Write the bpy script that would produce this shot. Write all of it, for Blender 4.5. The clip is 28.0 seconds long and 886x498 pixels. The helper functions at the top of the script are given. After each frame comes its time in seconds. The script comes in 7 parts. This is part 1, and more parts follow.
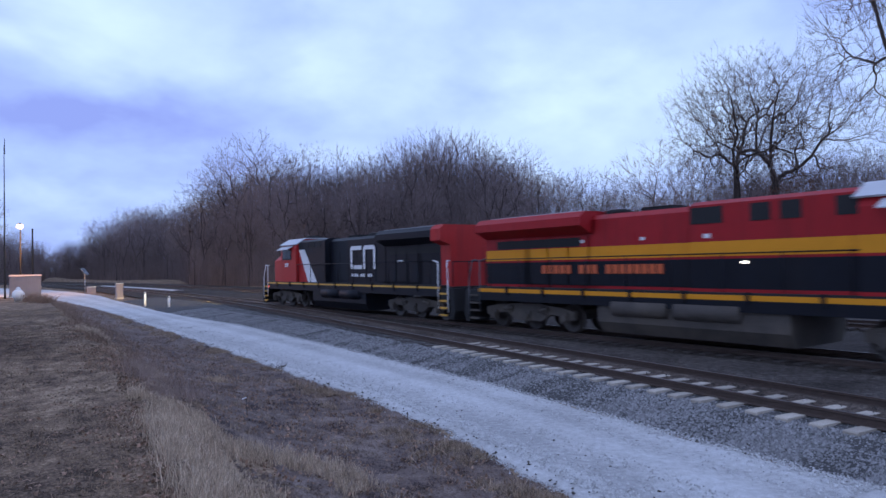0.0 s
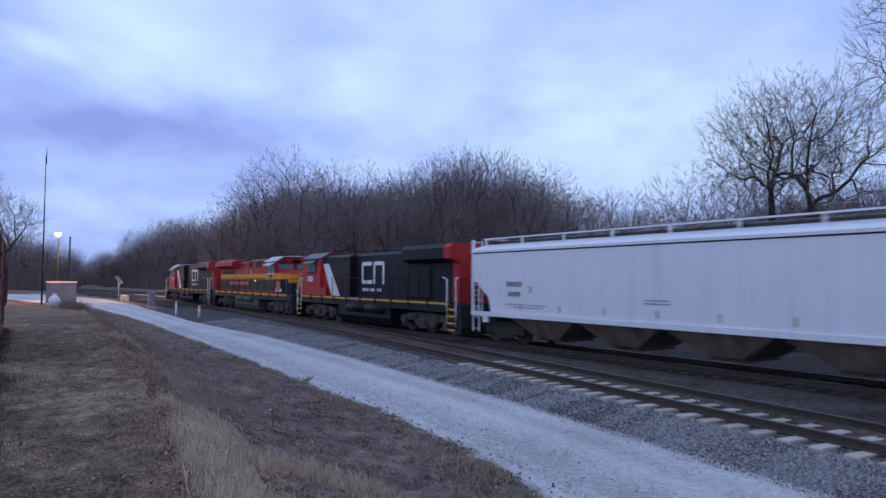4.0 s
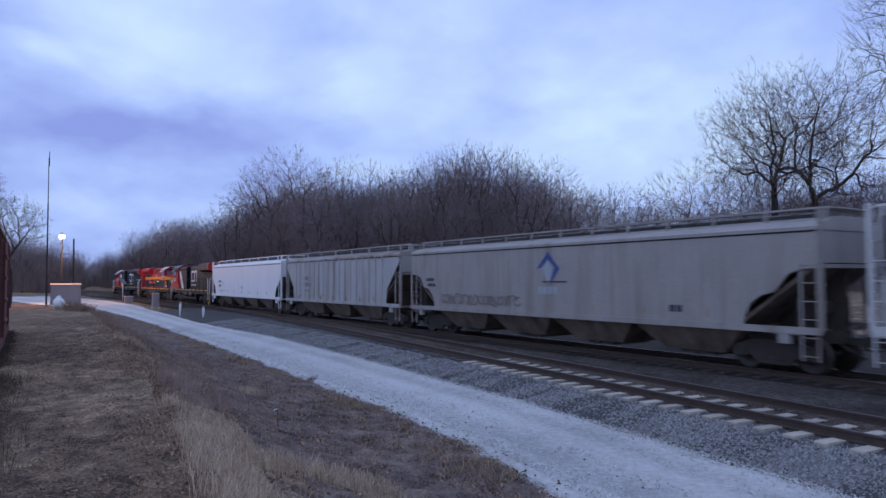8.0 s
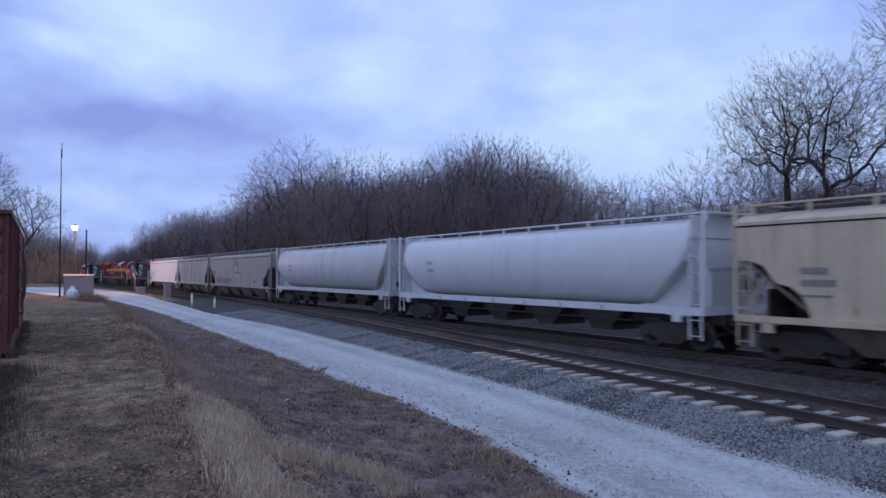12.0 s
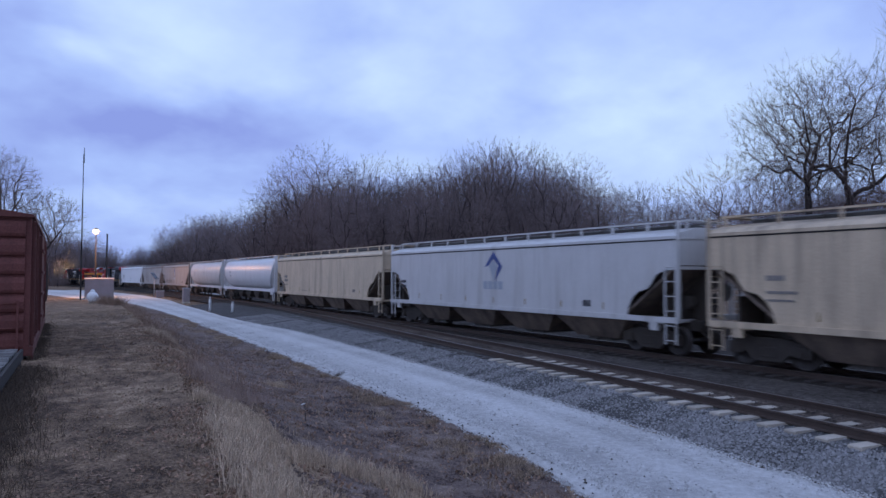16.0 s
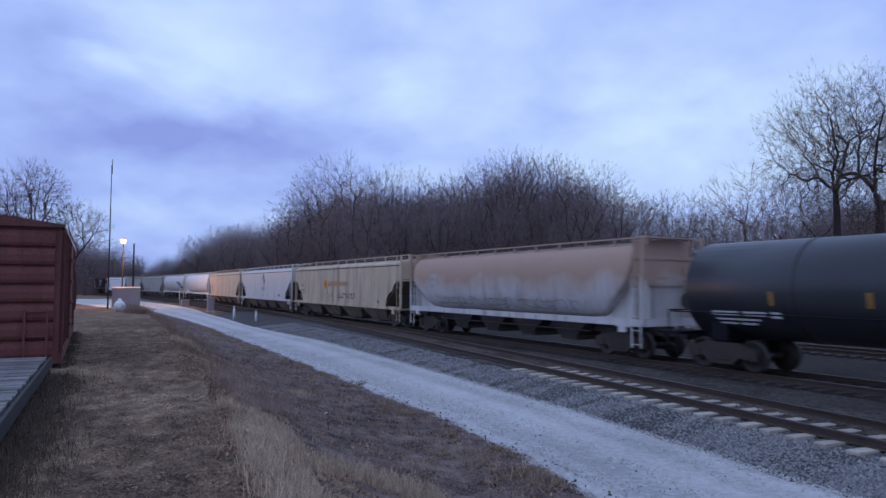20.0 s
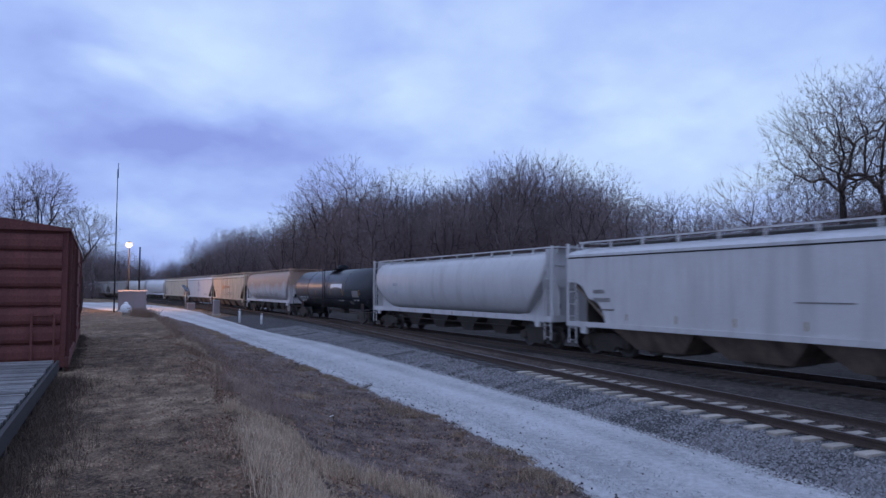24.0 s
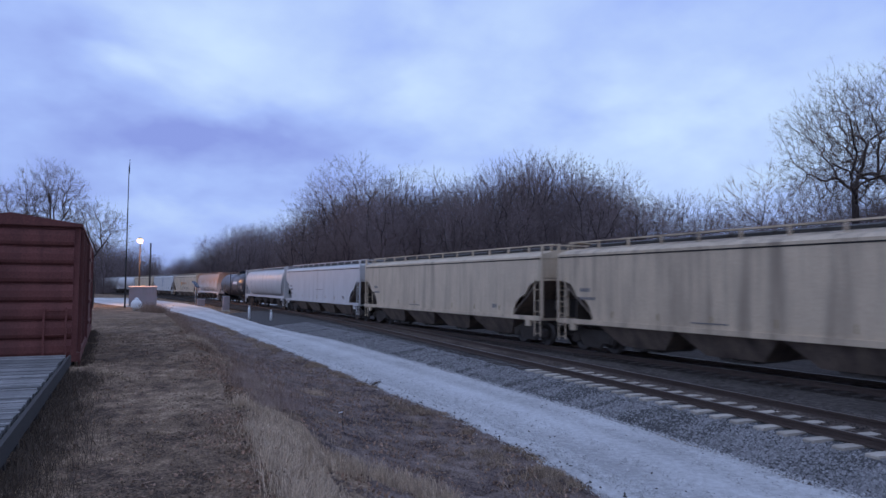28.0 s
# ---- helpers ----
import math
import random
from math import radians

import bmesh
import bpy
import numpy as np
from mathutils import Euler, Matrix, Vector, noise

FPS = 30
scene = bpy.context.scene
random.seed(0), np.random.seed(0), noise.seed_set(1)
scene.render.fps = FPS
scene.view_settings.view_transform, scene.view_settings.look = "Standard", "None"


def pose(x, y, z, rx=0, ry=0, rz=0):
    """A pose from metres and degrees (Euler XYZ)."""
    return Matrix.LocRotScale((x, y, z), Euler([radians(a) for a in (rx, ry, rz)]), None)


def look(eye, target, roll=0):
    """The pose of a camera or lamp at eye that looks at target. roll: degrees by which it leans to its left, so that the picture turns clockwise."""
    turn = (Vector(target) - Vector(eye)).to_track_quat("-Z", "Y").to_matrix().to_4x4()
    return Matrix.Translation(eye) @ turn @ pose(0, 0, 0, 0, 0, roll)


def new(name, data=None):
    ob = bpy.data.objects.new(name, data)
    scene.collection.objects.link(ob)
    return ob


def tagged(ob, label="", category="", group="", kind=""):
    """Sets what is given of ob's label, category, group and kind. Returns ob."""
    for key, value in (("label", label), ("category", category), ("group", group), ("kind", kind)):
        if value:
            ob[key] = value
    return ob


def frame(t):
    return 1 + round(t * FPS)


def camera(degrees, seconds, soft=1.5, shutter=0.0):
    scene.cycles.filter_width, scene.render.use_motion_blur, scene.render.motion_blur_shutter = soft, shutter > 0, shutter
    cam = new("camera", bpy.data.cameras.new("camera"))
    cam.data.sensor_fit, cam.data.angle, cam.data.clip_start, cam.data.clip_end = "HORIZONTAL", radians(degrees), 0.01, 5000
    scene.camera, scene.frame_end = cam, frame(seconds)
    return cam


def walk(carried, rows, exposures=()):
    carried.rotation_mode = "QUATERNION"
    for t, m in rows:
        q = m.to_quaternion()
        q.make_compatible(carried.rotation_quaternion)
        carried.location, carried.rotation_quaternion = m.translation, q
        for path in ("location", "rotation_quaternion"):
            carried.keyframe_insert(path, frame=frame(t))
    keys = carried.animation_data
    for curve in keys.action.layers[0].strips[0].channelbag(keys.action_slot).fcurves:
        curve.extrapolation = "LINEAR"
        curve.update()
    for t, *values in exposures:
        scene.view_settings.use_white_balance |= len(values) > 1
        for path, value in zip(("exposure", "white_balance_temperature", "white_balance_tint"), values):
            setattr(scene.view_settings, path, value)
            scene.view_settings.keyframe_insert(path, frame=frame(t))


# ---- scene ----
# ------------------------------------------------------------------ camera
cam = camera(65.3, 28.0, soft=1.5, shutter=0.5)
EYE = 2.5  # height of the lens over the rail heads, which lie at z = 0
TURNS = [  # seconds, yaw, pitch, roll
    (0, -28.69, 1.21, 1.16), (0.5, -28.33, 1.27, 1.45), (1, -25.78, 2.12, 1.20), (1.5, -25.14, 2.63, 1.78),
    (2, -26.38, 2.72, 1.43), (2.5, -27.72, 2.88, 0.90), (3, -28.17, 2.79, 0.33), (3.5, -26.52, 2.68, -0.52),
    (5.5, -26.64, 2.45, 0.39), (6, -26.45, 2.52, 0.61), (6.5, -26.33, 2.53, 0.51), (7, -26.32, 2.52, 0.20),
    (7.5, -26.31, 2.52, 0.14), (8, -26.14, 2.47, 0.30), (8.5, -25.94, 2.32, 0.57), (9, -25.88, 2.10, 0.69),
    (9.5, -25.71, 1.96, 0.56), (10, -25.44, 1.88, 0.34), (10.5, -25.44, 1.78, 0.36), (11, -25.47, 1.72, 0.48),
    (11.5, -25.38, 1.71, 0.67), (12, -25.32, 1.74, 0.26), (12.5, -25.25, 1.74, -0.30), (14.5, -24.64, 2.01, 0.30),
    (15, -24.39, 2.11, 0.22), (15.5, -24.16, 2.18, -0.15), (16, -23.97, 2.24, -0.16), (16.5, -23.68, 2.33, 0.21),
    (17, -23.19, 2.37, 0.21), (17.5, -22.71, 2.50, 0.10), (18, -22.47, 2.66, 0.13), (18.5, -22.32, 2.70, -0.82),
    (19, -22.06, 2.78, -0.49), (19.5, -22.17, 2.91, -0.49), (20, -22.15, 3.01, -0.21), (20.5, -22.15, 3.17, -0.27),
    (21, -22.03, 3.27, -0.41), (21.5, -21.91, 3.35, -0.53), (23.5, -21.70, 3.25, -0.09), (24, -21.73, 3.22, -0.05),
    (24.5, -21.68, 3.02, -0.02), (25, -21.52, 3.02, -0.09), (25.5, -21.34, 3.11, 0.12), (26, -21.21, 3.20, 0.12),
    (26.5, -21.11, 3.26, 0.21), (27, -20.97, 3.19, 0.18), (27.5, -21.00, 3.12, -0.17), (28, -21.00, 3.02, -0.40),
]
walk(cam, [(t, pose(0.05 * (1 - t / 28), 0, EYE, 90 + pitch, roll, yaw)) for t, yaw, pitch, roll in TURNS],
     exposures=((0, 0.23, 6400, 11), (1.5, 0.17, 6400, 11), (3, 0.14, 6440, 11), (5.5, 0.02, 6500, 10), (12, 0.0, 6500, 10), (28, -0.04, 6500, 10)))

# ------------------------------------------------------------------ world and light
CLOUDS = ((-0.2, 17.4, 7.5, 2.8, 0.22), (7.2, 14.1, 5.2, 2.2, 0.15), (23.9, 19.6, 8, 3.2, 0.12), (18.8, 16.4, 5.2, 2, 0.11), (43, 13.1, 13, 5, 0.17),
          (-7.4, 15.4, 6.5, 3.2, -0.13), (4.5, 11.1, 8.5, 2.6, -0.15), (-5.3, 10.1, 8, 2.9, -0.14), (16.5, 11.7, 6.5, 1.8, -0.08), (34.9, 12.7, 6.5, 1.1, -0.09),
          (50.7, 18, 9, 4, -0.06), (1.0, 6.5, 12, 2.8, -0.06))


def build_world():
    w = bpy.data.worlds.new("overcast_dusk")
    scene.world = w
    w.use_nodes = True
    nt = w.node_tree
    nt.nodes.clear()
    N, L = nt.nodes.new, nt.links.new
    out, bg = N("ShaderNodeOutputWorld"), N("ShaderNodeBackground")
    sky = N("ShaderNodeTexSky")
    sky.sky_type, sky.sun_disc, sky.sun_elevation, sky.sun_rotation = "NISHITA", False, radians(8), radians(235)
    sky.air_density, sky.dust_density, sky.ozone_density = 1.0, 2.0, 3.0
    co, sep = N("ShaderNodeTexCoord"), N("ShaderNodeSeparateXYZ")
    L(co.outputs["Generated"], sep.inputs[0])
    # the cloud sheet: the view direction met with a level plane
    add, mx = N("ShaderNodeMath"), N("ShaderNodeMath")
    mx.operation, mx.inputs[1].default_value = "MAXIMUM", 0.0
    L(sep.outputs["Z"], mx.inputs[0])
    add.operation, add.inputs[1].default_value = "ADD", 0.42
    L(mx.outputs[0], add.inputs[0])
    div = N("ShaderNodeVectorMath")
    div.operation = "DIVIDE"
    comb = N("ShaderNodeCombineXYZ")
    for k in range(3):
        L(add.outputs[0], comb.inputs[k])
    L(co.outputs["Generated"], div.inputs[0])
    L(comb.outputs[0], div.inputs[1])
    n1, n2 = N("ShaderNodeTexNoise"), N("ShaderNodeTexNoise")
    n1.inputs["Scale"].default_value, n1.inputs["Detail"].default_value, n1.inputs["Roughness"].default_value = 2.6, 4.0, 0.5
    n1.inputs["Distortion"].default_value = 0.3
    n2.inputs["Scale"].default_value, n2.inputs["Detail"].default_value = 6.5, 5
    for n in (n1, n2):
        L(div.outputs[0], n.inputs["Vector"])

    def calc(op, a, b=None, c=None):
        node = N("ShaderNodeMath")
        node.operation = op
        for socket, v in zip(node.inputs, (a, b, c)):
            if v is None:
                continue
            if isinstance(v, (int, float)):
                socket.default_value = v
            else:
                L(v, socket)
        return node.outputs[0]

    total = calc("MULTIPLY_ADD", n1.outputs["Fac"], 0.42, 0.63 - 0.21 - 0.15)
    total = calc("MULTIPLY_ADD", n2.outputs["Fac"], 0.30, total)
    # the banks of thicker and thinner cloud: compass bearing, height, half width and half height in degrees, and thinness
    split = N("ShaderNodeSeparateXYZ")
    L(n1.outputs["Color"], split.inputs[0])
    bearing = calc("MULTIPLY_ADD", calc("SUBTRACT", split.outputs["X"], 0.5), 0.30, calc("ARCTAN2", sep.outputs["X"], sep.outputs["Y"]))
    rise = calc("MULTIPLY_ADD", calc("SUBTRACT", split.outputs["Y"], 0.5), 0.16, calc("ARCSINE", sep.outputs["Z"]))
    for az, el, w, h, thin in CLOUDS:
        p = calc("MULTIPLY_ADD", bearing, 1 / radians(w), -az / w)
        q = calc("MULTIPLY_ADD", rise, 1 / radians(h), -el / h)
        total = calc("MULTIPLY_ADD", calc("POWER", math.exp(-1), calc("MULTIPLY_ADD", q, q, calc("MULTIPLY", p, p))), thin, total)
    ramp = N("ShaderNodeValToRGB")
    e = ramp.color_ramp.elements
    e[0].position, e[0].color = 0.40, (0.26, 0.338, 0.78, 1)
    e[1].position, e[1].color = 0.86, (0.605, 0.785, 1.03, 1)
    m = e.new(0.60)
    m.color = (0.387, 0.526, 0.97, 1)
    L(total, ramp.inputs[0])
    both = N("ShaderNodeMixRGB")
    both.blend_type, both.inputs[0].default_value = "ADD", 0.008
    L(ramp.outputs[0], both.inputs[1])
    L(sky.outputs[0], both.inputs[2])
    L(both.outputs[0], bg.inputs[0])
    bg.inputs[1].default_value = 1.0
    L(bg.outputs[0], out.inputs[0])


build_world()
sun_data = bpy.data.lights.new("sun", "SUN")
sun_data.energy, sun_data.angle, sun_data.color = 0.15, radians(60), (1.0, 0.95, 0.92)
sun = new("sun", sun_data)
sun.matrix_world = look((0, 0, 60), (35, 25, 0))
scene.view_settings.exposure = 0.0

# ------------------------------------------------------------------ materials
def mat(name, col, rough=0.8, metal=0.0, var=0.25, scale=3.0, fine=40.0, bump=0.15, dirt=None, dirt_amount=0.0,
        streak=False, depth=0.01, island=False, objvar=0.0, tint=None, spec=0.5, wash=None):
    """A surface with two sizes of mottling, optional dirt (in upright streaks) and fine relief."""
    m = bpy.data.materials.new(name)
    m.use_nodes = True
    nt = m.node_tree
    N, L = nt.nodes.new, nt.links.new
    b = nt.nodes["Principled BSDF"]
    b.inputs["Roughness"].default_value, b.inputs["Metallic"].default_value = rough, metal
    b.inputs["Specular IOR Level"].default_value = spec
    co = N("ShaderNodeTexCoord")
    n1, n2 = N("ShaderNodeTexNoise"), N("ShaderNodeTexNoise")
    n1.inputs["Scale"].default_value, n1.inputs["Detail"].default_value = scale, 5
    n2.inputs["Scale"].default_value, n2.inputs["Detail"].default_value = fine, 3
    for n in (n1, n2):
        L(co.outputs["Object"], n.inputs["Vector"])
    r, g, bl = col
    def shade(k):
        return (min(1, r * k), min(1, g * k), min(1, bl * k), 1)
    c1 = N("ShaderNodeMixRGB")
    c1.inputs[1].default_value, c1.inputs[2].default_value = shade(1 - var), shade(1 + var)
    if tint:
        c1.inputs[2].default_value = (*tint, 1)
    L(n1.outputs["Fac"], c1.inputs[0])
    c2 = N("ShaderNodeMixRGB")
    c2.blend_type, c2.inputs[0].default_value = "OVERLAY", min(1, var * 1.6)
    L(c1.outputs[0], c2.inputs[1])
    L(n2.outputs["Fac"], c2.inputs[2])
    last = c2.outputs[0]
    if dirt:
        n3 = N("ShaderNodeTexNoise")
        n3.inputs["Scale"].default_value, n3.inputs["Detail"].default_value = 1.0, 6
        mp = N("ShaderNodeMapping")
        mp.inputs["Scale"].default_value = (1.7, 1.7, 0.16) if streak else (0.9, 0.9, 0.9)
        L(co.outputs["Object"], mp.inputs[0])
        L(mp.outputs[0], n3.inputs["Vector"])
        ramp = N("ShaderNodeValToRGB")
        ramp.color_ramp.elements[0].position = 0.62 - 0.3 * dirt_amount
        ramp.color_ramp.elements[1].position = 0.85 - 0.2 * dirt_amount
        L(n3.outputs["Fac"], ramp.inputs[0])
        c3 = N("ShaderNodeMixRGB")
        c3.inputs[2].default_value = (*dirt, 1)
        sc = N("ShaderNodeMath")
        sc.operation, sc.inputs[1].default_value = "MULTIPLY", min(1.0, 0.42 + 0.6 * dirt_amount)
        L(ramp.outputs[0], sc.inputs[0])
        L(sc.outputs[0], c3.inputs[0])
        L(last, c3.inputs[1])
        last = c3.outputs[0]
    if streak:  # thin run marks from top to bottom
        n4, mp4, mr4, c4 = N("ShaderNodeTexNoise"), N("ShaderNodeMapping"), N("ShaderNodeMapRange"), N("ShaderNodeMixRGB")
        mp4.inputs["Scale"].default_value = (4.5, 4.5, 0.32)
        n4.inputs["Scale"].default_value, n4.inputs["Detail"].default_value, n4.inputs["Roughness"].default_value = 1.0, 5, 0.65
        L(co.outputs["Object"], mp4.inputs[0])
        L(mp4.outputs[0], n4.inputs["Vector"])
        mr4.inputs["From Min"].default_value, mr4.inputs["From Max"].default_value = 0.5, 0.78
        mr4.inputs["To Max"].default_value = 0.2 + 0.55 * dirt_amount
        L(n4.outputs["Fac"], mr4.inputs["Value"])
        c4.inputs[2].default_value = (*[k * 0.75 for k in dirt], 1)
        L(mr4.outputs[0], c4.inputs[0])
        L(last, c4.inputs[1])
        last = c4.outputs[0]
    if wash:  # a ragged wash of rust over the upper part, from one height to another
        colour, z0, z1 = wash
        n5, sep, add, mr5, c5 = N("ShaderNodeTexNoise"), N("ShaderNodeSeparateXYZ"), N("ShaderNodeMath"), N("ShaderNodeMapRange"), N("ShaderNodeMixRGB")
        n5.inputs["Scale"].default_value, n5.inputs["Detail"].default_value = 0.8, 5
        L(co.outputs["Object"], n5.inputs["Vector"])
        L(co.outputs["Object"], sep.inputs[0])
        add.operation, add.inputs[1].default_value = "MULTIPLY_ADD", 1.6
        L(n5.outputs["Fac"], add.inputs[0])
        L(sep.outputs["Z"], add.inputs[2])
        mr5.inputs["From Min"].default_value, mr5.inputs["From Max"].default_value, mr5.inputs["To Max"].default_value = z0 + 0.8, z1 + 0.8, 0.92
        L(add.outputs[0], mr5.inputs["Value"])
        c5.inputs[2].default_value = (*colour, 1)
        L(mr5.outputs[0], c5.inputs[0])
        L(last, c5.inputs[1])
        last = c5.outputs[0]
    if island or objvar:
        info = N("ShaderNodeNewGeometry") if island else N("ShaderNodeObjectInfo")
        out = info.outputs["Random Per Island"] if island else info.outputs["Random"]
        hv, mr = N("ShaderNodeHueSaturation"), N("ShaderNodeMapRange")
        k = objvar or 0.3
        mr.inputs["To Min"].default_value, mr.inputs["To Max"].default_value = 1 - k, 1 + k
        L(out, mr.inputs["Value"])
        L(mr.outputs[0], hv.inputs["Value"])
        L(last, hv.inputs["Color"])
        last = hv.outputs[0]
    L(last, b.inputs["Base Color"])
    if bump:
        bp = N("ShaderNodeBump")
        bp.inputs["Strength"].default_value, bp.inputs["Distance"].default_value = bump, depth
        L(n2.outputs["Fac"], bp.inputs["Height"])
        L(bp.outputs[0], b.inputs["Normal"])
    return m


def soil(name, stops, patch=0.5, mid=3.0, fine=26.0, depth=0.05, along=1.0, bands=()):
    """Uneven ground: the colours of stops, picked by patches of three sizes."""
    m = bpy.data.materials.new(name)
    m.use_nodes = True
    nt = m.node_tree
    N, L = nt.nodes.new, nt.links.new
    b = nt.nodes["Principled BSDF"]
    b.inputs["Roughness"].default_value, b.inputs["Specular IOR Level"].default_value = 0.95, 0.2
    co, mp = N("ShaderNodeTexCoord"), N("ShaderNodeMapping")
    mp.inputs["Scale"].default_value = (1, along, 1)  # patches drawn out along the mowing line
    L(co.outputs["Object"], mp.inputs[0])
    total = wide = None
    for scale, share, detail in ((patch, 0.28, 3), (mid, 0.36, 5), (fine, 0.36, 6)):
        n = N("ShaderNodeTexNoise")
        n.inputs["Scale"].default_value, n.inputs["Detail"].default_value, n.inputs["Distortion"].default_value = scale, detail, 0.4
        L(mp.outputs[0], n.inputs["Vector"])
        wide = n if scale == patch else wide
        k = N("ShaderNodeMath")
        k.operation, k.inputs[1].default_value = "MULTIPLY_ADD", share
        L(n.outputs["Fac"], k.inputs[0])
        if total:
            L(total, k.inputs[2])
        else:
            k.inputs[2].default_value = 0
        total = k.outputs[0]
    if bands:  # worn wheel tracks: (share of the width, shift towards the paler colours)
        at, curve = N("ShaderNodeAttribute"), N("ShaderNodeValToRGB")
        at.attribute_name = "across"
        c = curve.color_ramp.elements
        while len(c) < len(bands):
            c.new(0.5)
        for s, (share, shift) in zip(c, bands):
            s.position, s.color = share, (0.5 + shift, 0.5 + shift, 0.5 + shift, 1)
        wob = N("ShaderNodeMath")
        wob.operation, wob.inputs[1].default_value = "MULTIPLY_ADD", 0.10
        L(wide.outputs["Fac"], wob.inputs[0])
        L(at.outputs["Fac"], wob.inputs[2])
        L(wob.outputs[0], curve.inputs[0])
        k = N("ShaderNodeMath")
        k.operation = "ADD"
        L(curve.outputs[0], k.inputs[0])
        L(total, k.inputs[1])
        sub = N("ShaderNodeMath")
        sub.operation, sub.inputs[1].default_value = "SUBTRACT", 0.5
        L(k.outputs[0], sub.inputs[0])
        total = sub.outputs[0]
    ramp = N("ShaderNodeValToRGB")
    e = ramp.color_ramp.elements
    while len(e) < len(stops):
        e.new(0.5)
    for s, (at, col) in zip(e, stops):
        s.position, s.color = at, (*col, 1)
    L(total, ramp.inputs[0])
    L(ramp.outputs[0], b.inputs["Base Color"])
    bp = N("ShaderNodeBump")
    bp.inputs["Strength"].default_value, bp.inputs["Distance"].default_value = 1.0, depth
    L(n.outputs["Fac"], bp.inputs["Height"])
    L(bp.outputs[0], b.inputs["Normal"])
    return m


def glow(name, col, strength):
    m = bpy.data.materials.new(name)
    m.use_nodes = True
    b = m.node_tree.nodes["Principled BSDF"]
    b.inputs["Base Color"].default_value = (*col, 1)
    b.inputs["Emission Color"].default_value, b.inputs["Emission Strength"].default_value = (*col, 1), strength
    return m


RUST = (0.10, 0.055, 0.035)
GRIME = (0.085, 0.075, 0.065)
M_GROUND = soil("dry_ground", ((0.40, (0.055, 0.035, 0.026)), (0.46, (0.142, 0.094, 0.063)), (0.53, (0.25, 0.168, 0.110)), (0.60, (0.43, 0.31, 0.205))), 0.6, 3.4, 30, 0.06, 0.7)
M_DIRT = soil("ditch_dirt", ((0.40, (0.05, 0.036, 0.035)), (0.46, (0.142, 0.103, 0.090)), (0.53, (0.198, 0.147, 0.125)), (0.61, (0.30, 0.232, 0.195))), 0.9, 3.5, 30, 0.05, 0.8)
M_ROAD = soil("crushed_limestone", ((0.39, (0.37, 0.355, 0.345)), (0.47, (0.48, 0.465, 0.45)), (0.54, (0.55, 0.535, 0.52)), (0.62, (0.63, 0.62, 0.61))), 0.35, 9, 75, 0.012, 1.0,
              ((0.05, -0.02), (0.16, 0.035), (0.24, -0.035), (0.36, -0.045), (0.45, 0.03), (0.60, 0.04), (0.68, -0.03), (0.80, -0.04), (0.90, 0.03), (1.0, 0.0)))
M_BALLAST = mat("grey_ballast", (0.058, 0.055, 0.054), 0.95, var=0.35, scale=1.4, fine=22, bump=1.0, depth=0.06, dirt=(0.09, 0.085, 0.08), dirt_amount=0.4)
M_BALLAST_DARK = soil("sooty_ballast", ((0.40, (0.019, 0.015, 0.013)), (0.47, (0.037, 0.029, 0.025)), (0.54, (0.051, 0.040, 0.034)), (0.62, (0.085, 0.070, 0.060))), 0.7, 7.0, 38, 0.04)
M_BALLAST_MID = soil("brown_grey_ballast", ((0.40, (0.031, 0.026, 0.024)), (0.47, (0.066, 0.056, 0.050)), (0.54, (0.097, 0.083, 0.075)), (0.61, (0.17, 0.148, 0.134))), 0.7, 7.0, 30, 0.05)
M_CRIB = soil("rust_brown_ballast", ((0.40, (0.04, 0.03, 0.025)), (0.47, (0.088, 0.066, 0.053)), (0.54, (0.135, 0.103, 0.083)), (0.61, (0.23, 0.185, 0.155))), 0.7, 7.0, 30, 0.05)
M_BALLAST_FAR = soil("rust_stained_ballast", ((0.40, (0.03, 0.025, 0.022)), (0.5, (0.055, 0.046, 0.04)), (0.61, (0.085, 0.072, 0.062))), 0.7, 7.0, 38, 0.04)
M_REFL = mat("dull_reflector", (0.32, 0.23, 0.12), 0.6, var=0.2, bump=0)
M_STONE = mat("ballast_stone", (0.235, 0.227, 0.226), 0.9, var=0.2, scale=8, fine=60, bump=0.2, island=True, objvar=0.45)
M_PEBBLE = mat("limestone_pebble", (0.47, 0.46, 0.45), 0.9, var=0.2, scale=8, fine=60, bump=0.2, island=True)
M_CONCRETE = mat("tie_concrete", (0.43, 0.375, 0.31), 0.9, var=0.25, scale=4, fine=70, bump=0.2, objvar=0.2)
M_TIE = mat("creosoted_wood", (0.055, 0.045, 0.04), 0.9, var=0.3, scale=5, fine=60, bump=0.4, objvar=0.3)
M_RAIL = mat("rusty_rail", (0.076, 0.052, 0.042), 0.75, 0.2, var=0.3, scale=6, fine=50, bump=0.2)
M_RAILTOP = mat("polished_rail_head", (0.20, 0.18, 0.17), 0.45, 0.9, var=0.15, scale=6, fine=50, bump=0.05)
M_BARK = mat("bark", (0.058, 0.043, 0.038), 0.95, var=0.3, scale=2, fine=18, bump=0.6, depth=0.03, objvar=0.2)
M_OAKTWIG = mat("oak_twigs", (0.115, 0.085, 0.078), 0.95, var=0.25, scale=0.5, fine=8, bump=0)
M_TWIG = mat("twigs", (0.205, 0.158, 0.155), 0.95, var=0.25, scale=0.5, fine=8, bump=0, objvar=0.38)
M_FARTWIG = mat("far_twigs", (0.18, 0.140, 0.139), 0.95, var=0.3, scale=0.12, fine=1.5, bump=0)
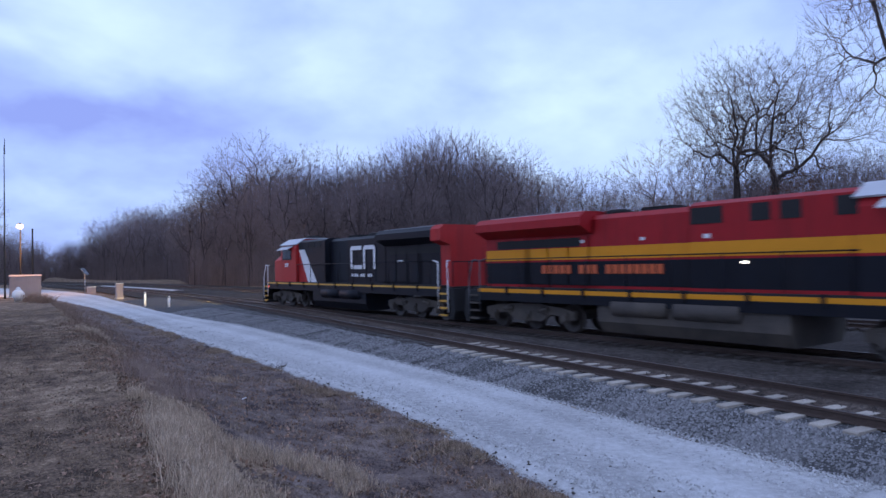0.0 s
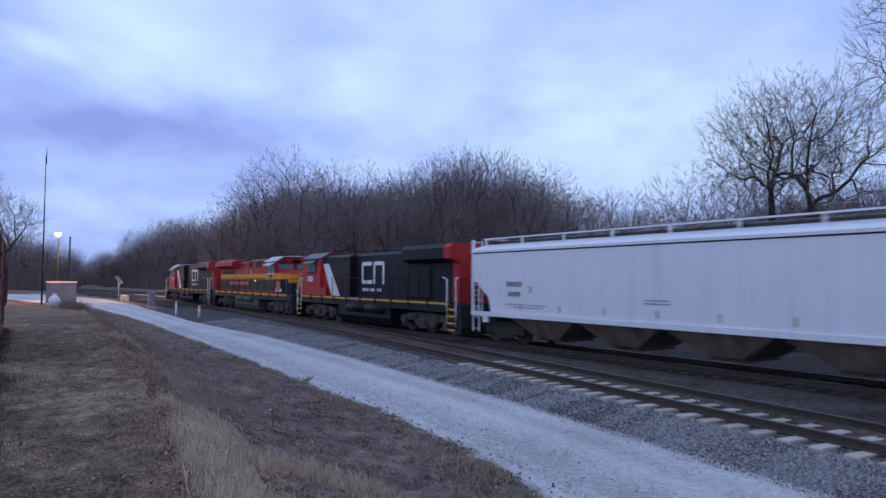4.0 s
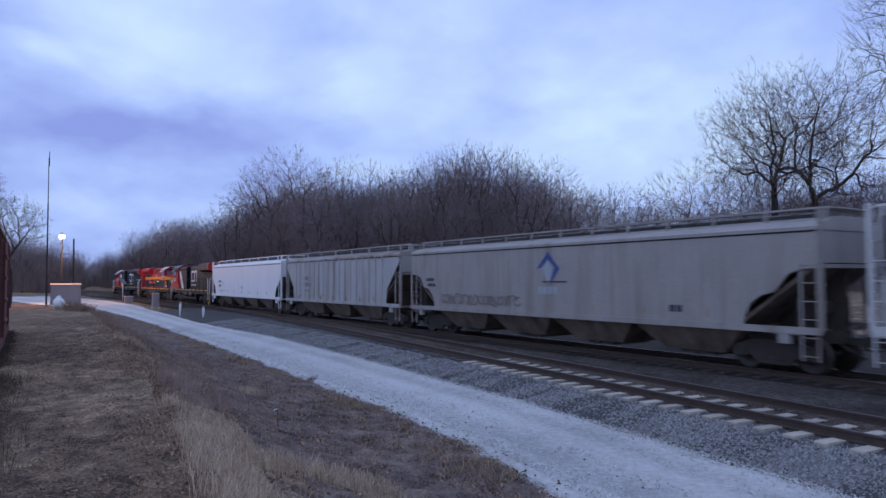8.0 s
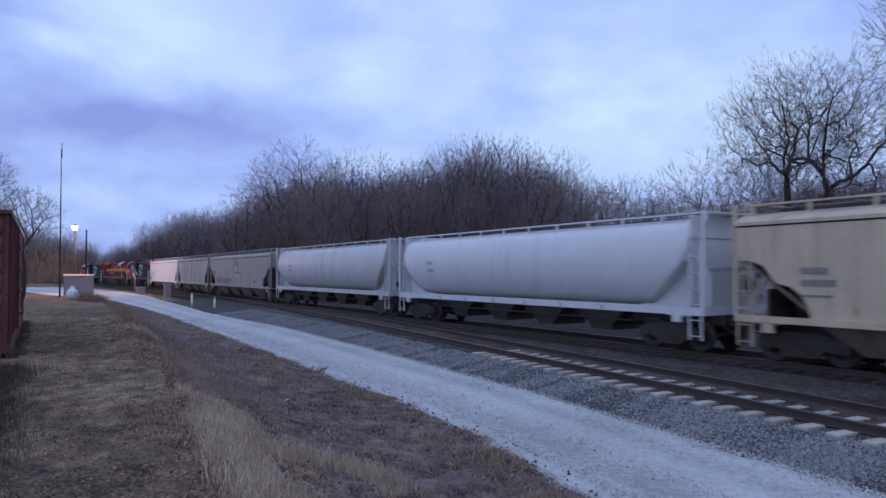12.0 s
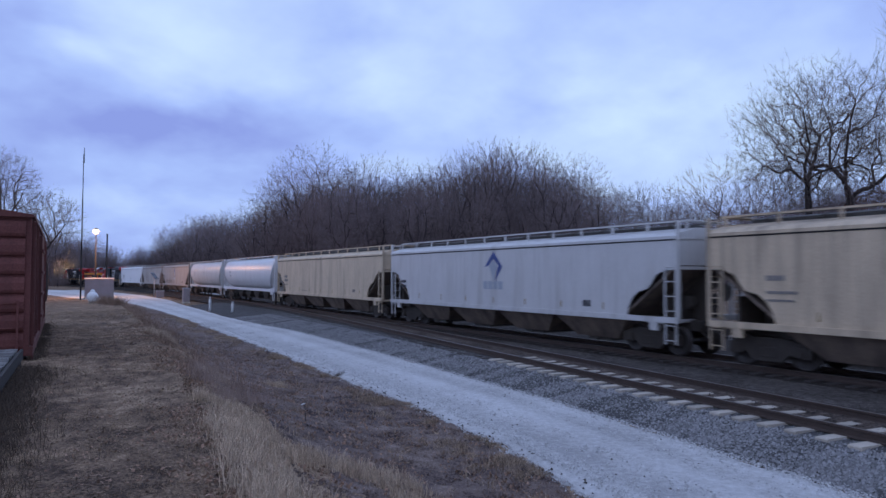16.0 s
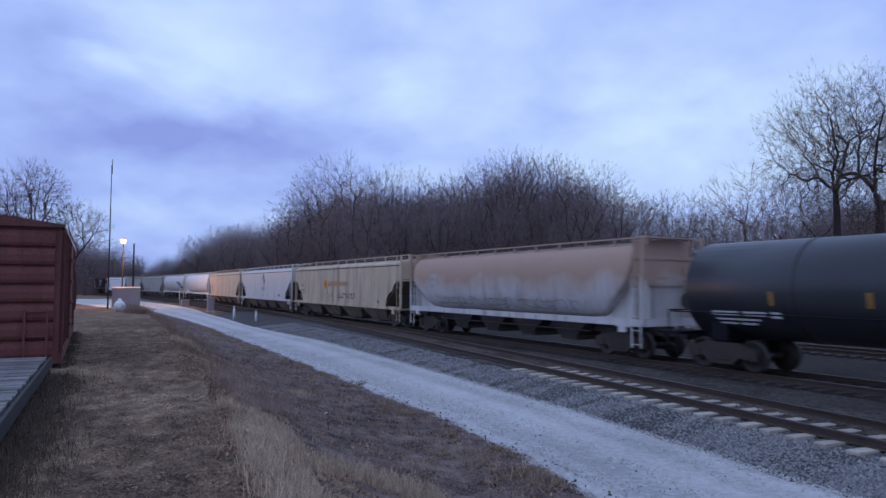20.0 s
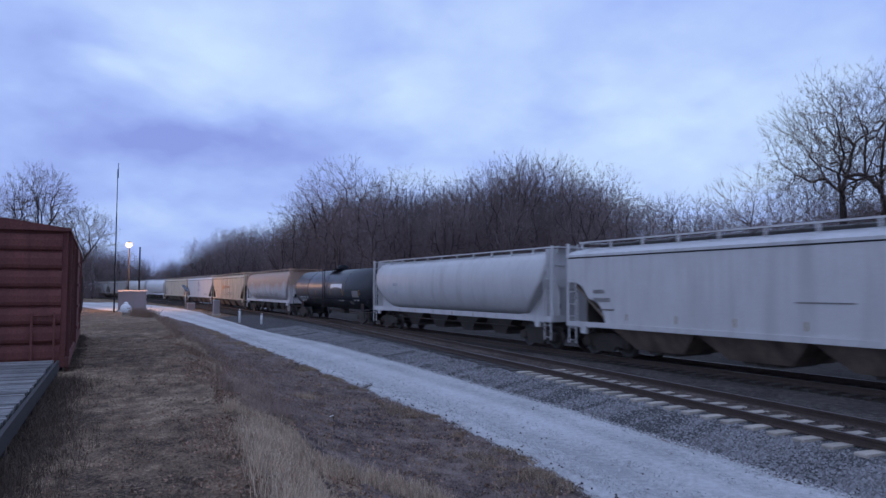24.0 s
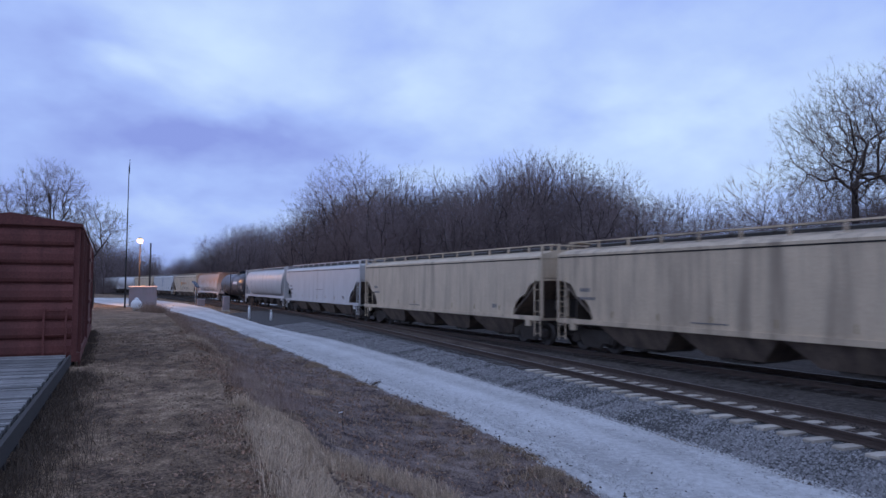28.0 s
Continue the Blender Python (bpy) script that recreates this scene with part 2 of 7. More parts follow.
M_THICKET = mat("thicket", (0.165, 0.128, 0.125), 0.95, var=0.3, scale=0.3, fine=6, bump=0, island=True)
M_TUFT = mat("dry_tuft", (0.34, 0.25, 0.175), 0.9, var=0.3, scale=1.2, fine=8, bump=0, island=True, objvar=0.4)
M_GRASS = mat("dead_grass", (0.26, 0.178, 0.112), 0.9, var=0.35, scale=0.8, fine=6, bump=0, island=True, objvar=0.5)
M_STRAW = mat("straw", (0.53, 0.40, 0.285), 0.85, var=0.3, scale=1.2, fine=8, bump=0, island=True, objvar=0.4)
M_WEED = mat("withered_weed", (0.25, 0.165, 0.125), 0.9, var=0.3, scale=1.2, fine=8, bump=0, island=True, objvar=0.45)
M_BANKWEED = mat("red_brown_weed", (0.27, 0.18, 0.13), 0.9, var=0.3, scale=1.2, fine=8, bump=0, island=True, objvar=0.45)
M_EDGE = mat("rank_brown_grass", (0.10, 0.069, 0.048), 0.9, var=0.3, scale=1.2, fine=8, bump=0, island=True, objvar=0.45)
M_LEAF = mat("dead_leaf", (0.29, 0.18, 0.122), 0.9, var=0.3, scale=2, fine=8, bump=0, island=True, objvar=0.5)
M_OAKLEAF = mat("clinging_oak_leaf", (0.12, 0.05, 0.03), 0.9, var=0.3, scale=2, fine=8, bump=0, island=True, objvar=0.4)
M_SHRUB = mat("dead_shrub_stems", (0.36, 0.265, 0.225), 0.9, var=0.3, scale=1.2, fine=8, bump=0)
# rolling stock
M_FREIGHT = mat("sooty_brown_truck_steel", (0.058, 0.047, 0.040), 0.9, 0.05, var=0.35, scale=3, fine=30, bump=0.3, dirt=(0.075, 0.058, 0.044), dirt_amount=0.4)
M_RUNGEAR = mat("running_gear", (0.075, 0.064, 0.056), 0.85, 0.1, var=0.35, scale=3, fine=30, bump=0.3, dirt=(0.14, 0.115, 0.09), dirt_amount=0.5)
M_WHEEL = mat("wheel_steel", (0.07, 0.06, 0.055), 0.6, 0.5, var=0.3, scale=3, fine=30, bump=0.2)
M_BLACK = mat("black_paint", (0.009, 0.010, 0.015), 0.5, var=0.25, scale=2, fine=30, bump=0.04, dirt=(0.02, 0.018, 0.018), dirt_amount=0.2, streak=True, spec=0.16)
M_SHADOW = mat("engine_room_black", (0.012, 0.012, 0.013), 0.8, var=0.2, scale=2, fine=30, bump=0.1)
M_ORED = mat("orange_red_paint", (0.41, 0.024, 0.022), 0.55, var=0.15, scale=2, fine=30, bump=0.04, dirt=(0.18, 0.02, 0.02), dirt_amount=0.25, streak=True, spec=0.25)
M_DEEPRED = mat("deep_red_paint", (0.33, 0.012, 0.016), 0.55, var=0.14, scale=2, fine=30, bump=0.04, dirt=(0.13, 0.01, 0.012), dirt_amount=0.25, streak=True, spec=0.25)
M_GOLD = mat("golden_yellow_paint", (0.68, 0.27, 0.012), 0.55, var=0.12, scale=2, fine=30, bump=0.04, spec=0.25)
M_STRIP = mat("dull_yellow_strip", (0.36, 0.20, 0.03), 0.6, var=0.2, bump=0)
M_YELLOW = mat("safety_yellow", (0.64, 0.33, 0.035), 0.5, var=0.2, scale=2, fine=30, bump=0.04)
M_WHITEP = mat("white_paint", (0.72, 0.72, 0.72), 0.5, var=0.08, scale=2, fine=30, bump=0.04)
M_POST = mat("white_plastic", (0.88, 0.88, 0.87), 0.5, var=0.05, scale=2, fine=30, bump=0.02)
M_ROOFW = mat("pale_roof_metal", (0.50, 0.50, 0.52), 0.5, var=0.12, scale=2, fine=30, bump=0.05)
M_GLASS = mat("dark_window_glass", (0.012, 0.013, 0.017), 0.08, var=0.1, bump=0, spec=0.16)
M_DARKROOF = mat("dark_grey_roof", (0.075, 0.078, 0.09), 0.45, var=0.2, scale=2, fine=30, bump=0.05)
M_EMBLEM = mat("orange_red_emblem", (0.58, 0.11, 0.03), 0.55, var=0.15, bump=0)
M_BEAM = glow("lit_headlight", (1.0, 0.70, 0.33), 50000.0)
M_LAMPW = glow("lit_marker_lamp", (1.0, 0.93, 0.8), 5.0)
M_LAMPR = glow("red_marker_lamp", (1.0, 0.12, 0.06), 2.5)
M_HOPWHITE = mat("clean_white_paint", (0.74, 0.74, 0.76), 0.45, var=0.05, scale=0.8, fine=30, bump=0.03, dirt=(0.5, 0.48, 0.46), dirt_amount=0.1, streak=True)
M_HOPGREY = mat("weathered_grey_paint", (0.33, 0.30, 0.28), 0.65, var=0.15, scale=0.8, fine=25, bump=0.05, dirt=(0.20, 0.17, 0.14), dirt_amount=0.45, streak=True)
M_HOPSHELL = mat("clean_pale_grey_paint", (0.68, 0.67, 0.675), 0.36, var=0.08, scale=0.7, fine=25, bump=0.02, dirt=(0.46, 0.44, 0.42), dirt_amount=0.2, streak=True)
M_HOPRIB = mat("rust_stained_grey_paint", (0.41, 0.40, 0.395), 0.65, var=0.14, scale=0.8, fine=25, bump=0.06, dirt=(0.22, 0.165, 0.12), dirt_amount=0.5, streak=True)
M_RUSTROOF = mat("rusting_roof_paint", (0.33, 0.31, 0.30), 0.7, var=0.2, scale=0.8, fine=25, bump=0.08, dirt=(0.17, 0.085, 0.05), dirt_amount=0.8)
M_RUSTRUN = mat("orange_rust", (0.27, 0.15, 0.08), 0.85, var=0.4, scale=4, fine=30, bump=0.1)
M_HOPBLUE = mat("pale_grey_paint", (0.555, 0.54, 0.53), 0.45, var=0.1, scale=0.8, fine=25, bump=0.04, dirt=(0.36, 0.335, 0.31), dirt_amount=0.35, streak=True)
M_HOPBEIGE = mat("beige_paint", (0.60, 0.472, 0.33), 0.6, var=0.2, scale=0.9, fine=25, bump=0.04, dirt=(0.29, 0.22, 0.155), dirt_amount=0.45, streak=True)
M_HOPTAN = mat("sooty_beige_paint", (0.585, 0.455, 0.315), 0.65, var=0.2, scale=0.9, fine=25, bump=0.04, dirt=(0.19, 0.145, 0.105), dirt_amount=0.55, streak=True)
M_HOPRUST = mat("rust_washed_grey_paint", (0.62, 0.59, 0.58), 0.6, var=0.12, scale=0.8, fine=25, bump=0.04, dirt=(0.30, 0.25, 0.22), dirt_amount=0.4, streak=True, wash=((0.42, 0.265, 0.185), 2.15, 2.95))
# dust and dirt, with the shade under the car ends put into the colour
M_CHUTE = mat("dusty_shaded_hopper_sheet", (0.19, 0.142, 0.11), 0.8, var=0.3, scale=1.5, fine=25, bump=0.1, dirt=(0.045, 0.037, 0.031), dirt_amount=0.6, streak=True)
M_TANK = mat("glossy_black_tank", (0.03, 0.031, 0.037), 0.36, var=0.2, scale=1, fine=25, bump=0.03, dirt=(0.035, 0.033, 0.03), dirt_amount=0.2, streak=True)
M_HATCH = mat("sooty_hatch_cover", (0.105, 0.098, 0.092), 0.8, var=0.3, scale=1.5, fine=25, bump=0.1)
M_INK = mat("dark_stencil_paint", (0.045, 0.045, 0.055), 0.7, var=0.2, bump=0)
M_FADED = mat("faded_stencil_paint", (0.21, 0.19, 0.18), 0.7, var=0.2, bump=0)
M_BLUELOGO = mat("blue_decal", (0.03, 0.06, 0.22), 0.5, var=0.15, bump=0)
M_PALEBLUE = mat("pale_blue_decal", (0.34, 0.37, 0.42), 0.5, var=0.15, bump=0)
M_GHOST = mat("worn_stencil_paint", (0.40, 0.40, 0.42), 0.7, var=0.3, scale=6, bump=0)
M_ORANGE = mat("faded_orange_decal", (0.47, 0.25, 0.14), 0.6, var=0.2, bump=0)
M_REDDEC = mat("red_decal", (0.45, 0.06, 0.03), 0.6, var=0.15, bump=0)
M_SPRAY = mat("dark_spray_paint", (0.15, 0.135, 0.125), 0.7, var=0.3, bump=0)
M_GRAFF = mat("brown_spray_paint", (0.19, 0.14, 0.12), 0.7, var=0.4, bump=0)
M_BOXCAR = mat("oxide_red_boxcar_paint", (0.155, 0.053, 0.045), 0.75, var=0.3, scale=0.9, fine=25, bump=0.15, dirt=(0.075, 0.032, 0.028), dirt_amount=0.5, streak=True, spec=0.3)
M_PLANK = mat("bleached_plank", (0.185, 0.175, 0.168), 0.85, var=0.45, scale=3, fine=40, bump=0.4, objvar=0.5)
M_GALV = mat("galvanised_steel", (0.42, 0.43, 0.44), 0.5, 0.4, var=0.15, scale=3, fine=30, bump=0.05)
M_SHELTER = mat("shelter_enamel", (0.30, 0.24, 0.24), 0.6, var=0.1, scale=2, fine=30, bump=0.05, dirt=(0.22, 0.20, 0.185), dirt_amount=0.3, streak=True)
M_POLE = mat("dark_pole_wood", (0.035, 0.03, 0.028), 0.9, var=0.25, scale=2, fine=30, bump=0.3)
M_SODIUM = glow("sodium_lamp", (1.0, 0.60, 0.28), 4.5)
# pale grey-blue base colour imitates the sky reflected in the windscreen
M_SCREEN = mat("sky_toned_windscreen_glass", (0.13, 0.15, 0.17), 0.15, var=0.15, bump=0)
M_PANEL = mat("solar_panel", (0.05, 0.055, 0.075), 0.25, var=0.15, bump=0)

# ------------------------------------------------------------------ mesh helpers
def box(bm, x0, x1, y0, y1, z0, z1):
    v = [bm.verts.new(p) for p in ((x0, y0, z0), (x1, y0, z0), (x1, y1, z0), (x0, y1, z0), (x0, y0, z1), (x1, y0, z1), (x1, y1, z1), (x0, y1, z1))]
    for q in ((3, 2, 1, 0), (4, 5, 6, 7), (0, 1, 5, 4), (1, 2, 6, 5), (2, 3, 7, 6), (3, 0, 4, 7)):
        bm.faces.new([v[i] for i in q])


def prism(bm, prof, y0, y1, caps=True, smooth=False):
    """A closed outline of (x, z), seen along y, drawn out from y0 to y1."""
    a = [bm.verts.new((x, y0, z)) for x, z in prof]
    b = [bm.verts.new((x, y1, z)) for x, z in prof]
    n = len(prof)
    for i in range(n):
        f = bm.faces.new((a[i], a[(i + 1) % n], b[(i + 1) % n], b[i]))
        f.smooth = smooth
    if caps:
        bm.faces.new(a[::-1])
        bm.faces.new(b)


def plate(bm, poly, x0, x1):
    """A closed outline of (y, z), drawn out from x0 to x1."""
    a = [bm.verts.new((x0, y, z)) for y, z in poly]
    b = [bm.verts.new((x1, y, z)) for y, z in poly]
    n = len(poly)
    for i in range(n):
        bm.faces.new((a[i], a[(i + 1) % n], b[(i + 1) % n], b[i]))
    bm.faces.new(a[::-1])
    bm.faces.new(b)


def tube(bm, p0, p1, r0, r1=None, seg=8, caps=True, smooth=True):
    p0, p1 = Vector(p0), Vector(p1)
    r1 = r0 if r1 is None else r1
    d = (p1 - p0).normalized()
    u = d.orthogonal().normalized()
    w = d.cross(u)
    ring = lambda p, r: [bm.verts.new(p + (u * math.cos(k * math.tau / seg) + w * math.sin(k * math.tau / seg)) * r) for k in range(seg)]
    a, b = ring(p0, r0), ring(p1, r1)
    for i in range(seg):
        f = bm.faces.new((a[i], a[(i + 1) % seg], b[(i + 1) % seg], b[i]))
        f.smooth = smooth
    if caps:
        bm.faces.new(a[::-1])
        bm.faces.new(b)


def lathe(bm, p, axis, prof, seg=16):
    """A profile of (distance along the axis, radius) turned round it."""
    p, d = Vector(p), Vector(axis).normalized()
    u = d.orthogonal().normalized()
    w = d.cross(u)
    rings = [[bm.verts.new(p + d * a + (u * math.cos(k * math.tau / seg) + w * math.sin(k * math.tau / seg)) * r) for k in range(seg)] for a, r in prof]
    for a, b in zip(rings, rings[1:]):
        for i in range(seg):
            bm.faces.new((a[i], a[(i + 1) % seg], b[(i + 1) % seg], b[i])).smooth = True
    bm.faces.new(rings[0][::-1])
    bm.faces.new(rings[-1])


def pipe(bm, pts, r, seg=6):
    for a, b in zip(pts, pts[1:]):
        tube(bm, a, b, r, seg=seg)


def mesh_of(name, bm, mats):
    bmesh.ops.recalc_face_normals(bm, faces=bm.faces)
    me = bpy.data.meshes.new(name)
    bm.to_mesh(me)
    bm.free()
    for m in mats if isinstance(mats, (list, tuple)) else [mats]:
        me.materials.append(m)
    return me


def part(name, bm, material, parent, label="", at=None):
    """Links a bmesh as one mesh object under a thing or under a part."""
    ob = new(name, bm if isinstance(bm, bpy.types.Mesh) else mesh_of(name, bm, material))
    ob.parent = parent
    if at is not None:
        ob.matrix_basis = at
    if label:
        ob["label"] = label
    return ob


def raw(name, verts, faces, material, parent=None):
    me = bpy.data.meshes.new(name)
    me.from_pydata(verts, [], faces)
    me.materials.append(material)
    ob = new(name, me)
    ob.parent = parent
    return ob


def B():
    return bmesh.new()


# ------------------------------------------------------------------ the plan: track lines, road, ground
YS = np.arange(-420.0, 420.0, 0.25)
SLOPE = -(0.11457 - 0.00025 * np.maximum(YS - 32.2, 0) + 0.00193 * np.maximum(YS - 90.2, 0))
XS = np.concatenate([[0.0], np.cumsum((SLOPE[1:] + SLOPE[:-1]) / 2 * 0.25)])
XS += 15.4 - np.interp(27, YS, XS)
SS = np.concatenate([[0.0], np.cumsum(np.hypot(np.diff(XS), np.diff(YS)))])
SS -= np.interp(27, YS, SS)


def main_x(y):
    return float(np.interp(y, YS, XS))


def siding_x(y):
    x = 11.75 - 0.0008 * max(y - 33, 0) ** 2
    return min(x, main_x(y)) if y > 60 else x


def far_x(y):
    return main_x(y) + 9.0 + 0.012 * max(60 - y, 0) - 0.02 * max(y - 120, 0)


def at_s(s):
    y = float(np.interp(s, SS, YS))
    return main_x(y), y, math.degrees(math.atan(-float(np.interp(y, YS, SLOPE))))


def road_left(y):
    return float(np.interp(y, (-30, 8, 11, 15, 18, 24, 30, 39, 49, 60, 81, 100, 125, 150), (4.2, 5.55, 5.85, 5.8, 5.5, 5.1, 4.65, 3.95, 3.15, 2.1, -0.8, -7.5, -14, -22)))


def road_right(y):
    return float(np.interp(y, (-30, 8, 14, 24, 36, 42, 52, 62, 75, 90, 110, 130, 150), (8.9, 9.1, 9.15, 8.75, 8.0, 7.0, 5.9, 5.4, 4.4, 3.9, 1.5, -2.5, -9)))


def crest_x(y):
    """Where the raised lawn breaks into the bank that falls to the road."""
    return float(np.interp(y, (-30, 14, 22, 45, 70, 90), (0.85, 0.85, 0.5, -0.5, -1.2, -3.0)))


def lawn_z(y):
    k = min(1.0, max(0.0, (y - 26) / 62))
    return 0.72 - 1.13 * (3 * k * k - 2 * k ** 3)


def ground_z(x, y):
    """The lie of the land: a raised lawn, its bank and ditch, and level ground under road and tracks."""
    c, r = crest_x(y), road_left(y)
    low = -0.47
    zl = lawn_z(y)
    w = max(1.2, r - 0.25 - c)
    k = (x - c) / w
    if k <= 0:
        z = zl + 0.03 * max(k * w, -1.5)
    elif k < 1:
        z = low + (zl - low) * (1 - k) ** 1.7 - 0.10 * math.sin(math.pi * k) ** 2 * (1 if y < 80 else 0)
    else:
        z = low
    fade = 1 if k < 1 else 0.3
    z += fade * (0.03 * noise.noise((x * 0.35, y * 0.25, 0)) + (0.014 * noise.noise((x * 1.3, y * 1.0, 4)) + 0.012 * noise.noise((x * 3.7, y * 3.7, 14)) if -40 < y < 60 else 0))
    if x > main_x(y) + 14 and y > -60:
        z += min(1.2, 0.02 * (x - main_x(y) - 14))
    return z


def lines(a, b, marks):
    """Grid lines from a to b: marks are (upper limit, step)."""
    out, v = [], a
    for lim, step in marks:
        while v < lim - 1e-6:
            out.append(v)
            v += step
    out.append(b)
    return out


def build_ground():
    gx = lines(-3000, 3000, ((-400, 260), (-60, 34), (-12, 2.4), (11, 0.22), (30, 1.2), (90, 5), (400, 31), (3000, 260)))
    gy = lines(-3000, 3000, ((-400, 260), (-40, 36), (0, 2), (34, 0.25), (70, 0.9), (200, 5), (500, 30), (3000, 250)))
    vs = [(x, y, ground_z(x, y)) for y in gy for x in gx]
    n = len(gx)
    fs = [(j * n + i, j * n + i + 1, (j + 1) * n + i + 1, (j + 1) * n + i) for j in range(len(gy) - 1) for i in range(n - 1)]
    ob = raw("ground", vs, fs, M_GROUND)
    ob.data.shade_smooth()
    tagged(ob, "dead brown winter grass and bare dirt beside the tracks", "ground", kind="structure")


def strip(name, material, left, right, y0, y1, step, z, cross, label, category):
    """A band laid over the ground: cross is a list of (share of the width, height over the ground level)."""
    vs, fs = [], []
    ysl = np.arange(y0, y1 + step, step)
    n = len(cross)
    for y in ysl:
        a, b = left(y), right(y)
        a += 0.22 * noise.noise((y * 0.9, 3, 0)) + 0.16 * noise.noise((y * 2.3, 7, 0)) + 0.10 * noise.noise((y * 6.1, 9, 0))
        b += 0.12 * noise.noise((y * 0.8, 11, 0)) + 0.08 * noise.noise((y * 3.3, 13, 0))
        for k, h in cross:
            vs.append((a + (b - a) * k, y, z + h + 0.015 * noise.noise(((a + (b - a) * k) * 1.5, y * 1.5, 2))))
    for j in range(len(ysl) - 1):
        for i in range(n - 1):
            fs.append((j * n + i, j * n + i + 1, (j + 1) * n + i + 1, (j + 1) * n + i))
    ob = raw(name, vs, fs, material)
    ob.data.shade_smooth()
    return tagged(ob, label, category, kind="structure")


CRIB = ((-0.70, -0.5, -0.3, -0.1, 0.1, 0.25, 0.35, 0.45, 0.55, 0.70), (-0.20, -0.195, -0.19, -0.185, -0.18, -0.172, -0.165, -0.152, -0.143, -0.15))


def crib_z(off):
    """Height of the brown stone between the siding rails, banked up against the far one."""
    return float(np.interp(off, *CRIB))


def build_beds():
    hump = lambda k: float(np.interp(k, (0, 0.04, 0.16, 0.26, 0.36, 0.5, 0.62, 0.72, 0.80, 0.92, 1), (-0.06, 0.03, 0.075, 0.04, 0.045, 0.09, 0.085, 0.045, 0.05, 0.06, -0.05)))
    cross = [(k / 24, hump(k / 24)) for k in range(25)]
    ob = strip("road", M_ROAD, road_left, road_right, -30, 150, 0.25, -0.45, cross, "pale crushed limestone access road with worn wheel ruts", "gravel road")
    share = ob.data.attributes.new("across", "FLOAT", "POINT")
    share.data.foreach_set("value", [k for k, h in cross] * (len(ob.data.vertices) // 25))
    vs, fs = [], []
    shares = [k / 36 for k in range(37)]
    ysl = np.concatenate([np.arange(-12, 2, 0.6), np.arange(2, 30, 0.13), np.arange(30, 90, 0.5)])
    for y in ysl:
        a = crest_x(y) + 0.8 + min(0.9, 0.05 * max(0, 14 - y) * 2) + 0.5 * noise.noise((y * 0.35, 5, 1)) + 0.25 * noise.noise((y * 1.6, 5, 8))
        a = min(a, road_left(y) - 0.3)
        b = road_left(y) + 0.1
        for k in shares:
            x = a + (b - a) * k
            vs.append((x, y, ground_z(x, y) + 0.022 - (0.05 if k in (0, 1) else 0) + 0.04 * noise.noise((x * 2.2, y * 2.2, 6)) + 0.03 * noise.noise((x * 6.1, y * 6.1, 16)) * (1 if y < 30 else 0)))
    n = len(shares)
    fs = [(j * n + i, j * n + i + 1, (j + 1) * n + i + 1, (j + 1) * n + i) for j in range(len(ysl) - 1) for i in range(n - 1)]
    ob = raw("ditch", vs, fs, M_DIRT)
    ob.data.shade_smooth()
    tagged(ob, "bare dark dirt of the shallow roadside ditch", "ditch", kind="structure")
    strip("ballast_bed", M_BALLAST, lambda y: min(road_right(y) - 0.1, siding_x(y) - 1.6), lambda y: siding_x(y) + 1.5, -60, 72, 0.5, -0.45,
          [(0, -0.04), (0.1, 0.05), (0.26, 0.15), (0.34, 0.225), (0.44, 0.262), (0.5, 0.245), (0.8, 0.245), (0.85, 0.262), (0.9, 0.27), (1, 0.28)],
          "grey crushed stone ballast of the siding", "track ballast")
    vs, ysl = [], np.arange(-40, 66, 0.2)
    for y in ysl:
        for off in CRIB[0]:
            vs.append((siding_x(y) + off, y, crib_z(off) + 0.016 * noise.noise((off * 4, y * 2.1, 4)) + 0.008 * noise.noise((off * 9, y * 7, 4))))
    n = len(CRIB[0])
    fs = [(j * n + i, j * n + i + 1, (j + 1) * n + i + 1, (j + 1) * n + i) for j in range(len(ysl) - 1) for i in range(n - 1)]
    ob = raw("ballast_bed_crib", vs, fs, M_CRIB)
    ob.data.shade_smooth()
    tagged(ob, "brown rust-stained ballast between the siding rails", "track ballast", kind="structure")
    strip("ballast_bed_between", M_BALLAST_MID, lambda y: siding_x(y) + 1.35, lambda y: max(siding_x(y) + 1.5, main_x(y) - 1.9), -60, 60, 0.5, -0.45,
          [(0, 0.255), (0.3, 0.275), (0.8, 0.295), (1, 0.315)],
          "grey crushed stone between the two tracks", "track ballast")
    strip("ballast_bed_main", M_BALLAST_DARK, lambda y: main_x(y) - 2.4 if y < 60 else main_x(y) - 3.2, lambda y: far_x(y) - 2.7, -160, 330, 1.0, -0.45,
          [(0, 0.1), (0.07, 0.22), (0.15, 0.29), (0.3, 0.29), (0.5, 0.29), (0.64, 0.12), (1, 0.06)],
          "dark sooty ballast of the main track", "track ballast")
    strip("gravel_strip", M_PEBBLE, lambda y: main_x(y) + 4.4, lambda y: main_x(y) + 6.2, 97, 142, 0.5, -0.36, [(0, -0.1), (0.15, 0.03), (0.5, 0.05), (0.85, 0.03), (1, -0.1)],
          "pale gravel service strip beyond the main track", "gravel")
    strip("ballast_bed_far", M_BALLAST_FAR, lambda y: far_x(y) - 3.0, lambda y: far_x(y) + 8.0, -160, 330, 2.0, -0.5,
          [(0, 0.06), (0.1, 0.25), (0.27, 0.27), (0.42, 0.25), (0.55, 0.10), (1, 0.16)],
          "grey ballast of the far track", "track ballast")


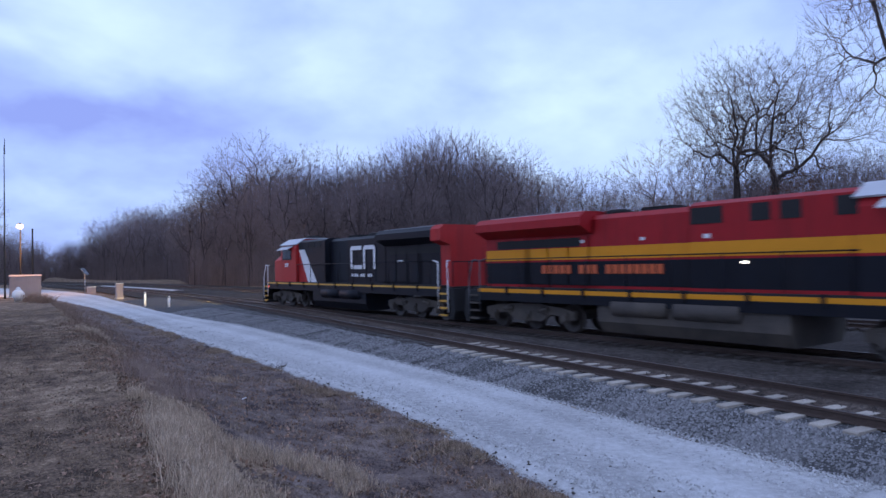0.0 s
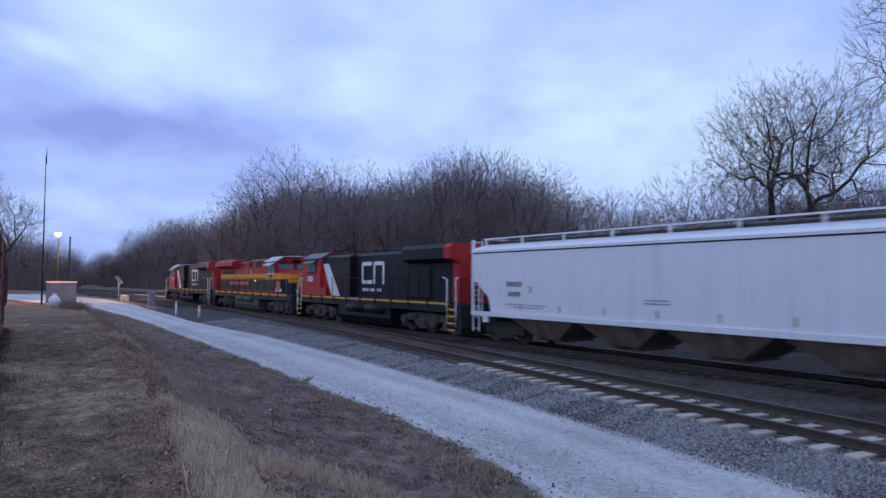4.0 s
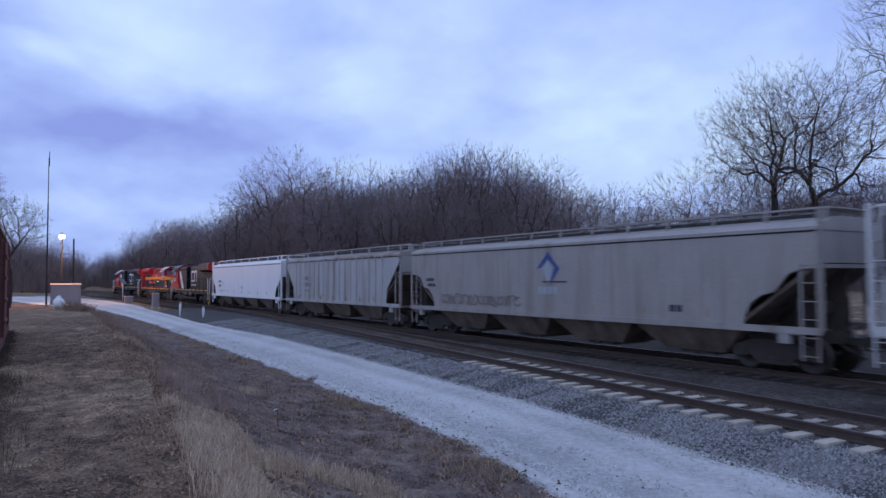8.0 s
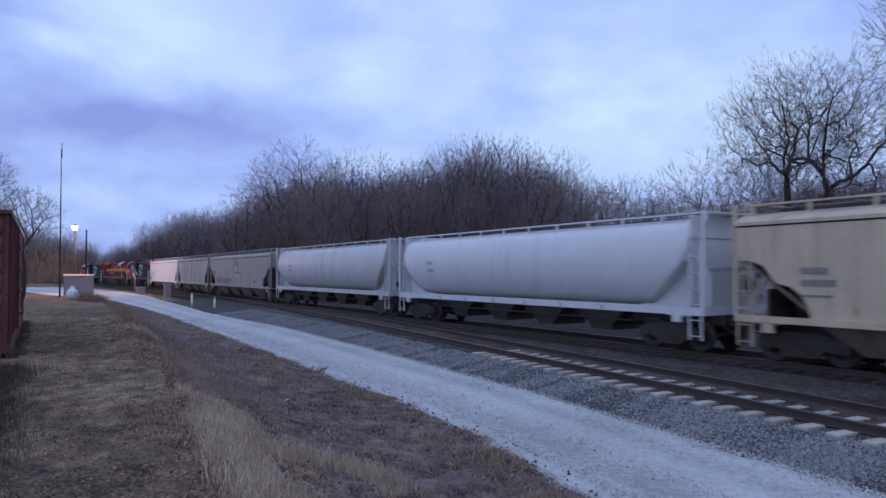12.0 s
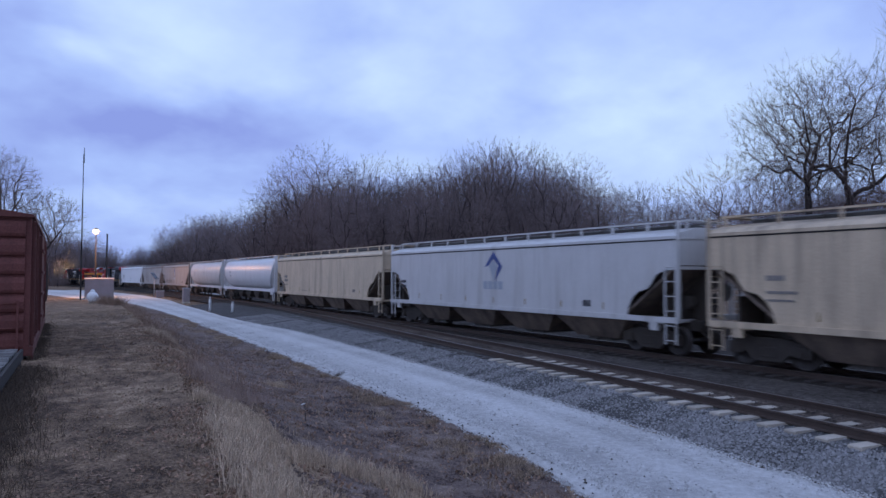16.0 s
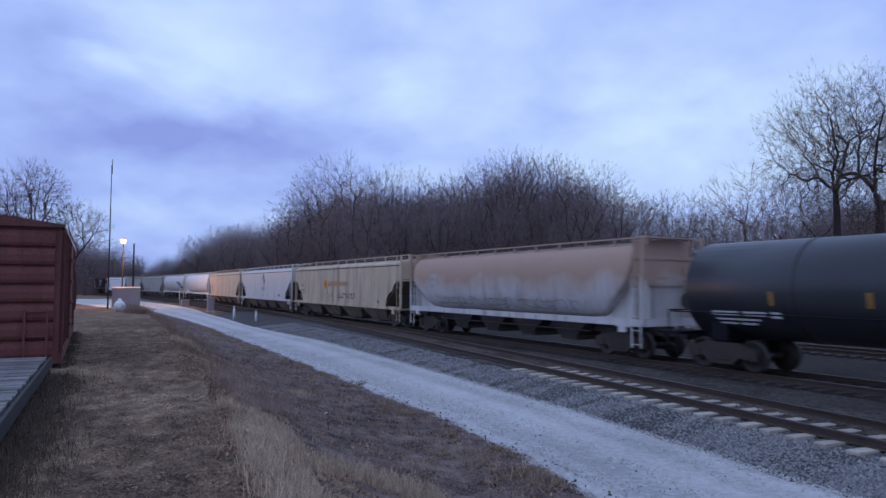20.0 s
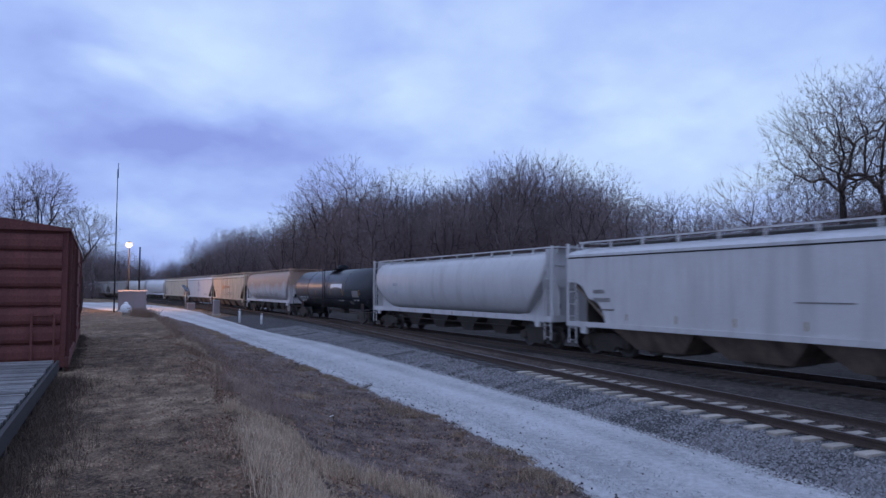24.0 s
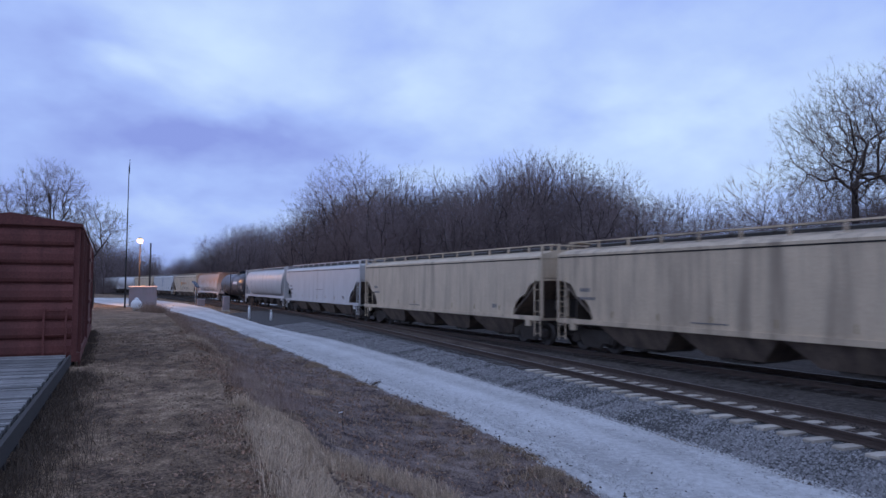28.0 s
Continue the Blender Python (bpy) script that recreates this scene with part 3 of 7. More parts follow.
RAILPROF = ((-0.037, 0.0), (0.037, 0.0), (0.037, -0.04), (0.012, -0.055), (0.012, -0.135), (0.07, -0.155), (0.07, -0.17), (-0.07, -0.17), (-0.07, -0.155), (-0.012, -0.135), (-0.012, -0.055), (-0.037, -0.04))


def rail(parent, fx, off, y0, y1, step):
    ysl = np.arange(y0, y1 + 0.01, step)
    vs, fs, idx = [], [], []
    n = len(RAILPROF)
    for y in ysl:
        sl = (fx(y + 0.5) - fx(y - 0.5))
        for px, pz in RAILPROF:
            vs.append((fx(y) + (off + px) * math.sqrt(1 + sl * sl), y, pz))
    for j in range(len(ysl) - 1):
        for i in range(n):
            k = (i + 1) % n
            fs.append((j * n + i, j * n + k, (j + 1) * n + k, (j + 1) * n + i))
            idx.append(1 if i == 0 else 0)
    ob = raw("rail", vs, fs, M_RAIL, parent)
    ob.data.materials.append(M_RAILTOP)
    ob.data.polygons.foreach_set("material_index", idx)
    return ob


def tie_mesh(name, material, half, w, top, h, chamfer):
    bm = B()
    prism(bm, ((-half, top - h), (half, top - h), (half, top - chamfer), (half - chamfer, top), (-half + chamfer, top), (-half, top - chamfer)), -w / 2, w / 2)
    return mesh_of(name, bm, material)


def build_tracks():
    siding = tagged(new("railway_track"), "siding with rusty rails on pale concrete ties, wooden ties farther on", "railway track", kind="structure")
    for off in (-0.755, 0.755):
        rail(siding, siding_x, off, -60, 68, 1.0)
    conc = tie_mesh("concrete_tie", M_CONCRETE, 1.295, 0.24, -0.16, 0.18, 0.02)
    wood = tie_mesh("wooden_tie", M_TIE, 1.35, 0.22, -0.165, 0.17, 0.008)
    y, rnd = -30.0, random.Random(5)
    while y < 66:
        pale = y < 20.3
        t = part("concrete_tie" if pale else "wooden_tie", conc if pale else wood, None, siding)
        half = 0 if pale else rnd.uniform(-0.12, 0.12)
        t.matrix_basis = pose(siding_x(y) + half, y, 0.0 if pale else rnd.uniform(-0.02, 0.0), 0, 0, rnd.uniform(-1, 1) + (0 if y < 33 else 0.09 * (y - 33)))
        y += 0.585 if pale else 0.52
    main = tagged(new("railway_track"), "main track with polished rails in dark ballast", "railway track", kind="structure")
    for off in (-0.755, 0.755):
        rail(main, main_x, off, -160, 330, 2.0)
    far = tagged(new("railway_track"), "rusty far track curving away towards the woods", "railway track", kind="structure")
    for off in (-0.755, 0.755):
        rail(far, far_x, off, -160, 330, 2.0)
    for fx, parent, y0, y1 in ((main_x, main, -40, 250), (far_x, far, -40, 250)):
        vs, fs = [], []
        y = y0
        while y < y1:
            x, h, w = fx(y), 1.3, 0.11
            o = len(vs)
            for dz in (-0.22, -0.152):
                vs += [(x - h, y - w, dz), (x + h, y - w, dz), (x + h, y + w, dz), (x - h, y + w, dz)]
            fs += [(o, o + 1, o + 5, o + 4), (o + 1, o + 2, o + 6, o + 5), (o + 2, o + 3, o + 7, o + 6), (o + 3, o, o + 4, o + 7), (o + 4, o + 5, o + 6, o + 7)]
            y += 0.53
        t = raw("wooden_ties", vs, fs, M_TIE, parent)
        tagged(t, kind="stuff")


build_ground()
build_beds()
build_tracks()

# ------------------------------------------------------------------ rolling stock
# a vehicle's own space: y ahead, z up from the rail heads, x to its right
def wheelset_mesh(r=0.46):
    bm = B()
    tube(bm, (-0.9, 0, 0), (0.9, 0, 0), 0.08, seg=10)
    for s in (-1, 1):
        lathe(bm, (0, 0, 0), (s, 0, 0), [(0.67, 0.12), (0.67, r + 0.025), (0.70, r + 0.025), (0.71, r), (0.80, r - 0.005), (0.80, r - 0.06), (0.765, r - 0.09), (0.75, 0.16), (0.81, 0.14), (0.81, 0.05)], 24)
        for k in range(6):
            a = k * math.tau / 6
            tube(bm, (s * 0.765, 0.24 * math.cos(a), 0.24 * math.sin(a)), (s * 0.79, 0.24 * math.cos(a), 0.24 * math.sin(a)), 0.035, seg=6)
    return mesh_of("wheelset", bm, M_WHEEL)


WHEELSET = wheelset_mesh()
WHEELSET_BIG = wheelset_mesh(0.51)
KEYED_WHEELS = []


def side_frame_mesh():
    bm = B()
    o = [(-1.2, 0.36), (-1.2, 0.66), (-1.02, 0.70), (-0.55, 0.84), (0.55, 0.84), (1.02, 0.70), (1.2, 0.66), (1.2, 0.36), (0.98, 0.34), (0.9, 0.46), (0.62, 0.40), (0.42, 0.20), (-0.42, 0.20), (-0.62, 0.40), (-0.9, 0.46), (-0.98, 0.34)]
    plate(bm, o, -0.07, 0.07)
    for y in (-0.9, 0.9):
        box(bm, -0.11, 0.11, y - 0.14, y + 0.14, 0.38, 0.64)
        tube(bm, (-0.13, y, 0.47), (0.13, y, 0.47), 0.10, seg=10)
    for y in (-0.2, 0, 0.2):
        lathe(bm, (0, y, 0.30), (0, 0, 1), [(0, 0.085), (0.05, 0.095), (0.1, 0.08), (0.15, 0.095), (0.2, 0.08), (0.25, 0.095), (0.3, 0.085)], 8)
    return mesh_of("side_frame", bm, M_FREIGHT)


def bolster_mesh():
    bm = B()
    box(bm, -0.98, 0.98, -0.18, 0.18, 0.42, 0.78)
    tube(bm, (0, 0, 0.7), (0, 0, 0.95), 0.2, seg=10)
    for y in (-0.55, 0.55):
        box(bm, -0.8, 0.8, y - 0.04, y + 0.04, 0.34, 0.46)
        for s in (-1, 1):
            box(bm, s * 0.8 - 0.06, s * 0.8 + 0.06, y - 0.07, y + 0.03, 0.3, 0.6)
    return mesh_of("bolster", bm, M_FREIGHT)


SIDE_FRAME, BOLSTER = side_frame_mesh(), bolster_mesh()


def truck(parent, y):
    """A freight car's two-axle truck."""
    t = part("truck", BOLSTER, None, parent, at=pose(0, y, 0))
    for s in (-1, 1):
        part("side_frame", SIDE_FRAME, None, t, at=pose(s * 1.0, 0, 0))
    for dy in (-0.89, 0.89):
        KEYED_WHEELS.append((part("wheelset", WHEELSET, None, t, at=pose(0, dy, 0.46)), 0.46))
    return t


def coupler_mesh():
    bm = B()
    box(bm, -0.09, 0.09, -0.55, 0.15, 0.78, 0.95)
    box(bm, -0.17, 0.15, 0.1, 0.42, 0.74, 1.0)
    tube(bm, (0.25, -0.4, 0.75), (0.3, 0.2, 0.45), 0.03, seg=6)
    return mesh_of("coupler", bm, M_FREIGHT)


COUPLER = coupler_mesh()


def couplers(parent, half):
    part("coupler", COUPLER, None, parent, at=pose(0, half - 0.25, 0))
    part("coupler", COUPLER, None, parent, at=pose(0, -half + 0.25, 0, 0, 0, 180))


def ladder(parent, x, y, z0, z1, w, material, rungs, along="y", name="ladder"):
    bm = B()
    for s in (-1, 1):
        p = (0, s * w / 2) if along == "y" else (s * w / 2, 0)
        box(bm, x + p[0] - 0.02, x + p[0] + 0.02, y + p[1] - 0.024, y + p[1] + 0.024, z0, z1)
    for k in range(rungs):
        z = z0 + 0.12 + (z1 - z0 - 0.2) * k / max(1, rungs - 1)
        if along == "y":
            tube(bm, (x, y - w / 2, z), (x, y + w / 2, z), 0.016, seg=5)
        else:
            tube(bm, (x - w / 2, y, z), (x + w / 2, y, z), 0.016, seg=5)
    return part(name, bm, material, parent)


def bars(parent, rows, x_at, material, name="stencilled_marking", proud=0.012):
    """Unreadable markings as bars on both flanks: rows are (y from the left end as read, z, width, height)."""
    for side in (-1, 1):
        for y, z, w, h in rows:
            bm = B()
            x = x_at(z + h / 2) + proud
            yy = -side * y
            n = max(1, int(w / (h * 0.95)))
            for i in range(n):
                a = yy + side * (i * w / n)
                b = yy + side * ((i + 0.78) * w / n)
                box(bm, side * x - 0.004, side * x + 0.004, min(a, b), max(a, b), z, z + h)
            tagged(part(name, bm, material, parent), kind="stuff")


def shape(parent, poly, x_at, material, name="decal", proud=0.012, sides=(-1, 1)):
    """A flat painted outline of (distance along as read, z) on the flanks."""
    for side in sides:
        bm = B()
        vs = [bm.verts.new((side * (x_at(z) + proud), side * y, z)) for y, z in poly]
        bm.faces.new(vs)
        part(name, bm, material, parent)


def outline(parent, poly, t, x_at, material, name="decal", proud=0.012):
    """A closed painted line of width t round (along, z) points."""
    for side in (-1, 1):
        bm = B()
        n = len(poly)
        cy, cz = sum(p[0] for p in poly) / n, sum(p[1] for p in poly) / n
        a, b = [], []
        for y, z in poly:
            l = math.hypot(y - cy, z - cz)
            k = max(0, 1 - t / l)
            a.append(bm.verts.new((side * (x_at(z) + proud), side * y, z)))
            b.append(bm.verts.new((side * (x_at(z) + proud), side * (cy + (y - cy) * k), cz + (z - cz) * k)))
        for i in range(n):
            bm.faces.new((a[i], a[(i + 1) % n], b[(i + 1) % n], b[i]))
        part(name, bm, material, parent)


def scribble(parent, y0, y1, z0, z1, seed, n, x_at, material, w=0.035, proud=0.014):
    """Looping sprayed strokes on both flanks between two heights: y0 is the left end as read."""
    rnd = random.Random(seed)
    strokes = []
    for k in range(n):
        c = y0 + (y1 - y0) * (k + 0.5) / n
        ry, rz, a0, sweep = abs(y1 - y0) / n * rnd.uniform(0.35, 0.95), (z1 - z0) * rnd.uniform(0.3, 0.5), rnd.uniform(0, 6.28), rnd.uniform(2.5, 5.5)
        strokes.append([(c + ry * math.cos(a0 + sweep * i / 9), (z0 + z1) / 2 + rz * math.sin(a0 + sweep * i / 9) + rnd.uniform(-0.02, 0.02)) for i in range(10)])
    for side in (-1, 1):
        bm = B()
        for pts in strokes:
            for (ya, za), (yb, zb) in zip(pts, pts[1:]):
                l = math.hypot(yb - ya, zb - za) or 1
                ny, nz = -(zb - za) / l * w, (yb - ya) / l * w
                quad = [(ya - ny, za - nz), (yb - ny, zb - nz), (yb + ny, zb + nz), (ya + ny, za + nz)]
                bm.faces.new([bm.verts.new((side * (x_at(z) + proud), side * y, z)) for y, z in quad])
        tagged(part("graffiti", bm, material, parent), kind="stuff")


def numerals(parent, text, y, z, size, x, material, name="road_number", bold=0.0):
    """Readable lettering on both flanks; y is its middle, ahead of the vehicle's centre."""
    for side in (-1, 1):
        cu = bpy.data.curves.new(name, "FONT")
        cu.body, cu.size, cu.align_x, cu.extrude, cu.offset = text, size, "CENTER", 0.003, bold
        ob = new(name, cu)
        dg = bpy.context.evaluated_depsgraph_get()
        me = bpy.data.meshes.new_from_object(ob.evaluated_get(dg))
        bpy.data.objects.remove(ob)
        bpy.data.curves.remove(cu)
        me.materials.clear()
        me.materials.append(material)
        o = part(name, me, None, parent)
        rot = Matrix(((0, 0, -1, 0), (-1, 0, 0, 0), (0, 1, 0, 0), (0, 0, 0, 1))) if side < 0 else Matrix(((0, 0, 1, 0), (1, 0, 0, 0), (0, 1, 0, 0), (0, 0, 0, 1)))
        o.matrix_basis = Matrix.Translation((side * (x + 0.012), y, z)) @ rot


def reflectors(parent, half, x, z, material=None, n=7, h=0.42):
    for side in (-1, 1):
        for k in range(n):
            y = -half + 2 * half * (k + 0.5) / n
            bm = B()
            box(bm, side * (x + 0.008) - 0.004, side * (x + 0.008) + 0.004, y - 0.03, y + 0.03, z, z + h * 0.8)
            part("reflective_strip", bm, material or M_REFL, parent)


def running_boards(parent, half, z, roof_z, material, posts, xs=(0.62, 0.92)):
    for side in (-1, 1):
        bm = B()
        for k in range(4):
            a = xs[0] + (xs[1] - xs[0]) * k / 4
            box(bm, side * a - 0.024, side * a + 0.024, -half, half, z - 0.03, z)
        board = part("running_board", bm, M_HATCH, parent)
        bm = B()
        box(bm, side * xs[1] - 0.018, side * xs[1] + 0.018, -half, half, z - 0.035, z + 0.018)
        part("edge_strip", bm, material, board)
        for k in range(posts):
            y = -half + 0.15 + (2 * half - 0.3) * k / (posts - 1)
            bm = B()
            box(bm, side * xs[1] - 0.03, side * xs[1] + 0.03, y - 0.035, y + 0.035, roof_z, z - 0.03)
            part("bracket", bm, material, parent)
    for y in (-half + 0.2, half - 0.2):
        bm = B()
        box(bm, -xs[1], xs[1], y - 0.25, y + 0.25, z - 0.045, z - 0.01)
        part("cross_walk", bm, material, parent)


def hatches(parent, half, z, material, n):
    for k in range(n):
        y = -half + 2 * half * (k + 0.5) / n
        bm = B()
        lathe(bm, (0, y, z), (0, 0, 1), [(0, 0.38), (0.1, 0.38), (0.16, 0.33), (0.19, 0.1)], 12)
        part("roof_hatch", bm, material, parent)


def chutes(parent, half, n, z0=1.08, bottom=0.30, spread=1.4, foot=0.27):
    """The funnels under a hopper car, with their sliding gates."""
    w = 2 * half / n
    for k in range(n):
        y = -half + w * (k + 0.5)
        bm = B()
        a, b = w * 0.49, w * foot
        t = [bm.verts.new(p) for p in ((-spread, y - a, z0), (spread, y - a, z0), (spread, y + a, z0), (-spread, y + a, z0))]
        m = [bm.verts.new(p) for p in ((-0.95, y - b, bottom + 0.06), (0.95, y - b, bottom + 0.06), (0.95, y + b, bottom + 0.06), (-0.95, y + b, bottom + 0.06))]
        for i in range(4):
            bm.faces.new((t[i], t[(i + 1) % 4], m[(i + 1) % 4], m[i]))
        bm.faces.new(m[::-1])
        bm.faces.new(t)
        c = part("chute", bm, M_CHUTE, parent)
        bm = B()
        box(bm, -0.85, 0.85, y - 0.6, y + 0.6, bottom - 0.05, bottom + 0.05)
        box(bm, -1.05, -0.85, y - 0.06, y + 0.06, bottom - 0.04, bottom + 0.04)
        box(bm, 0.85, 1.05, y - 0.06, y + 0.06, bottom - 0.04, bottom + 0.04)
        part("outlet_gate", bm, M_RUNGEAR, c)


def end_gear(parent, half, material, sill_z, top_z, x):
    """Ladders, grab irons and brake gear at both ends of a hopper car."""
    for e in (-1, 1):
        for s in (-1, 1):
            ladder(parent, s * (x + 0.02), e * (half - 0.28), 0.42, sill_z + 1.7, 0.42, material, 6)
        ladder(parent, -e * (x - 0.3), e * (half + 0.02), sill_z, top_z, 0.42, material, 8, "x")
        bm = B()
        for s in (-1, 1):
            box(bm, s * (x - 0.02) - 0.04, s * (x - 0.02) + 0.04, e * half - 0.05, e * half + 0.05, sill_z, top_z)
        box(bm, -x, x, e * half - 0.04, e * half + 0.04, 2.72, 2.82)
        part("end_frame", bm, material, parent)
        bm = B()
        box(bm, -x, x, e * (half - 0.95) - 0.35, e * (half - 0.95) + 0.95 * (1 if e > 0 else 1) - (0 if e > 0 else 0.6), sill_z - 0.14, sill_z - 0.04)
        part("end_platform", bm, material, parent)
    bm = B()
    tube(bm, (0.5, -half - 0.12, 2.0), (0.5, -half - 0.16, 2.0), 0.28, seg=14)
    part("brake_wheel", bm, M_RUNGEAR, parent)
    bm = B()
    tube(bm, (-0.4, -half + 0.7, sill_z + 0.5), (0.4, -half + 0.7, sill_z + 0.5), 0.22, seg=12)
    part("air_reservoir", bm, M_RUNGEAR, parent)


def underframe(parent, half):
    bm = B()
    box(bm, -0.28, 0.28, -half + 0.2, half - 0.2, 0.78, 1.1)
    part("centre_sill", bm, M_RUNGEAR, parent)
    couplers(parent, half + 0.45)


def straight_hopper(length, paint, label, bays=4, ribs=0, posts=13, slant=False, group="freight cars of the train"):
    """A covered hopper car with upright flanks and round-shouldered cut-outs under its ends."""
    car = tagged(new("hopper_car"), label, "freight car", group)
    half = length / 2 - 0.55
    X, sill, eave, ridge = 1.52, 1.08, 3.72, 4.03
    cut = half - 2.1
    if ribs:
        flank = [(-half + 0.15, eave), (half - 0.15, eave), (half - 0.15, 3.3), (cut + 0.7, 2.0), (cut + 0.55, sill + 0.16), (-cut - 0.55, sill + 0.16), (-cut - 0.7, 2.0), (-half + 0.15, 3.3)]
    elif slant:
        curve = [(half, 2.5), (half - 0.35, 2.42), (half - 1.15, 1.8), (half - 1.3, sill + 0.14)]
        flank = [(-half, eave), (half, eave)] + curve + [(-y, z) for y, z in curve[::-1]]
    else:
        curve = [(half, 2.72), (half - 0.5, 2.70), (half - 0.85, 2.56), (half - 1.05, 2.3), (half - 1.2, 2.12), (half - 1.6, 2.02), (half - 1.88, 1.8), (cut + 0.05, 1.5), (cut, sill + 0.14)]
        flank = [(-half, eave), (half, eave)] + curve + [(-y, z) for y, z in curve[::-1]]
    for s in (-1, 1):
        bm = B()
        plate(bm, flank, s * X - 0.02, s * X + 0.02)
        w = part("side_sheet", bm, paint, car)
        if ribs:
            for k in range(ribs):
                y = -cut + 2 * cut * k / (ribs - 1)
                y *= 1.03
                bm = B()
                box(bm, s * (X + 0.03) - 0.03, s * (X + 0.03) + 0.03, y - 0.05, y + 0.05, sill + 0.16, eave)
                part("rib", bm, paint, w)
        for k in range(7 if ribs else 0):  # rust that has run from the sill seams
            bm = B()
            y = -cut + 0.5 + 2 * (cut - 0.5) * k / 6
            box(bm, s * (X + 0.022) - 0.003, s * (X + 0.022) + 0.003, y + 0.08, y + 0.26, sill + 0.18, sill + 0.42)
            part("rust_patch", bm, M_RUSTRUN, w)
    # roof, end walls and slope sheets
    bm = B()
    prism(bm, ((-X - 0.05, eave - 0.06), (X + 0.05, eave - 0.06), (X + 0.05, eave + 0.03), (X - 0.1, eave + 0.13), (0.65, ridge), (-0.65, ridge), (-X + 0.1, eave + 0.13), (-X - 0.05, eave + 0.03)), -half - 0.03, half + 0.03)
    part("roof", bm, M_RUSTROOF if ribs else paint, car, "rust-blotched roof sheet" if ribs else "")
    # black strip along the roof seam, drawn for the shadow of the overhang
    for s in (-1, 1):
        bm = B()
        box(bm, s * (X + 0.021) - 0.012, s * (X + 0.021) + 0.012, -half + 0.1, half - 0.1, eave - 0.105, eave - 0.062)
        part("eave_shadow_strip", bm, M_SHADOW, car)
    for e in (-1, 1):
        bm = B()
        plate(bm, [(e * half, eave - 0.05), (e * half, 2.85), (e * (half - 0.12), 2.85), (e * (half - 0.12), eave - 0.05)], -X + 0.03, X - 0.03)
        part("end_wall", bm, paint, car)
        # slope sheet in the dark chute colour: dirt plus the cut-out's shade
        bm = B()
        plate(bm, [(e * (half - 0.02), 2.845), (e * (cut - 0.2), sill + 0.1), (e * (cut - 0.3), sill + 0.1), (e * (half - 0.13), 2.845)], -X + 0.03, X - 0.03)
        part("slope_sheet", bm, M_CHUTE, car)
        # added dark plates that block the see-through gap and stand for its shade
        bm = B()
        plate(bm, [(e * (half - 0.16), 2.72), (e * (half - 0.16), sill), (e * (cut - 0.1), sill)], -0.03, 0.03)
        box(bm, -1.2, 1.2, e * (half - 0.75) - 0.04, e * (half - 0.75) + 0.04, sill, 1.95)
        part("end_shade_plate", bm, M_FREIGHT, car)
    bm = B()
    for s in (-1, 1):
        box(bm, s * (X + 0.01) - 0.07, s * (X + 0.01) + 0.07, -half, half, sill, sill + 0.17)
        for e in (-1, 1):
            box(bm, s * (X + 0.01) - 0.05, s * (X + 0.01) + 0.05, e * (half - 0.95) - 0.16, e * (half - 0.95) + 0.16, sill - 0.26, sill)
    part("side_sill", bm, paint, car)
    running_boards(car, half, 4.26, ridge - 0.1, paint, posts)
    bm = B()
    prism(bm, ((-0.5, ridge - 0.03), (0.5, ridge - 0.03), (0.5, ridge + 0.11), (0.4, ridge + 0.16), (-0.4, ridge + 0.16), (-0.5, ridge + 0.11)), -half + 0.7, half - 0.7)
    trough = part("trough_hatch", bm, M_HATCH, car, "long dark roof hatch cover")
    for k in range(12):
        bm = B()
        y = -half + 1.2 + k * (2 * half - 2.4) / 11
        prism(bm, ((-0.53, ridge + 0.02), (0.53, ridge + 0.02), (0.53, ridge + 0.13), (0.42, ridge + 0.19), (-0.42, ridge + 0.19), (-0.53, ridge + 0.13)), y - 0.04, y + 0.04)
        part("hatch_clamp", bm, M_RUNGEAR, trough)
    chutes(car, cut - 0.1, bays, foot=0.16 if slant else 0.27)
    end_gear(car, half, M_RUSTROOF if ribs else paint, sill + 0.1, 4.2, X)
    underframe(car, half)
    for e in (-1, 1):
        truck(car, e * (half - 1.55))
    reflectors(car, cut, X + 0.02, sill + 0.3, h=0.3)
    car["half"] = half
    return car


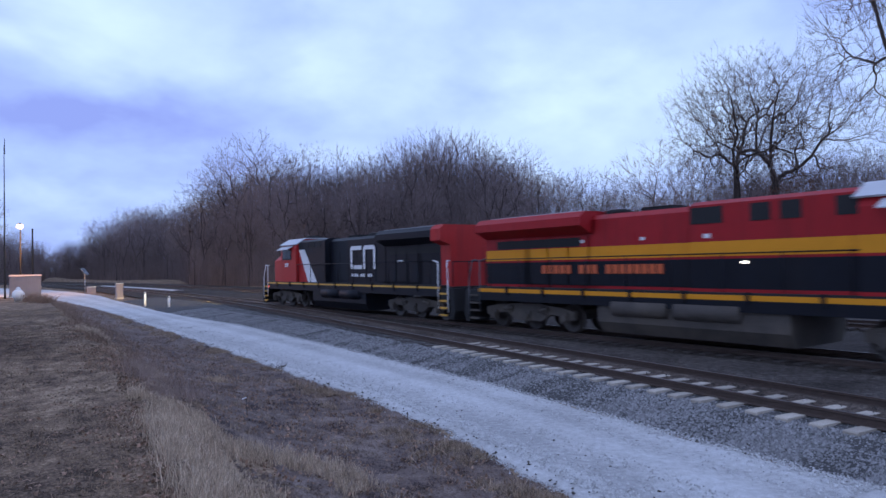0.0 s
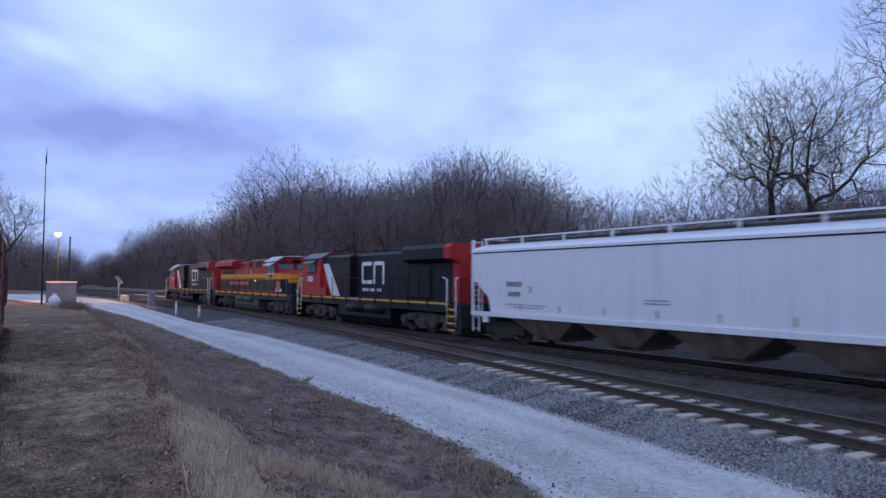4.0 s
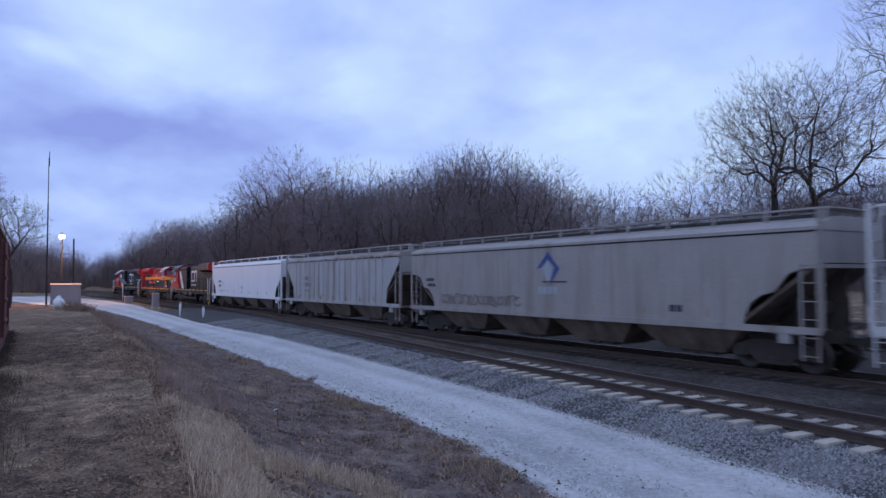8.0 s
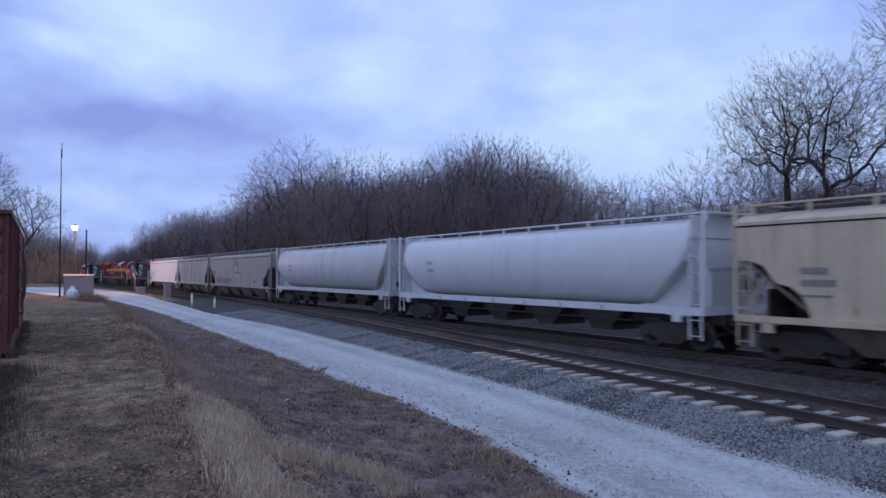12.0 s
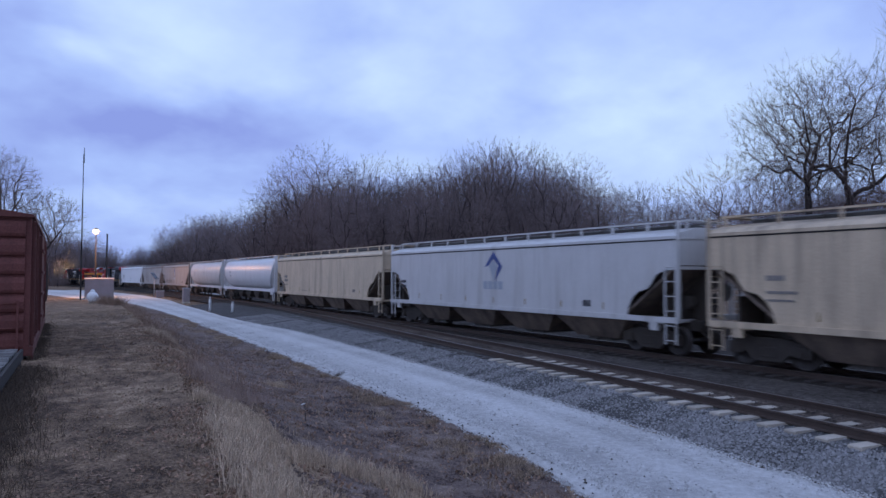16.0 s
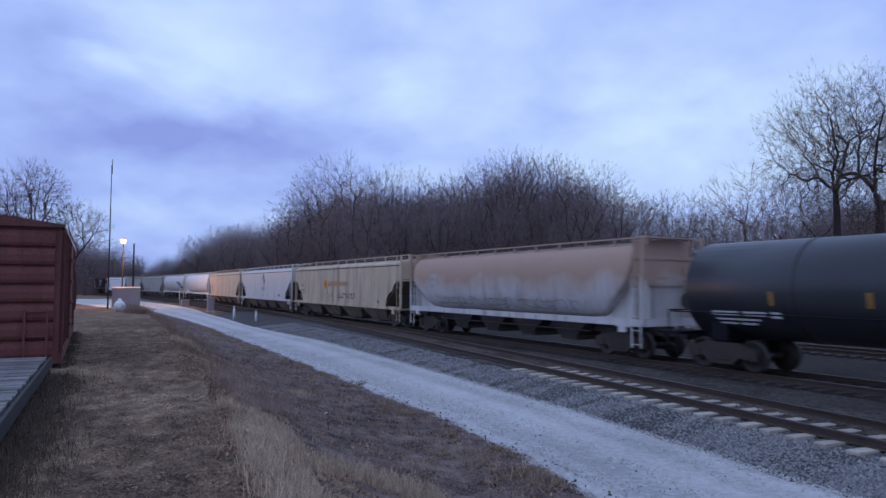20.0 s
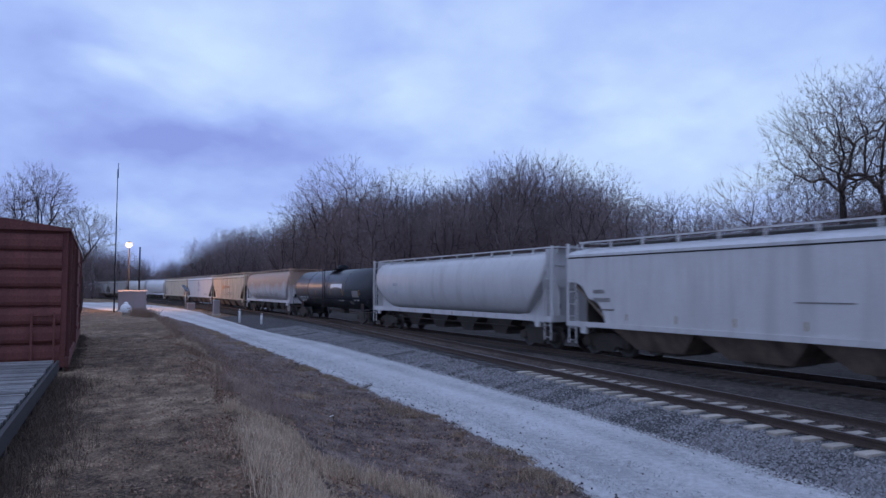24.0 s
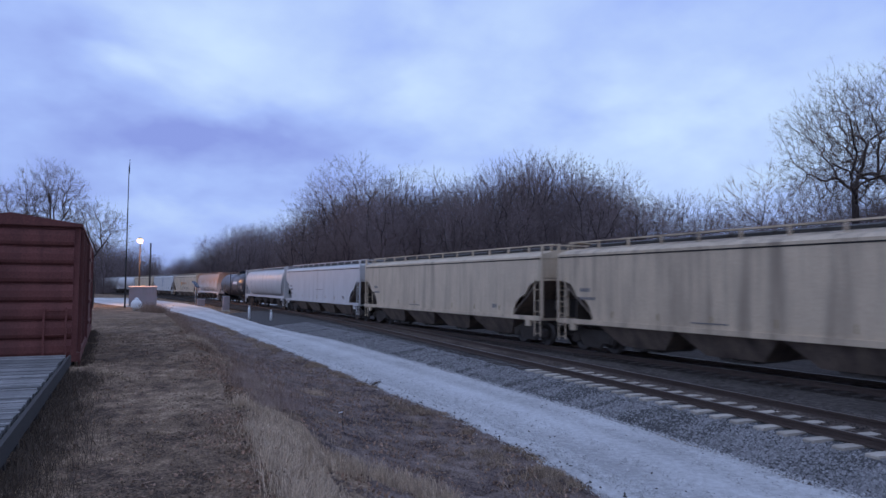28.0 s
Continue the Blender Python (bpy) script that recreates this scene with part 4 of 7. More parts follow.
def bulged_hopper(length, paint, label, group="freight cars of the train"):
    """A covered hopper car with a round, bulging shell and sloping shell ends between upright end frames."""
    car = tagged(new("hopper_car"), label, "freight car", group)
    half = length / 2 - 0.55
    sill, eave = 1.14, 3.72
    right = [(0.8, 1.28), (1.06, 1.42), (1.27, 1.66), (1.44, 2.0), (1.52, 2.35), (1.55, 2.75), (1.51, 3.2), (1.40, 3.6), (1.2, 3.86), (0.8, 4.02)]
    prof = [(x, z) for x, z in right] + [(-x, z) for x, z in right[::-1]]
    bm = B()
    rings = []
    for e, inset in ((-1, 0), (-1, 0.25), (1, 0.25), (1, 0)):
        ring = []
        for x, z in prof:
            k = max(0.0, (2.95 - z) / 1.65)
            y = e * (half - 0.5 - 1.8 * k ** 1.22 - inset)
            ring.append(bm.verts.new((x * (0.985 if inset == 0 else 1), y, z)))
        rings.append(ring)
    n = len(prof)
    for a, b in zip(rings, rings[1:]):
        for i in range(n):
            f = bm.faces.new((a[i], a[(i + 1) % n], b[(i + 1) % n], b[i]))
            f.smooth = True
    for ring in (rings[0][::-1], rings[-1]):  # the sloping ends, in level strips
        for i in range(n // 2 - 1):
            bm.faces.new((ring[i], ring[i + 1], ring[n - 2 - i], ring[n - 1 - i]))
    part("shell", bm, paint, car)
    bm = B()
    for s in (-1, 1):
        plate(bm, [(-half, sill), (half, sill), (half, sill + 0.21), (half - 0.4, sill + 0.24), (-half + 0.4, sill + 0.24), (-half, sill + 0.21)], s * 1.44 - 0.03, s * 1.44 + 0.03)
        for e in (-1, 1):
            box(bm, s * 1.44 - 0.05, s * 1.44 + 0.05, e * (half - 0.95) - 0.16, e * (half - 0.95) + 0.16, sill - 0.22, sill)
    part("side_sill", bm, paint, car)
    # triangular end sheets and corner posts
    for e in (-1, 1):
        for s in (-1, 1):
            bm = B()
            plate(bm, [(e * (half - 0.05), sill + 0.2), (e * (half - 0.05), 2.3), (e * (half - 0.46), 3.2), (e * (half - 0.8), 3.2), (e * (half - 2.75), sill + 0.2)], s * 1.02 - 0.015, s * 1.02 + 0.015)
            part("gusset", bm, paint, car)
        bm = B()
        box(bm, -1.35, 1.35, e * (half - 0.5) - 0.03, e * (half - 0.5) + 0.03, sill + 0.1, 4.1)
        box(bm, -1.35, 1.35, e * half - 0.04, e * half + 0.04, sill, sill + 0.26)
        part("end_sheet", bm, paint, car)
    for e in (-1, 1):
        bm = B()
        lathe(bm, (-0.85, e * (half - 0.47), 1.75), (0, e, 0), [(0, 0.2), (0.01, 0.2)], 14)
        part("hand_hole", bm, M_SHADOW, car)
        bm = B()
        box(bm, -1.38, 1.38, e * (half - 0.44) - 0.02, e * (half - 0.44) + 0.02, 3.42, 3.52)
        box(bm, -1.38, 1.38, e * (half - 0.44) - 0.02, e * (half - 0.44) + 0.02, 2.5, 2.6)
        part("end_stiffener", bm, paint, car)
    for s in (-1, 1):
        bm = B()
        pipe(bm, [(s * 1.1, -half + 3.0, 0.82), (s * 1.1, half - 3.0, 0.82)], 0.03)
        part("brake_pipe", bm, M_FREIGHT, car)
    running_boards(car, half, 4.18, 3.92, paint, 12, (0.75, 1.05))
    hatches(car, half - 1.8, 3.93, M_HATCH, 8)
    for k in range(4):
        bm = B()
        y = (-1.5 + k) * (2 * half - 6.5) / 4
        plate(bm, [(y - 1.35, 1.3), (y + 1.35, 1.3), (y + 0.5, 0.56), (y - 0.5, 0.56)], -0.85, 0.85)
        box(bm, -0.8, 0.8, y - 0.5, y + 0.5, 0.4, 0.565)
        part("outlet_gate", bm, M_FREIGHT, car)
    end_gear(car, half, paint, sill + 0.1, 4.2, 1.44)
    underframe(car, half)
    for e in (-1, 1):
        truck(car, e * (half - 1.55))
    reflectors(car, half - 3, 1.47, sill + 0.02, n=6, h=0.2)
    return car


def shell_x(z):
    return float(np.interp(z, (1.30, 1.42, 1.66, 2.0, 2.35, 2.75, 3.2, 3.6), (0.82, 1.06, 1.27, 1.44, 1.52, 1.55, 1.51, 1.40)))


def flat_x(z):
    return 1.54


def tank_car(length):
    car = tagged(new("tank_car"), "glossy black tank car with yellow strips and white placards", "freight car", "freight cars of the train")
    half = length / 2 - 0.55
    r, zc = 1.47, 2.40
    bm = B()
    h = half - 0.75
    lathe(bm, (0, 0, zc), (0, 1, 0), [(-h - 0.42, 0.25), (-h - 0.36, 0.75), (-h - 0.22, 1.15), (-h, r), (-h * 0.33, r), (h * 0.33, r), (h, r), (h + 0.22, 1.15), (h + 0.36, 0.75), (h + 0.42, 0.25)], 40)
    part("tank", bm, M_TANK, car)
    for y in (-h * 0.55, -0.25, 0.25, h * 0.55):
        bm = B()
        lathe(bm, (0, y, zc), (0, 1, 0), [(-0.05, r), (-0.05, r + 0.015), (0.05, r + 0.015), (0.05, r)], 40)
        part("band", bm, M_TANK, car)
    bm = B()
    lathe(bm, (0, 0, zc + r - 0.05), (0, 0, 1), [(0, 0.45), (0.32, 0.45), (0.34, 0.3), (0.42, 0.28), (0.44, 0.1)], 16)
    part("valve_housing", bm, M_BLACK, car)
    bm = B()
    box(bm, -1.0, 1.0, -1.1, 1.1, zc + r + 0.02, zc + r + 0.06)
    for sx in (-1.0, 1.0):
        for sy in (-1.1, 0, 1.1):
            tube(bm, (sx, sy, zc + r), (sx, sy, zc + r + 0.5), 0.02, seg=5)
        pipe(bm, [(sx, -1.1, zc + r + 0.5), (sx, 1.1, zc + r + 0.5)], 0.02)
    part("top_platform", bm, M_BLACK, car)
    for s in (-1, 1):
        ladder(car, s * (r + 0.08), 0, 1.0, zc + r, 0.45, M_BLACK, 9)
        bm = B()
        pipe(bm, [(s * 1.47, -half + 0.2, 1.72), (s * 1.47, half - 0.2, 1.72)], 0.022)
        part("handrail", bm, M_BLACK, car)
    for e in (-1, 1):
        bm = B()
        box(bm, -1.45, 1.45, e * half - 0.45, e * half + 0.45, 1.0, 1.1)
        box(bm, -0.35, 0.35, e * (half - 1.2) - 1.0, e * (half - 1.2) + 1.0, 0.72, 1.1)
        box(bm, -1.1, 1.1, e * (half - 1.7) - 0.3, e * (half - 1.7) + 0.3, 0.9, 1.6)
        part("end_platform", bm, M_BLACK, car)
        bm = B()
        pipe(bm, [(-1.4, e * half, 1.1), (-1.4, e * half, 1.75), (1.4, e * half, 1.75), (1.4, e * half, 1.1)], 0.022)
        part("end_railing", bm, M_BLACK, car)
        for s in (-1, 1):
            ladder(car, s * 1.45, e * (half - 0.2), 0.4, 1.1, 0.4, M_BLACK, 3, name="step")
        truck(car, e * (half - 1.7))
    bm = B()
    tube(bm, (0, -0.5, 0.85), (0, -0.5, 1.15), 0.3, seg=12)
    box(bm, -0.2, 0.2, -0.9, -0.1, 0.6, 0.85)
    part("bottom_outlet", bm, M_RUNGEAR, car)
    couplers(car, half + 0.45)
    tx = lambda z: math.sqrt(max(0.01, (r + 0.02) ** 2 - (z - zc) ** 2))
    for side in (-1, 1):
        bm = B()
        cuts = np.linspace(1.385, 3.785, 9)
        for k in range(8):  # a white panel over an arched foot
            a, b = cuts[k], cuts[k + 1]
            foot = lambda y: 2.44 + 0.10 * (1 - ((y - 2.585) / 1.2) ** 2)
            for f0, f1 in ((0, 0.5), (0.5, 1)):
                pts = [(a, foot(a) + (2.78 - foot(a)) * f0), (b, foot(b) + (2.78 - foot(b)) * f0), (b, foot(b) + (2.78 - foot(b)) * f1), (a, foot(a) + (2.78 - foot(a)) * f1)]
                bm.faces.new([bm.verts.new((side * tx(z), side * y, z)) for y, z in pts])
        part("placard", bm, M_WHITEP, car, "white arched placard")
        for y, z, w, hh in ((-6.98, 1.66, 0.95, 0.13), (-5.9, 1.66, 0.75, 0.13), (-5.0, 1.62, 0.3, 0.18), (-6.9, 1.52, 1.5, 0.06), (-6.8, 1.40, 0.6, 0.06), (-6.1, 1.40, 0.55, 0.06), (4.8, 1.38, 0.6, 0.22), (2.68, 1.57, 0.5, 0.05), (3.26, 1.57, 0.5, 0.05), (5.78, 1.62, 0.45, 0.1), (6.36, 1.62, 0.5, 0.1)):
            bm = B()
            bm.faces.new([bm.verts.new((side * tx(zz), side * yy, zz)) for yy, zz in ((y, z), (y + w, z), (y + w, z + hh), (y, z + hh))])
            part("placard", bm, M_FADED if hh > 0.2 else M_WHITEP, car)
        bm = B()
        for z0, z1 in ((1.86, 2.02), (2.02, 2.18), (2.18, 2.3)):
            bm.faces.new([bm.verts.new((side * tx(zz), side * yy, zz)) for yy, zz in ((5.78, z0), (6.98, z0), (6.98, z1), (5.78, z1))])
        part("placard", bm, M_FADED, car, "grey data placard")
        for y in (-4.97, -2.32, 1.13, 3.83, 7.08):
            bm = B()
            bm.faces.new([bm.verts.new((side * tx(zz), side * yy, zz)) for yy, zz in ((y, 1.98), (y + 0.12, 1.98), (y + 0.12, 2.36), (y, 2.36))])
            part("reflective_strip", bm, M_STRIP, car)
    return car


# ------------------------------------------------------------------ locomotives
def loco_truck(parent, y):
    """A three-axle locomotive truck."""
    bm = B()
    for s in (-1, 1):
        plate(bm, [(-2.35, 0.5), (-2.35, 0.78), (-1.9, 0.86), (-0.6, 0.98), (0.6, 0.98), (1.9, 0.86), (2.35, 0.78), (2.35, 0.5), (2.0, 0.42), (1.7, 0.6), (1.1, 0.6), (0.75, 0.36), (-0.75, 0.36), (-1.1, 0.6), (-1.7, 0.6), (-2.0, 0.42)], s * 1.08 - 0.09, s * 1.08 + 0.09)
    box(bm, -1.0, 1.0, -0.3, 0.3, 0.55, 1.0)
    box(bm, -1.0, 1.0, -2.1, -1.95, 0.5, 0.8)
    box(bm, -1.0, 1.0, 1.95, 2.1, 0.5, 0.8)
    t = part("truck", bm, M_RUNGEAR, parent, at=pose(0, y, 0))
    for dy in (-1.9, 0.0, 1.9):
        KEYED_WHEELS.append((part("wheelset", WHEELSET_BIG, None, t, at=pose(0, dy, 0.51)), 0.51))
        for s in (-1, 1):
            bm = B()
            box(bm, s * 1.17 - 0.07, s * 1.17 + 0.07, dy - 0.19, dy + 0.19, 0.34, 0.72)
            tube(bm, (s * 1.22, dy, 0.52), (s * 1.3, dy, 0.52), 0.13, seg=12)
            part("journal_box", bm, M_RUNGEAR, t)
    for s in (-1, 1):
        for dy in (-0.95, 0.95):
            bm = B()
            lathe(bm, (s * 1.1, dy, 0.62), (0, 0, 1), [(0, 0.13), (0.06, 0.15), (0.12, 0.12), (0.18, 0.15), (0.24, 0.12), (0.3, 0.14)], 10)
            tube(bm, (s * 1.2, dy - 0.3, 0.75), (s * 1.2, dy + 0.2, 0.82), 0.09, seg=10)
            part("spring", bm, M_RUNGEAR, t)
    return t


def handrails(parent, pts, material, r=0.022, name="handrail"):
    bm = B()
    pipe(bm, pts, r, 6)
    return part(name, bm, material, parent)


def locomotive(length, livery, label, number, old=False):
    """A six-axle road engine: y = ahead, cab in front."""
    eng = tagged(new("locomotive"), label, "locomotive", "engines of the train")
    half = length / 2 - 0.45
    deck, W = 1.57, 1.50
    # frame, tank, steps
    bm = B()
    box(bm, -W, W, -half + 0.9, half - 0.9, deck - 0.06, deck)
    box(bm, -1.25, 1.25, -half + 0.3, half - 0.3, 1.08, deck - 0.06)
    part("underframe", bm, M_SHADOW, eng)
    for s in (-1, 1):
        for mat_, z0, z1, out in livery["stripes"]:
            bm = B()
            box(bm, s * (W - 0.03 + out) - 0.03, s * (W - 0.03 + out) + 0.03, -half + 0.9, half - 0.9, z0, z1)
            part("side_sill", bm, mat_, eng)
        for k in range(9):
            bm = B()
            y = -half + 2.6 + (2 * half - 5.2) * k / 8
            box(bm, s * (W + 0.008) - 0.05, s * (W + 0.008) + 0.05, y - 0.05, y + 0.05, deck - 0.3, deck + 0.02)
            part("stanchion_foot", bm, M_BLACK, eng)
    bm = B()
    prism(bm, ((-1.42, 1.1), (-1.42, 0.55), (-1.2, 0.2), (1.2, 0.2), (1.42, 0.55), (1.42, 1.1)), -3.3, 3.0)
    part("fuel_tank", bm, livery["tank"], eng)
    for s in (-1, 1):
        for y0, y1, r in ((-2.7, -0.6, 0.27), (-0.4, 1.7, 0.27)):
            bm = B()
            lathe(bm, (s * 1.34, y0, 1.0), (0, 1, 0), [(0, 0.1), (0.05, r), (y1 - y0 - 0.05, r), (y1 - y0, 0.1)], 14)
            part("air_reservoir", bm, livery["tank"], eng)
    for y in (half - 3.35, -half + 3.35):
        loco_truck(eng, y)
    # pilots with steps
    for e in (-1, 1):
        bm = B()
        plate(bm, [(e * (half - 0.9), 1.45), (e * half, 1.45), (e * (half + 0.12), 0.5), (e * (half - 0.02), 0.16), (e * (half - 0.2), 0.16), (e * (half - 0.2), 1.0), (e * (half - 0.9), 1.0)], -1.45, 1.45)
        part("pilot", bm, M_SHADOW, eng)
        for s in (-1, 1):
            for k in range(4):
                bm = B()
                z = 0.3 + 0.3 * k
                box(bm, s * 1.3 - 0.2, s * 1.3 + 0.2, e * (half - 0.62) - 0.28, e * (half - 0.62) + 0.28, z, z + 0.035)
                st = part("step", bm, M_SHADOW, eng)
                bm = B()
                box(bm, s * 1.49 - 0.02, s * 1.49 + 0.02, e * (half - 0.62) - 0.26, e * (half - 0.62) + 0.26, z - 0.01, z + 0.07)
                part("step_edge", bm, livery["steps"], st, "painted step edge")
            rail_m = livery["rails"]
            yy = e * (half - 0.28)
            handrails(eng, [(s * 1.5, yy, 0.45), (s * 1.5, yy, deck + 0.25), (s * 1.42, yy - e * 0.15, deck + 1.05), (s * 1.2, yy - e * 0.25, deck + 1.05)], rail_m, 0.026, "grab_rail")
            yy = e * (half - 0.98)
            handrails(eng, [(s * 1.5, yy, 0.6), (s * 1.5, yy, deck + 1.0), (s * 1.5, yy - e * 0.35, deck + 1.08)], rail_m, 0.026, "grab_rail")
        bm = B()
        pipe(bm, [(-1.35, e * (half - 0.1), deck), (-1.35, e * (half - 0.1), deck + 1.0), (-0.5, e * (half - 0.1), deck + 1.0), (-0.5, e * (half - 0.1), deck)], 0.022)
        part("end_railing", bm, M_BLACK, eng)
        bm = B()
        pipe(bm, [(1.35, e * (half - 0.1), deck), (1.35, e * (half - 0.1), deck + 1.0), (0.5, e * (half - 0.1), deck + 1.0), (0.5, e * (half - 0.1), deck)], 0.022)
        part("end_railing", bm, M_BLACK, eng)
        for x in (-0.75, 0.75):
            bm = B()
            tube(bm, (x, e * (half + 0.05), 1.2), (x, e * (half + 0.12), 1.2), 0.07, seg=10)
            part("ditch_light", bm, M_LAMPW if livery.get("lit") == e else M_GLASS, eng)
    couplers(eng, half + 0.45)
    for s in (-1, 1):
        pts = [(s * 1.46, -half + 1.3, deck + 1.05), (s * 1.46, half - 5.6, deck + 1.05)]
        handrails(eng, pts, M_BLACK, 0.02)
        for k in range(9):
            y = -half + 1.6 + (2 * half - 7.4) * k / 8
            handrails(eng, [(s * 1.46, y, deck), (s * 1.46, y, deck + 1.05)], M_BLACK, 0.018, "stanchion")
    # long hood
    cab_front, cab_back = half - 3.3 if not old else half - 1.35, half - 5.6 if not old else half - 4.05
    HX = 0.95
    rear = -half + 0.75
    rad = rear + (5.6 if not old else 4.4)
    splits = sorted({deck, *[z for z in livery["bands"] if z > deck], 3.86})
    right = [(HX, z) for z in splits] + [(HX - 0.22, 4.02)]
    prof = right + [(-x, z) for x, z in right[::-1]]
    def paint(bm, pick):
        mats, bm_faces = livery["mats"], bm.faces
        for f in bm_faces:
            c = f.calc_center_median()
            f.material_index = mats.index(pick(c))
        return bm
    bm = B()
    prism(bm, prof, rear + 2.2, rad + 0.2)
    prism(bm, prof, rad, cab_back + 0.02)
    part("long_hood", paint(bm, livery["pick"]), livery["mats"], eng)
    # equipment cabinets behind the cab, wider than the hood
    zr = livery["cabinet"]
    right = [(1.3, z) for z in splits if z < zr] + [(1.3, zr), (1.0, zr + 0.12)]
    bm = B()
    prism(bm, right + [(-x, z) for x, z in right[::-1]], cab_back - livery["cab_len"], cab_back)
    part("equipment_cabinet", paint(bm, livery["pick"]), livery["mats"], eng)
    for s in (-1, 1):
        for y, wide in livery.get("louvres") or [(cab_back - livery["cab_len"] + 0.5 + k * (livery["cab_len"] - 0.9) / 3.2, 0.62) for k in range(4)]:
            bm = B()
            box(bm, s * 1.3 - 0.02, s * 1.3 + 0.02, y, y + wide, zr - 0.52 if len(livery["bands"]) else 3.6, zr - 0.06)
            lv = part("louvre", bm, M_SHADOW, eng)
        for k in range(11):
            y = rear + 2.6 + k * 0.98
            if y > cab_back - livery["cab_len"] - 0.6:
                break
            bm = B()
            zz = [deck + 0.12] + [z for z in splits if deck + 0.12 < z < 3.35] + [3.35]
            for za, zb in zip(zz, zz[1:]):
                box(bm, s * HX - 0.012, s * HX + 0.012, y, y + 0.86, za, zb)
            part("hood_door", paint(bm, livery["pick"]), livery["mats"], eng)
    # radiator section with its overhanging wings
    bm = B()
    right = [(HX, deck)] + [(HX, z) for z in splits if deck < z < 3.3] + ([(HX, 3.3), (1.5, 3.5), (1.5, 3.98), (1.3, 4.16)] if old else [(HX, 3.4), (1.5, 3.68), (1.5, 3.96), (1.25, 4.16)])
    prism(bm, right + [(-x, z) for x, z in right[::-1]], rear, rad)
    part("radiator_cab", paint(bm, livery["pick_rear"]), livery["mats"], eng)
    bm = B()
    for s in (-1, 1):
        box(bm, s * HX - 0.02, s * HX + 0.02, rear + 0.7, rad - 0.5, 2.99, 3.3)
    part("radiator_screen", bm, M_SHADOW, eng)
    bm = B()
    box(bm, -1.15, 1.15, rear + 0.5, rad - 0.3, 4.15, 4.19)
    part("radiator_top", bm, livery["roof"], eng)
    bm = B()
    lathe(bm, (0, cab_back - livery["cab_len"] - 3.6, 4.0), (0, 0, 1), [(0, 0.45), (0.16, 0.45), (0.2, 0.3)], 12)
    part("exhaust_stack", bm, M_SHADOW, eng)
    bm = B()
    box(bm, -0.4, 0.4, cab_back - livery["cab_len"] - 2.4, cab_back - livery["cab_len"] - 1.2, 3.98, 4.16)
    part("blower_box", bm, M_SHADOW, eng)
    # cab
    CX = 1.5
    zroof = 4.18
    right = [(CX, deck)] + [(CX, z) for z in splits if deck < z < 3.6] + [(CX, 3.62), (CX - 0.12, 3.88), (0.9, zroof), (0.35, zroof + 0.03)]
    bm = B()
    prism(bm, right + [(-x, z) for x, z in right[::-1]], cab_back, cab_front)
    part("cab", paint(bm, livery["pick_cab"]), livery["mats"], eng)
    bm = B()
    prism(bm, ((-CX - 0.06, 3.84), (-0.9, zroof + 0.03), (-0.35, zroof + 0.06), (0.35, zroof + 0.06), (0.9, zroof + 0.03), (CX + 0.06, 3.84), (CX + 0.02, 3.8), (0.88, zroof), (-0.88, zroof), (-CX - 0.02, 3.8)), cab_back - 0.1, cab_front + 0.12)
    part("cab_roof", bm, livery["roof"], eng, "pale sun-bleached cab roof" if livery["roof"] is M_ROOFW else "")
    for s in (-1, 1):
        bm = B()
        box(bm, s * (CX + 0.004) - 0.02, s * (CX + 0.004) + 0.02, cab_back + 0.68, cab_back + 2.05, 2.92, 3.56)
        w = part("window", bm, M_WHITEP if livery["window_frame"] else M_SHADOW, eng)
        for a, b in ((0.73, 1.33), (1.40, 2.0)):
            bm = B()
            box(bm, s * (CX + 0.03) - 0.008, s * (CX + 0.03) + 0.008, cab_back + a, cab_back + b, 2.99, 3.51)
            part("pane", bm, M_GLASS, w)
        bm = B()
        prism(bm, ((s * (CX - 0.02), 3.72), (s * (CX + 0.34), 3.52), (s * (CX + 0.34), 3.55), (s * (CX - 0.02), 3.76)), cab_back + 0.5, cab_back + 2.2)
        part("sunshade", bm, livery["roof"], eng)
    # nose
    nf = half - 0.75
    if old:
        bm = B()
        for x, y0, y1 in ((1.40, cab_front, nf), (0.98, nf, half - 0.2)):
            right = [(x, deck), (x, 2.98), (x - 0.15, 3.1)]
            prism(bm, right + [(-x, z) for x, z in right[::-1]], y0, y1)
        for s in (-1, 1):
            box(bm, s * 1.47 - 0.04, s * 1.47 + 0.04, cab_back - 0.9, nf, deck - 0.02, 2.05)
    else:
        bm = B()
        zs = [deck] + sorted([z for z in splits if deck < z < 2.97] + [1.75, 2.05, 2.3]) + ([] if 2.96 in splits else [2.9])
        back = [(1.42, z) for z in zs] + [(1.05, 3.22)]
        ring = lambda y, k, drop: [bm.verts.new((sx * x * k, y, z - (drop if z > 3.0 else drop * 0.35 if z > 2.85 else 0))) for sx, row in ((1, back), (-1, back[::-1])) for x, z in row]
        r1, r2, r2b, r3 = ring(cab_front, 1.045, -0.05), ring(half - 2.15, 1.03, 0.04), ring(half - 1.5, 0.84, 0.12), ring(half - 0.95, 0.52, 0.26)
        n = len(r1)
        for a, b in ((r1, r2), (r2, r2b), (r2b, r3)):
            for i in range(n):
                bm.faces.new((a[i], a[(i + 1) % n], b[(i + 1) % n], b[i]))
        bm.faces.new(r1[::-1])
        bm.faces.new(r3)
    part("nose", paint(bm, livery["pick_nose"]), livery["mats"], eng)
